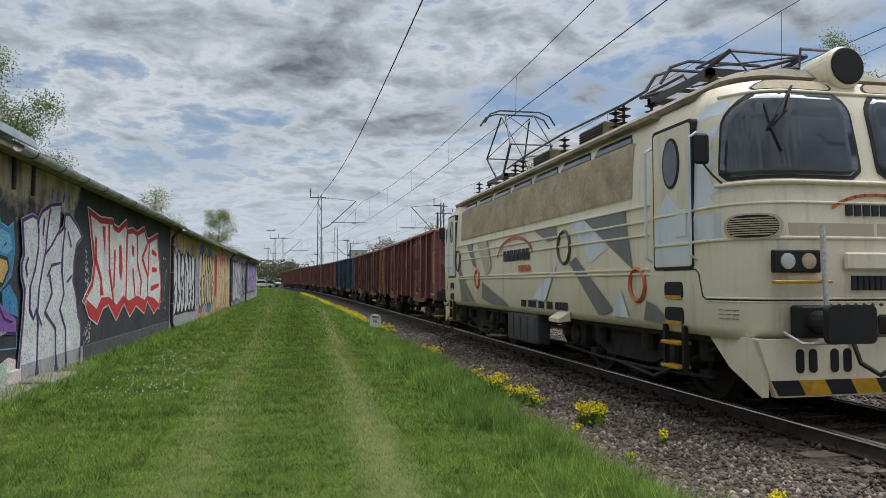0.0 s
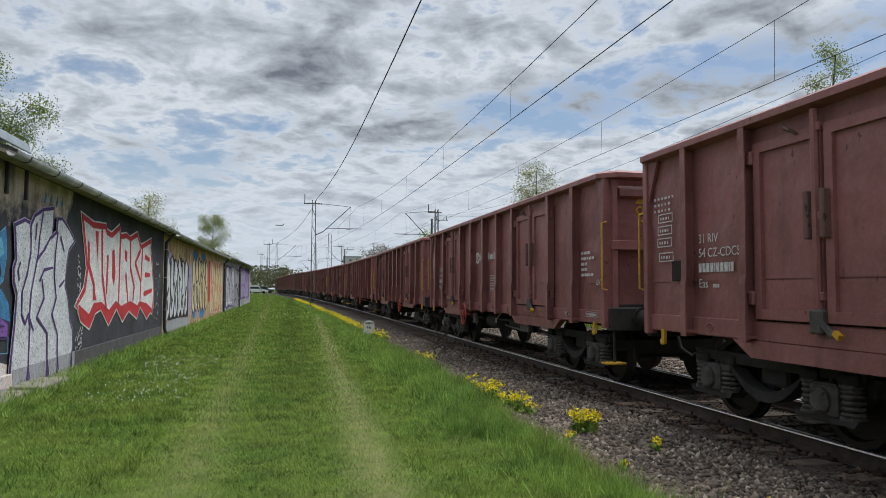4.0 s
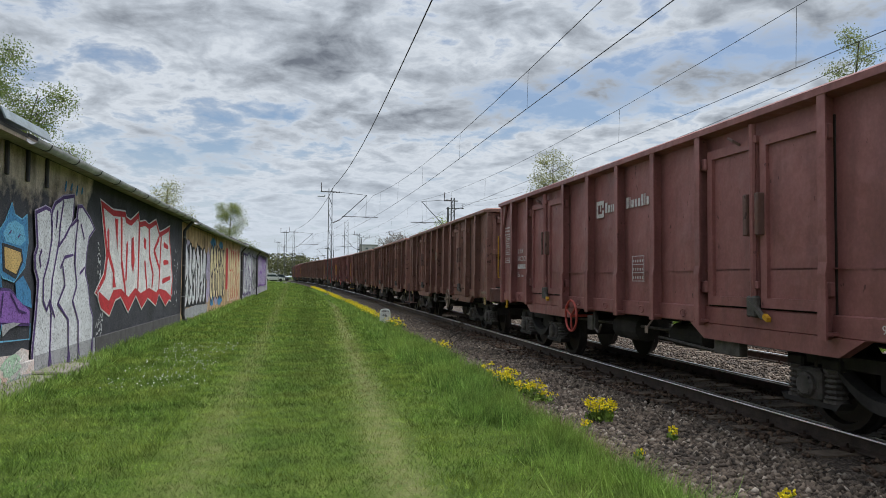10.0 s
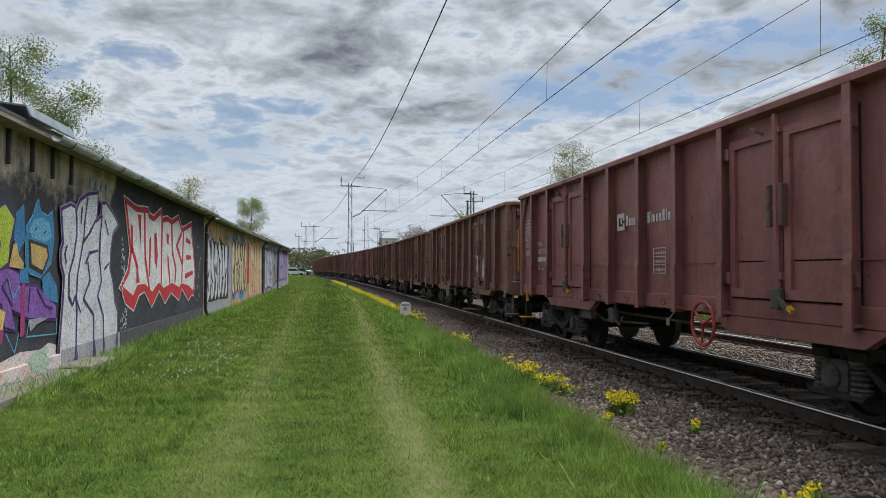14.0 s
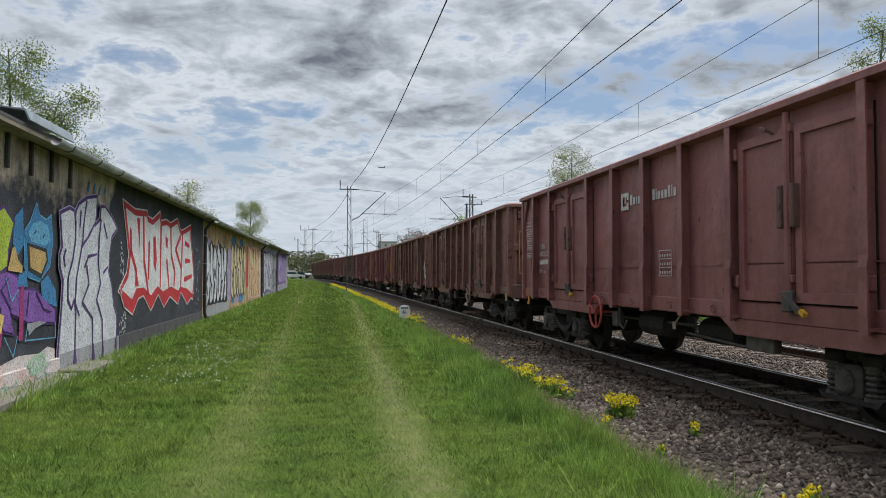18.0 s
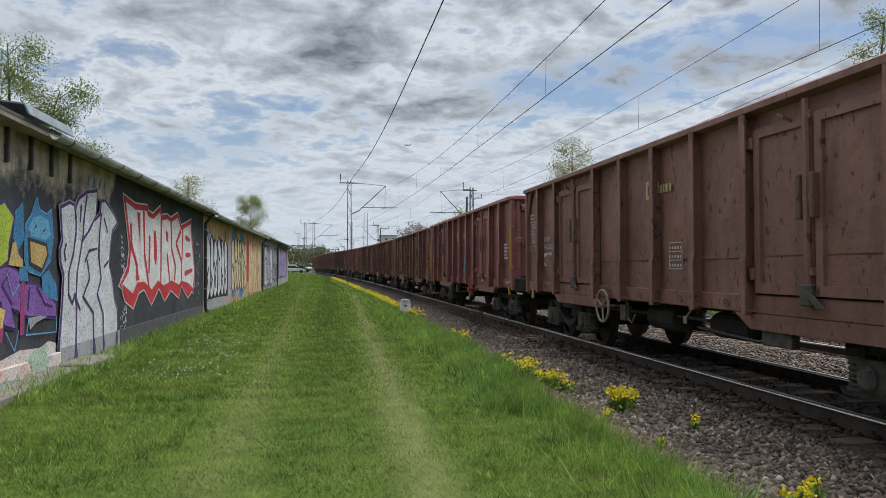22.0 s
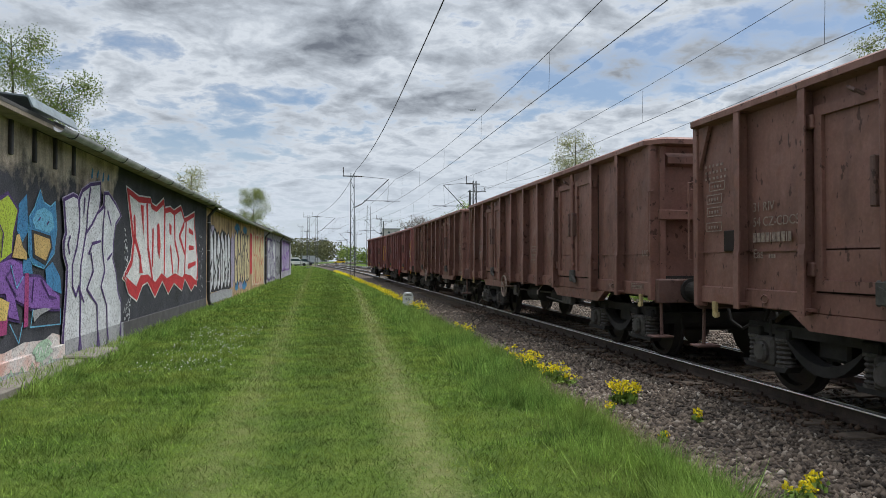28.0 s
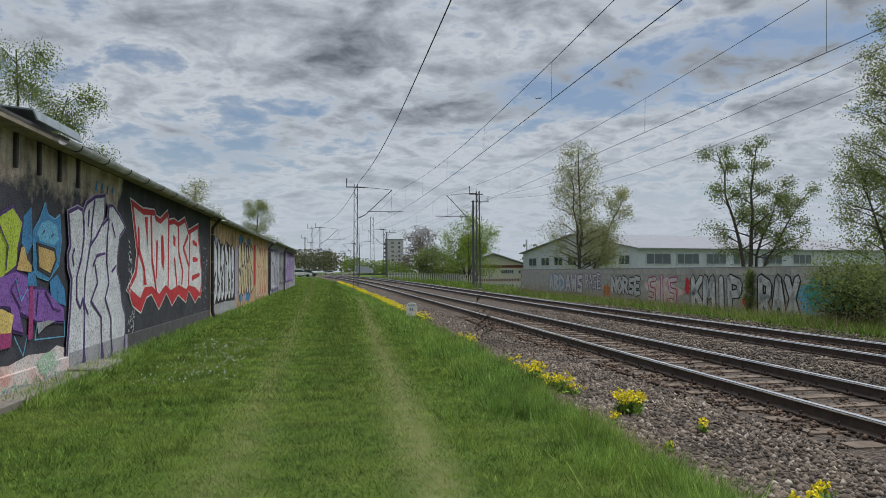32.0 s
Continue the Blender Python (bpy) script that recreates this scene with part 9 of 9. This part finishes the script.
def spray_wagon(w, D, y0, y1, z0, z1, fill, edge, seed):
    q = random.Random(seed)
    lo, hi = bmesh.new(), bmesh.new()
    n = 4
    for i in range(n):
        for _ in range(3):
            a = (y0 + (y1 - y0) * (i + q.random()) / n, q.uniform(z0, z1))
            b = (y0 + (y1 - y0) * (i + q.random()) / n, q.uniform(z0, z1))
            if fill:
                stroke(lo, a, b, 0.19, 0.15, XS - 0.001)
                stroke(hi, a, b, 0.12, 0.09, XS - 0.006)
            else:
                stroke(lo, a, b, 0.03, 0.018, XS - 0.001)
    g = side_mesh("sprayed_tag", lo, P[edge], w, D, "sprayed graffiti tag")
    if fill:
        side_mesh("tag_fill", hi, P[fill], g, YUP)
    else:
        hi.free()

# ---- the train's make-up ----
SPACING, FIRST = 14.04, 29.32      # wagon length over buffers, and the first wagon's middle when the clip starts
# tone, lettering, swapped plates, logo (colour, words), owner's lines, turned end for end
MAKEUP = """red w - white_short - -; brown f - cream_short - -; blue w swapped white_long - -; red w - white_short - -;
red w - white_long lines -; red f - - lines turned; red w - - - turned; red w swapped white_long - -;
red w - white_short - -; red w swapped white_long lines -; brown f - - lines turned; red w - white_long lines -;
brown f - ghost_short - turned; brown f - - - -; brown f - - lines -; red w - white_long - -;
red w - white_long lines turned; brown f - - - -; brown f - - - turned; brown w swapped - - -;
red w - - lines -; red w - white_long lines -; brown f - - - turned; brown f - - lines -;
red w - white_long lines -; red w - cream_long lines -; brown w - cream_short - -; red w swapped cream_long lines turned;
brown f - - - -; brown f - - lines -; brown f - - lines turned; red f - - - -;
dark f - - - -; brown f - - - turned; brown f - - - -; brown f - - lines -;
red w - white_long lines turned; red w - white_short - -"""
WAGONS = []
for row in MAKEUP.replace("\n", " ").split(";"):
    tone_, ink_, swap_, logo_, lines_, turn_ = row.split()
    WAGONS.append((tone_, ink_, swap_ != "-", None if logo_ == "-" else (logo_.split("_")[0], 2 if logo_.endswith("long") else 1), lines_ != "-", turn_ != "-"))
LABELS = {"red": "high-sided open wagon in faded red-oxide paint", "brown": "high-sided open wagon in weathered rusty brown paint", "dark": "high-sided open wagon in sooty dark brown paint", "blue": "high-sided open wagon in scratched dark blue paint"}


def gone(t):
    """Metres that the train has run by t seconds."""
    return 17.2349 * t + 0.018356 * t * t - 0.00028935 * t ** 3


def build_train():
    made = {tone: build_wagon(tone) for tone in ("red", "brown", "dark", "blue")}
    one_door = build_wagon("red", (3.225,))
    used, train = set(), []
    for k in range(38):
        tone, ink, swap, logo, words, turned = WAGONS[k]
        w = one_door if k == 6 else made[tone] if tone not in used else copy_thing(made[tone], Matrix.Identity(4))
        if k != 6:
            used.add(tone)
        train.append((k, w))
    for k, w in train:
        tone, ink, swap, logo, words, turned = WAGONS[k]
        tagged(w, LABELS[tone] + (" with pale logo" if logo else "") )
        D = YBACK if turned else YUP
        if k == 37:
            for ob in [c for c in w.children if c.name.startswith("brake_wheel")]:
                bpy.data.objects.remove(ob)
        mark_wagon(w, k, D, M_WHITE if ink == "w" else M_FADED, swap, logo, words)
        if k == 2:
            spray_wagon(w, D, 0.2, 1.0, 1.65, 1.95, None, "white", 71)
        if k in (17, 23):
            spray_wagon(w, D, -4.2 if k == 17 else -6.2, -2.6 if k == 17 else -4.6, 1.25, 1.95, "silver", "white", 72 + k)
        if k == 27:
            spray_wagon(w, D, -1.0, -0.15, 1.2, 1.75, "sky", "blue", 75)
            spray_wagon(w, D, -1.0, -0.15, 1.15, 1.5, None, "yellow", 76)
    return [w for _, w in train]


TRAIN = build_train()


def train_rows(middle, half=4.5):
    times = [0, 1 / 30, *range(1, 32), 32 - 1 / 30, 32]
    return [(t, track_pose(middle - gone(t), TRACK, half)) for t in times]


def turn_wheels(thing_, middle, radius, backwards):
    """Each wheelset rolls while its wagon passes near; less than a right angle a row."""
    near = [i for i in range(961) if -6 < middle - gone(i / 30) < 34]
    if not near:
        return
    for bogie in thing_.children:
        if not bogie.name.startswith("bogie"):
            continue
        for ws in bogie.children:
            if not ws.name.startswith("wheelset"):
                continue
            p, s = ws.matrix_basis.translation.copy(), ws.scale.copy()
            rows = []
            for i in near[::1]:
                a = gone(i / 30) / radius * (-1 if backwards else 1)
                rows.append((i / 30, Matrix.Translation(p) @ Matrix.Rotation(a, 4, "X")))
            walk(ws, ([(0, rows[0][1])] if near[0] > 0 else []) + rows + ([(32, rows[-1][1])] if near[-1] < 960 else []))


def motions():
    walk(LOCO, train_rows(FIRST - 7.02 - 8.22, 4.15))
    turn_wheels(LOCO, FIRST - 15.24, 0.6, False)
    for k, w in enumerate(TRAIN):
        middle = FIRST + SPACING * k
        flip = YBACK if WAGONS[k][5] else YUP
        walk(w, [(t, m @ flip) for t, m in train_rows(middle)])
        turn_wheels(w, middle, WHEEL_R, bool(WAGONS[k][5]))
    # far off: the aeroplane and three vehicles
    walk(PLANE, [(t, look((x * 2600, 2600, 1.55 + z * 2600), (x * 2600, 0, 1.55 + z * 2600)) @ pose(0, 0, 0, -90, 0, 0) @ pose(0, 0, 0, 0, 0, 8))
                 for t, x, z in ((0, -0.025, 0.07), (8, 0.015, 0.101), (17, 0.0752, 0.1416), (22, 0.1181, 0.1694), (25, 0.1547, 0.1892), (28, 0.205, 0.2115), (30, 0.246, 0.228), (32, 0.2975, 0.246))])
    for v, rows in ((TAXI, ((0, 220), (27, 12.0), (28, 6.6), (29, 3.6), (30, -2.6), (30.5, -5.0), (31, -7.5), (32, -13))), (TRUCK, ((0, -150), (27, -10), (28, -4.8), (29, -2.2), (30, 1.9), (31, 7.8), (32, 15.5))),
                    (WHITECAR, ((0, 260), (29, 24), (31, 6.5), (31.5, 3.6), (32, 0.9)))):
        turn, y = (pose(0, 0, 0), 305.5) if v is TRUCK else (pose(0, 0, 0, 0, 0, 180), 300.5)
        walk(v, [(t, Matrix.Translation((x, y, 0.6)) @ turn) for t, x in rows])


motions()
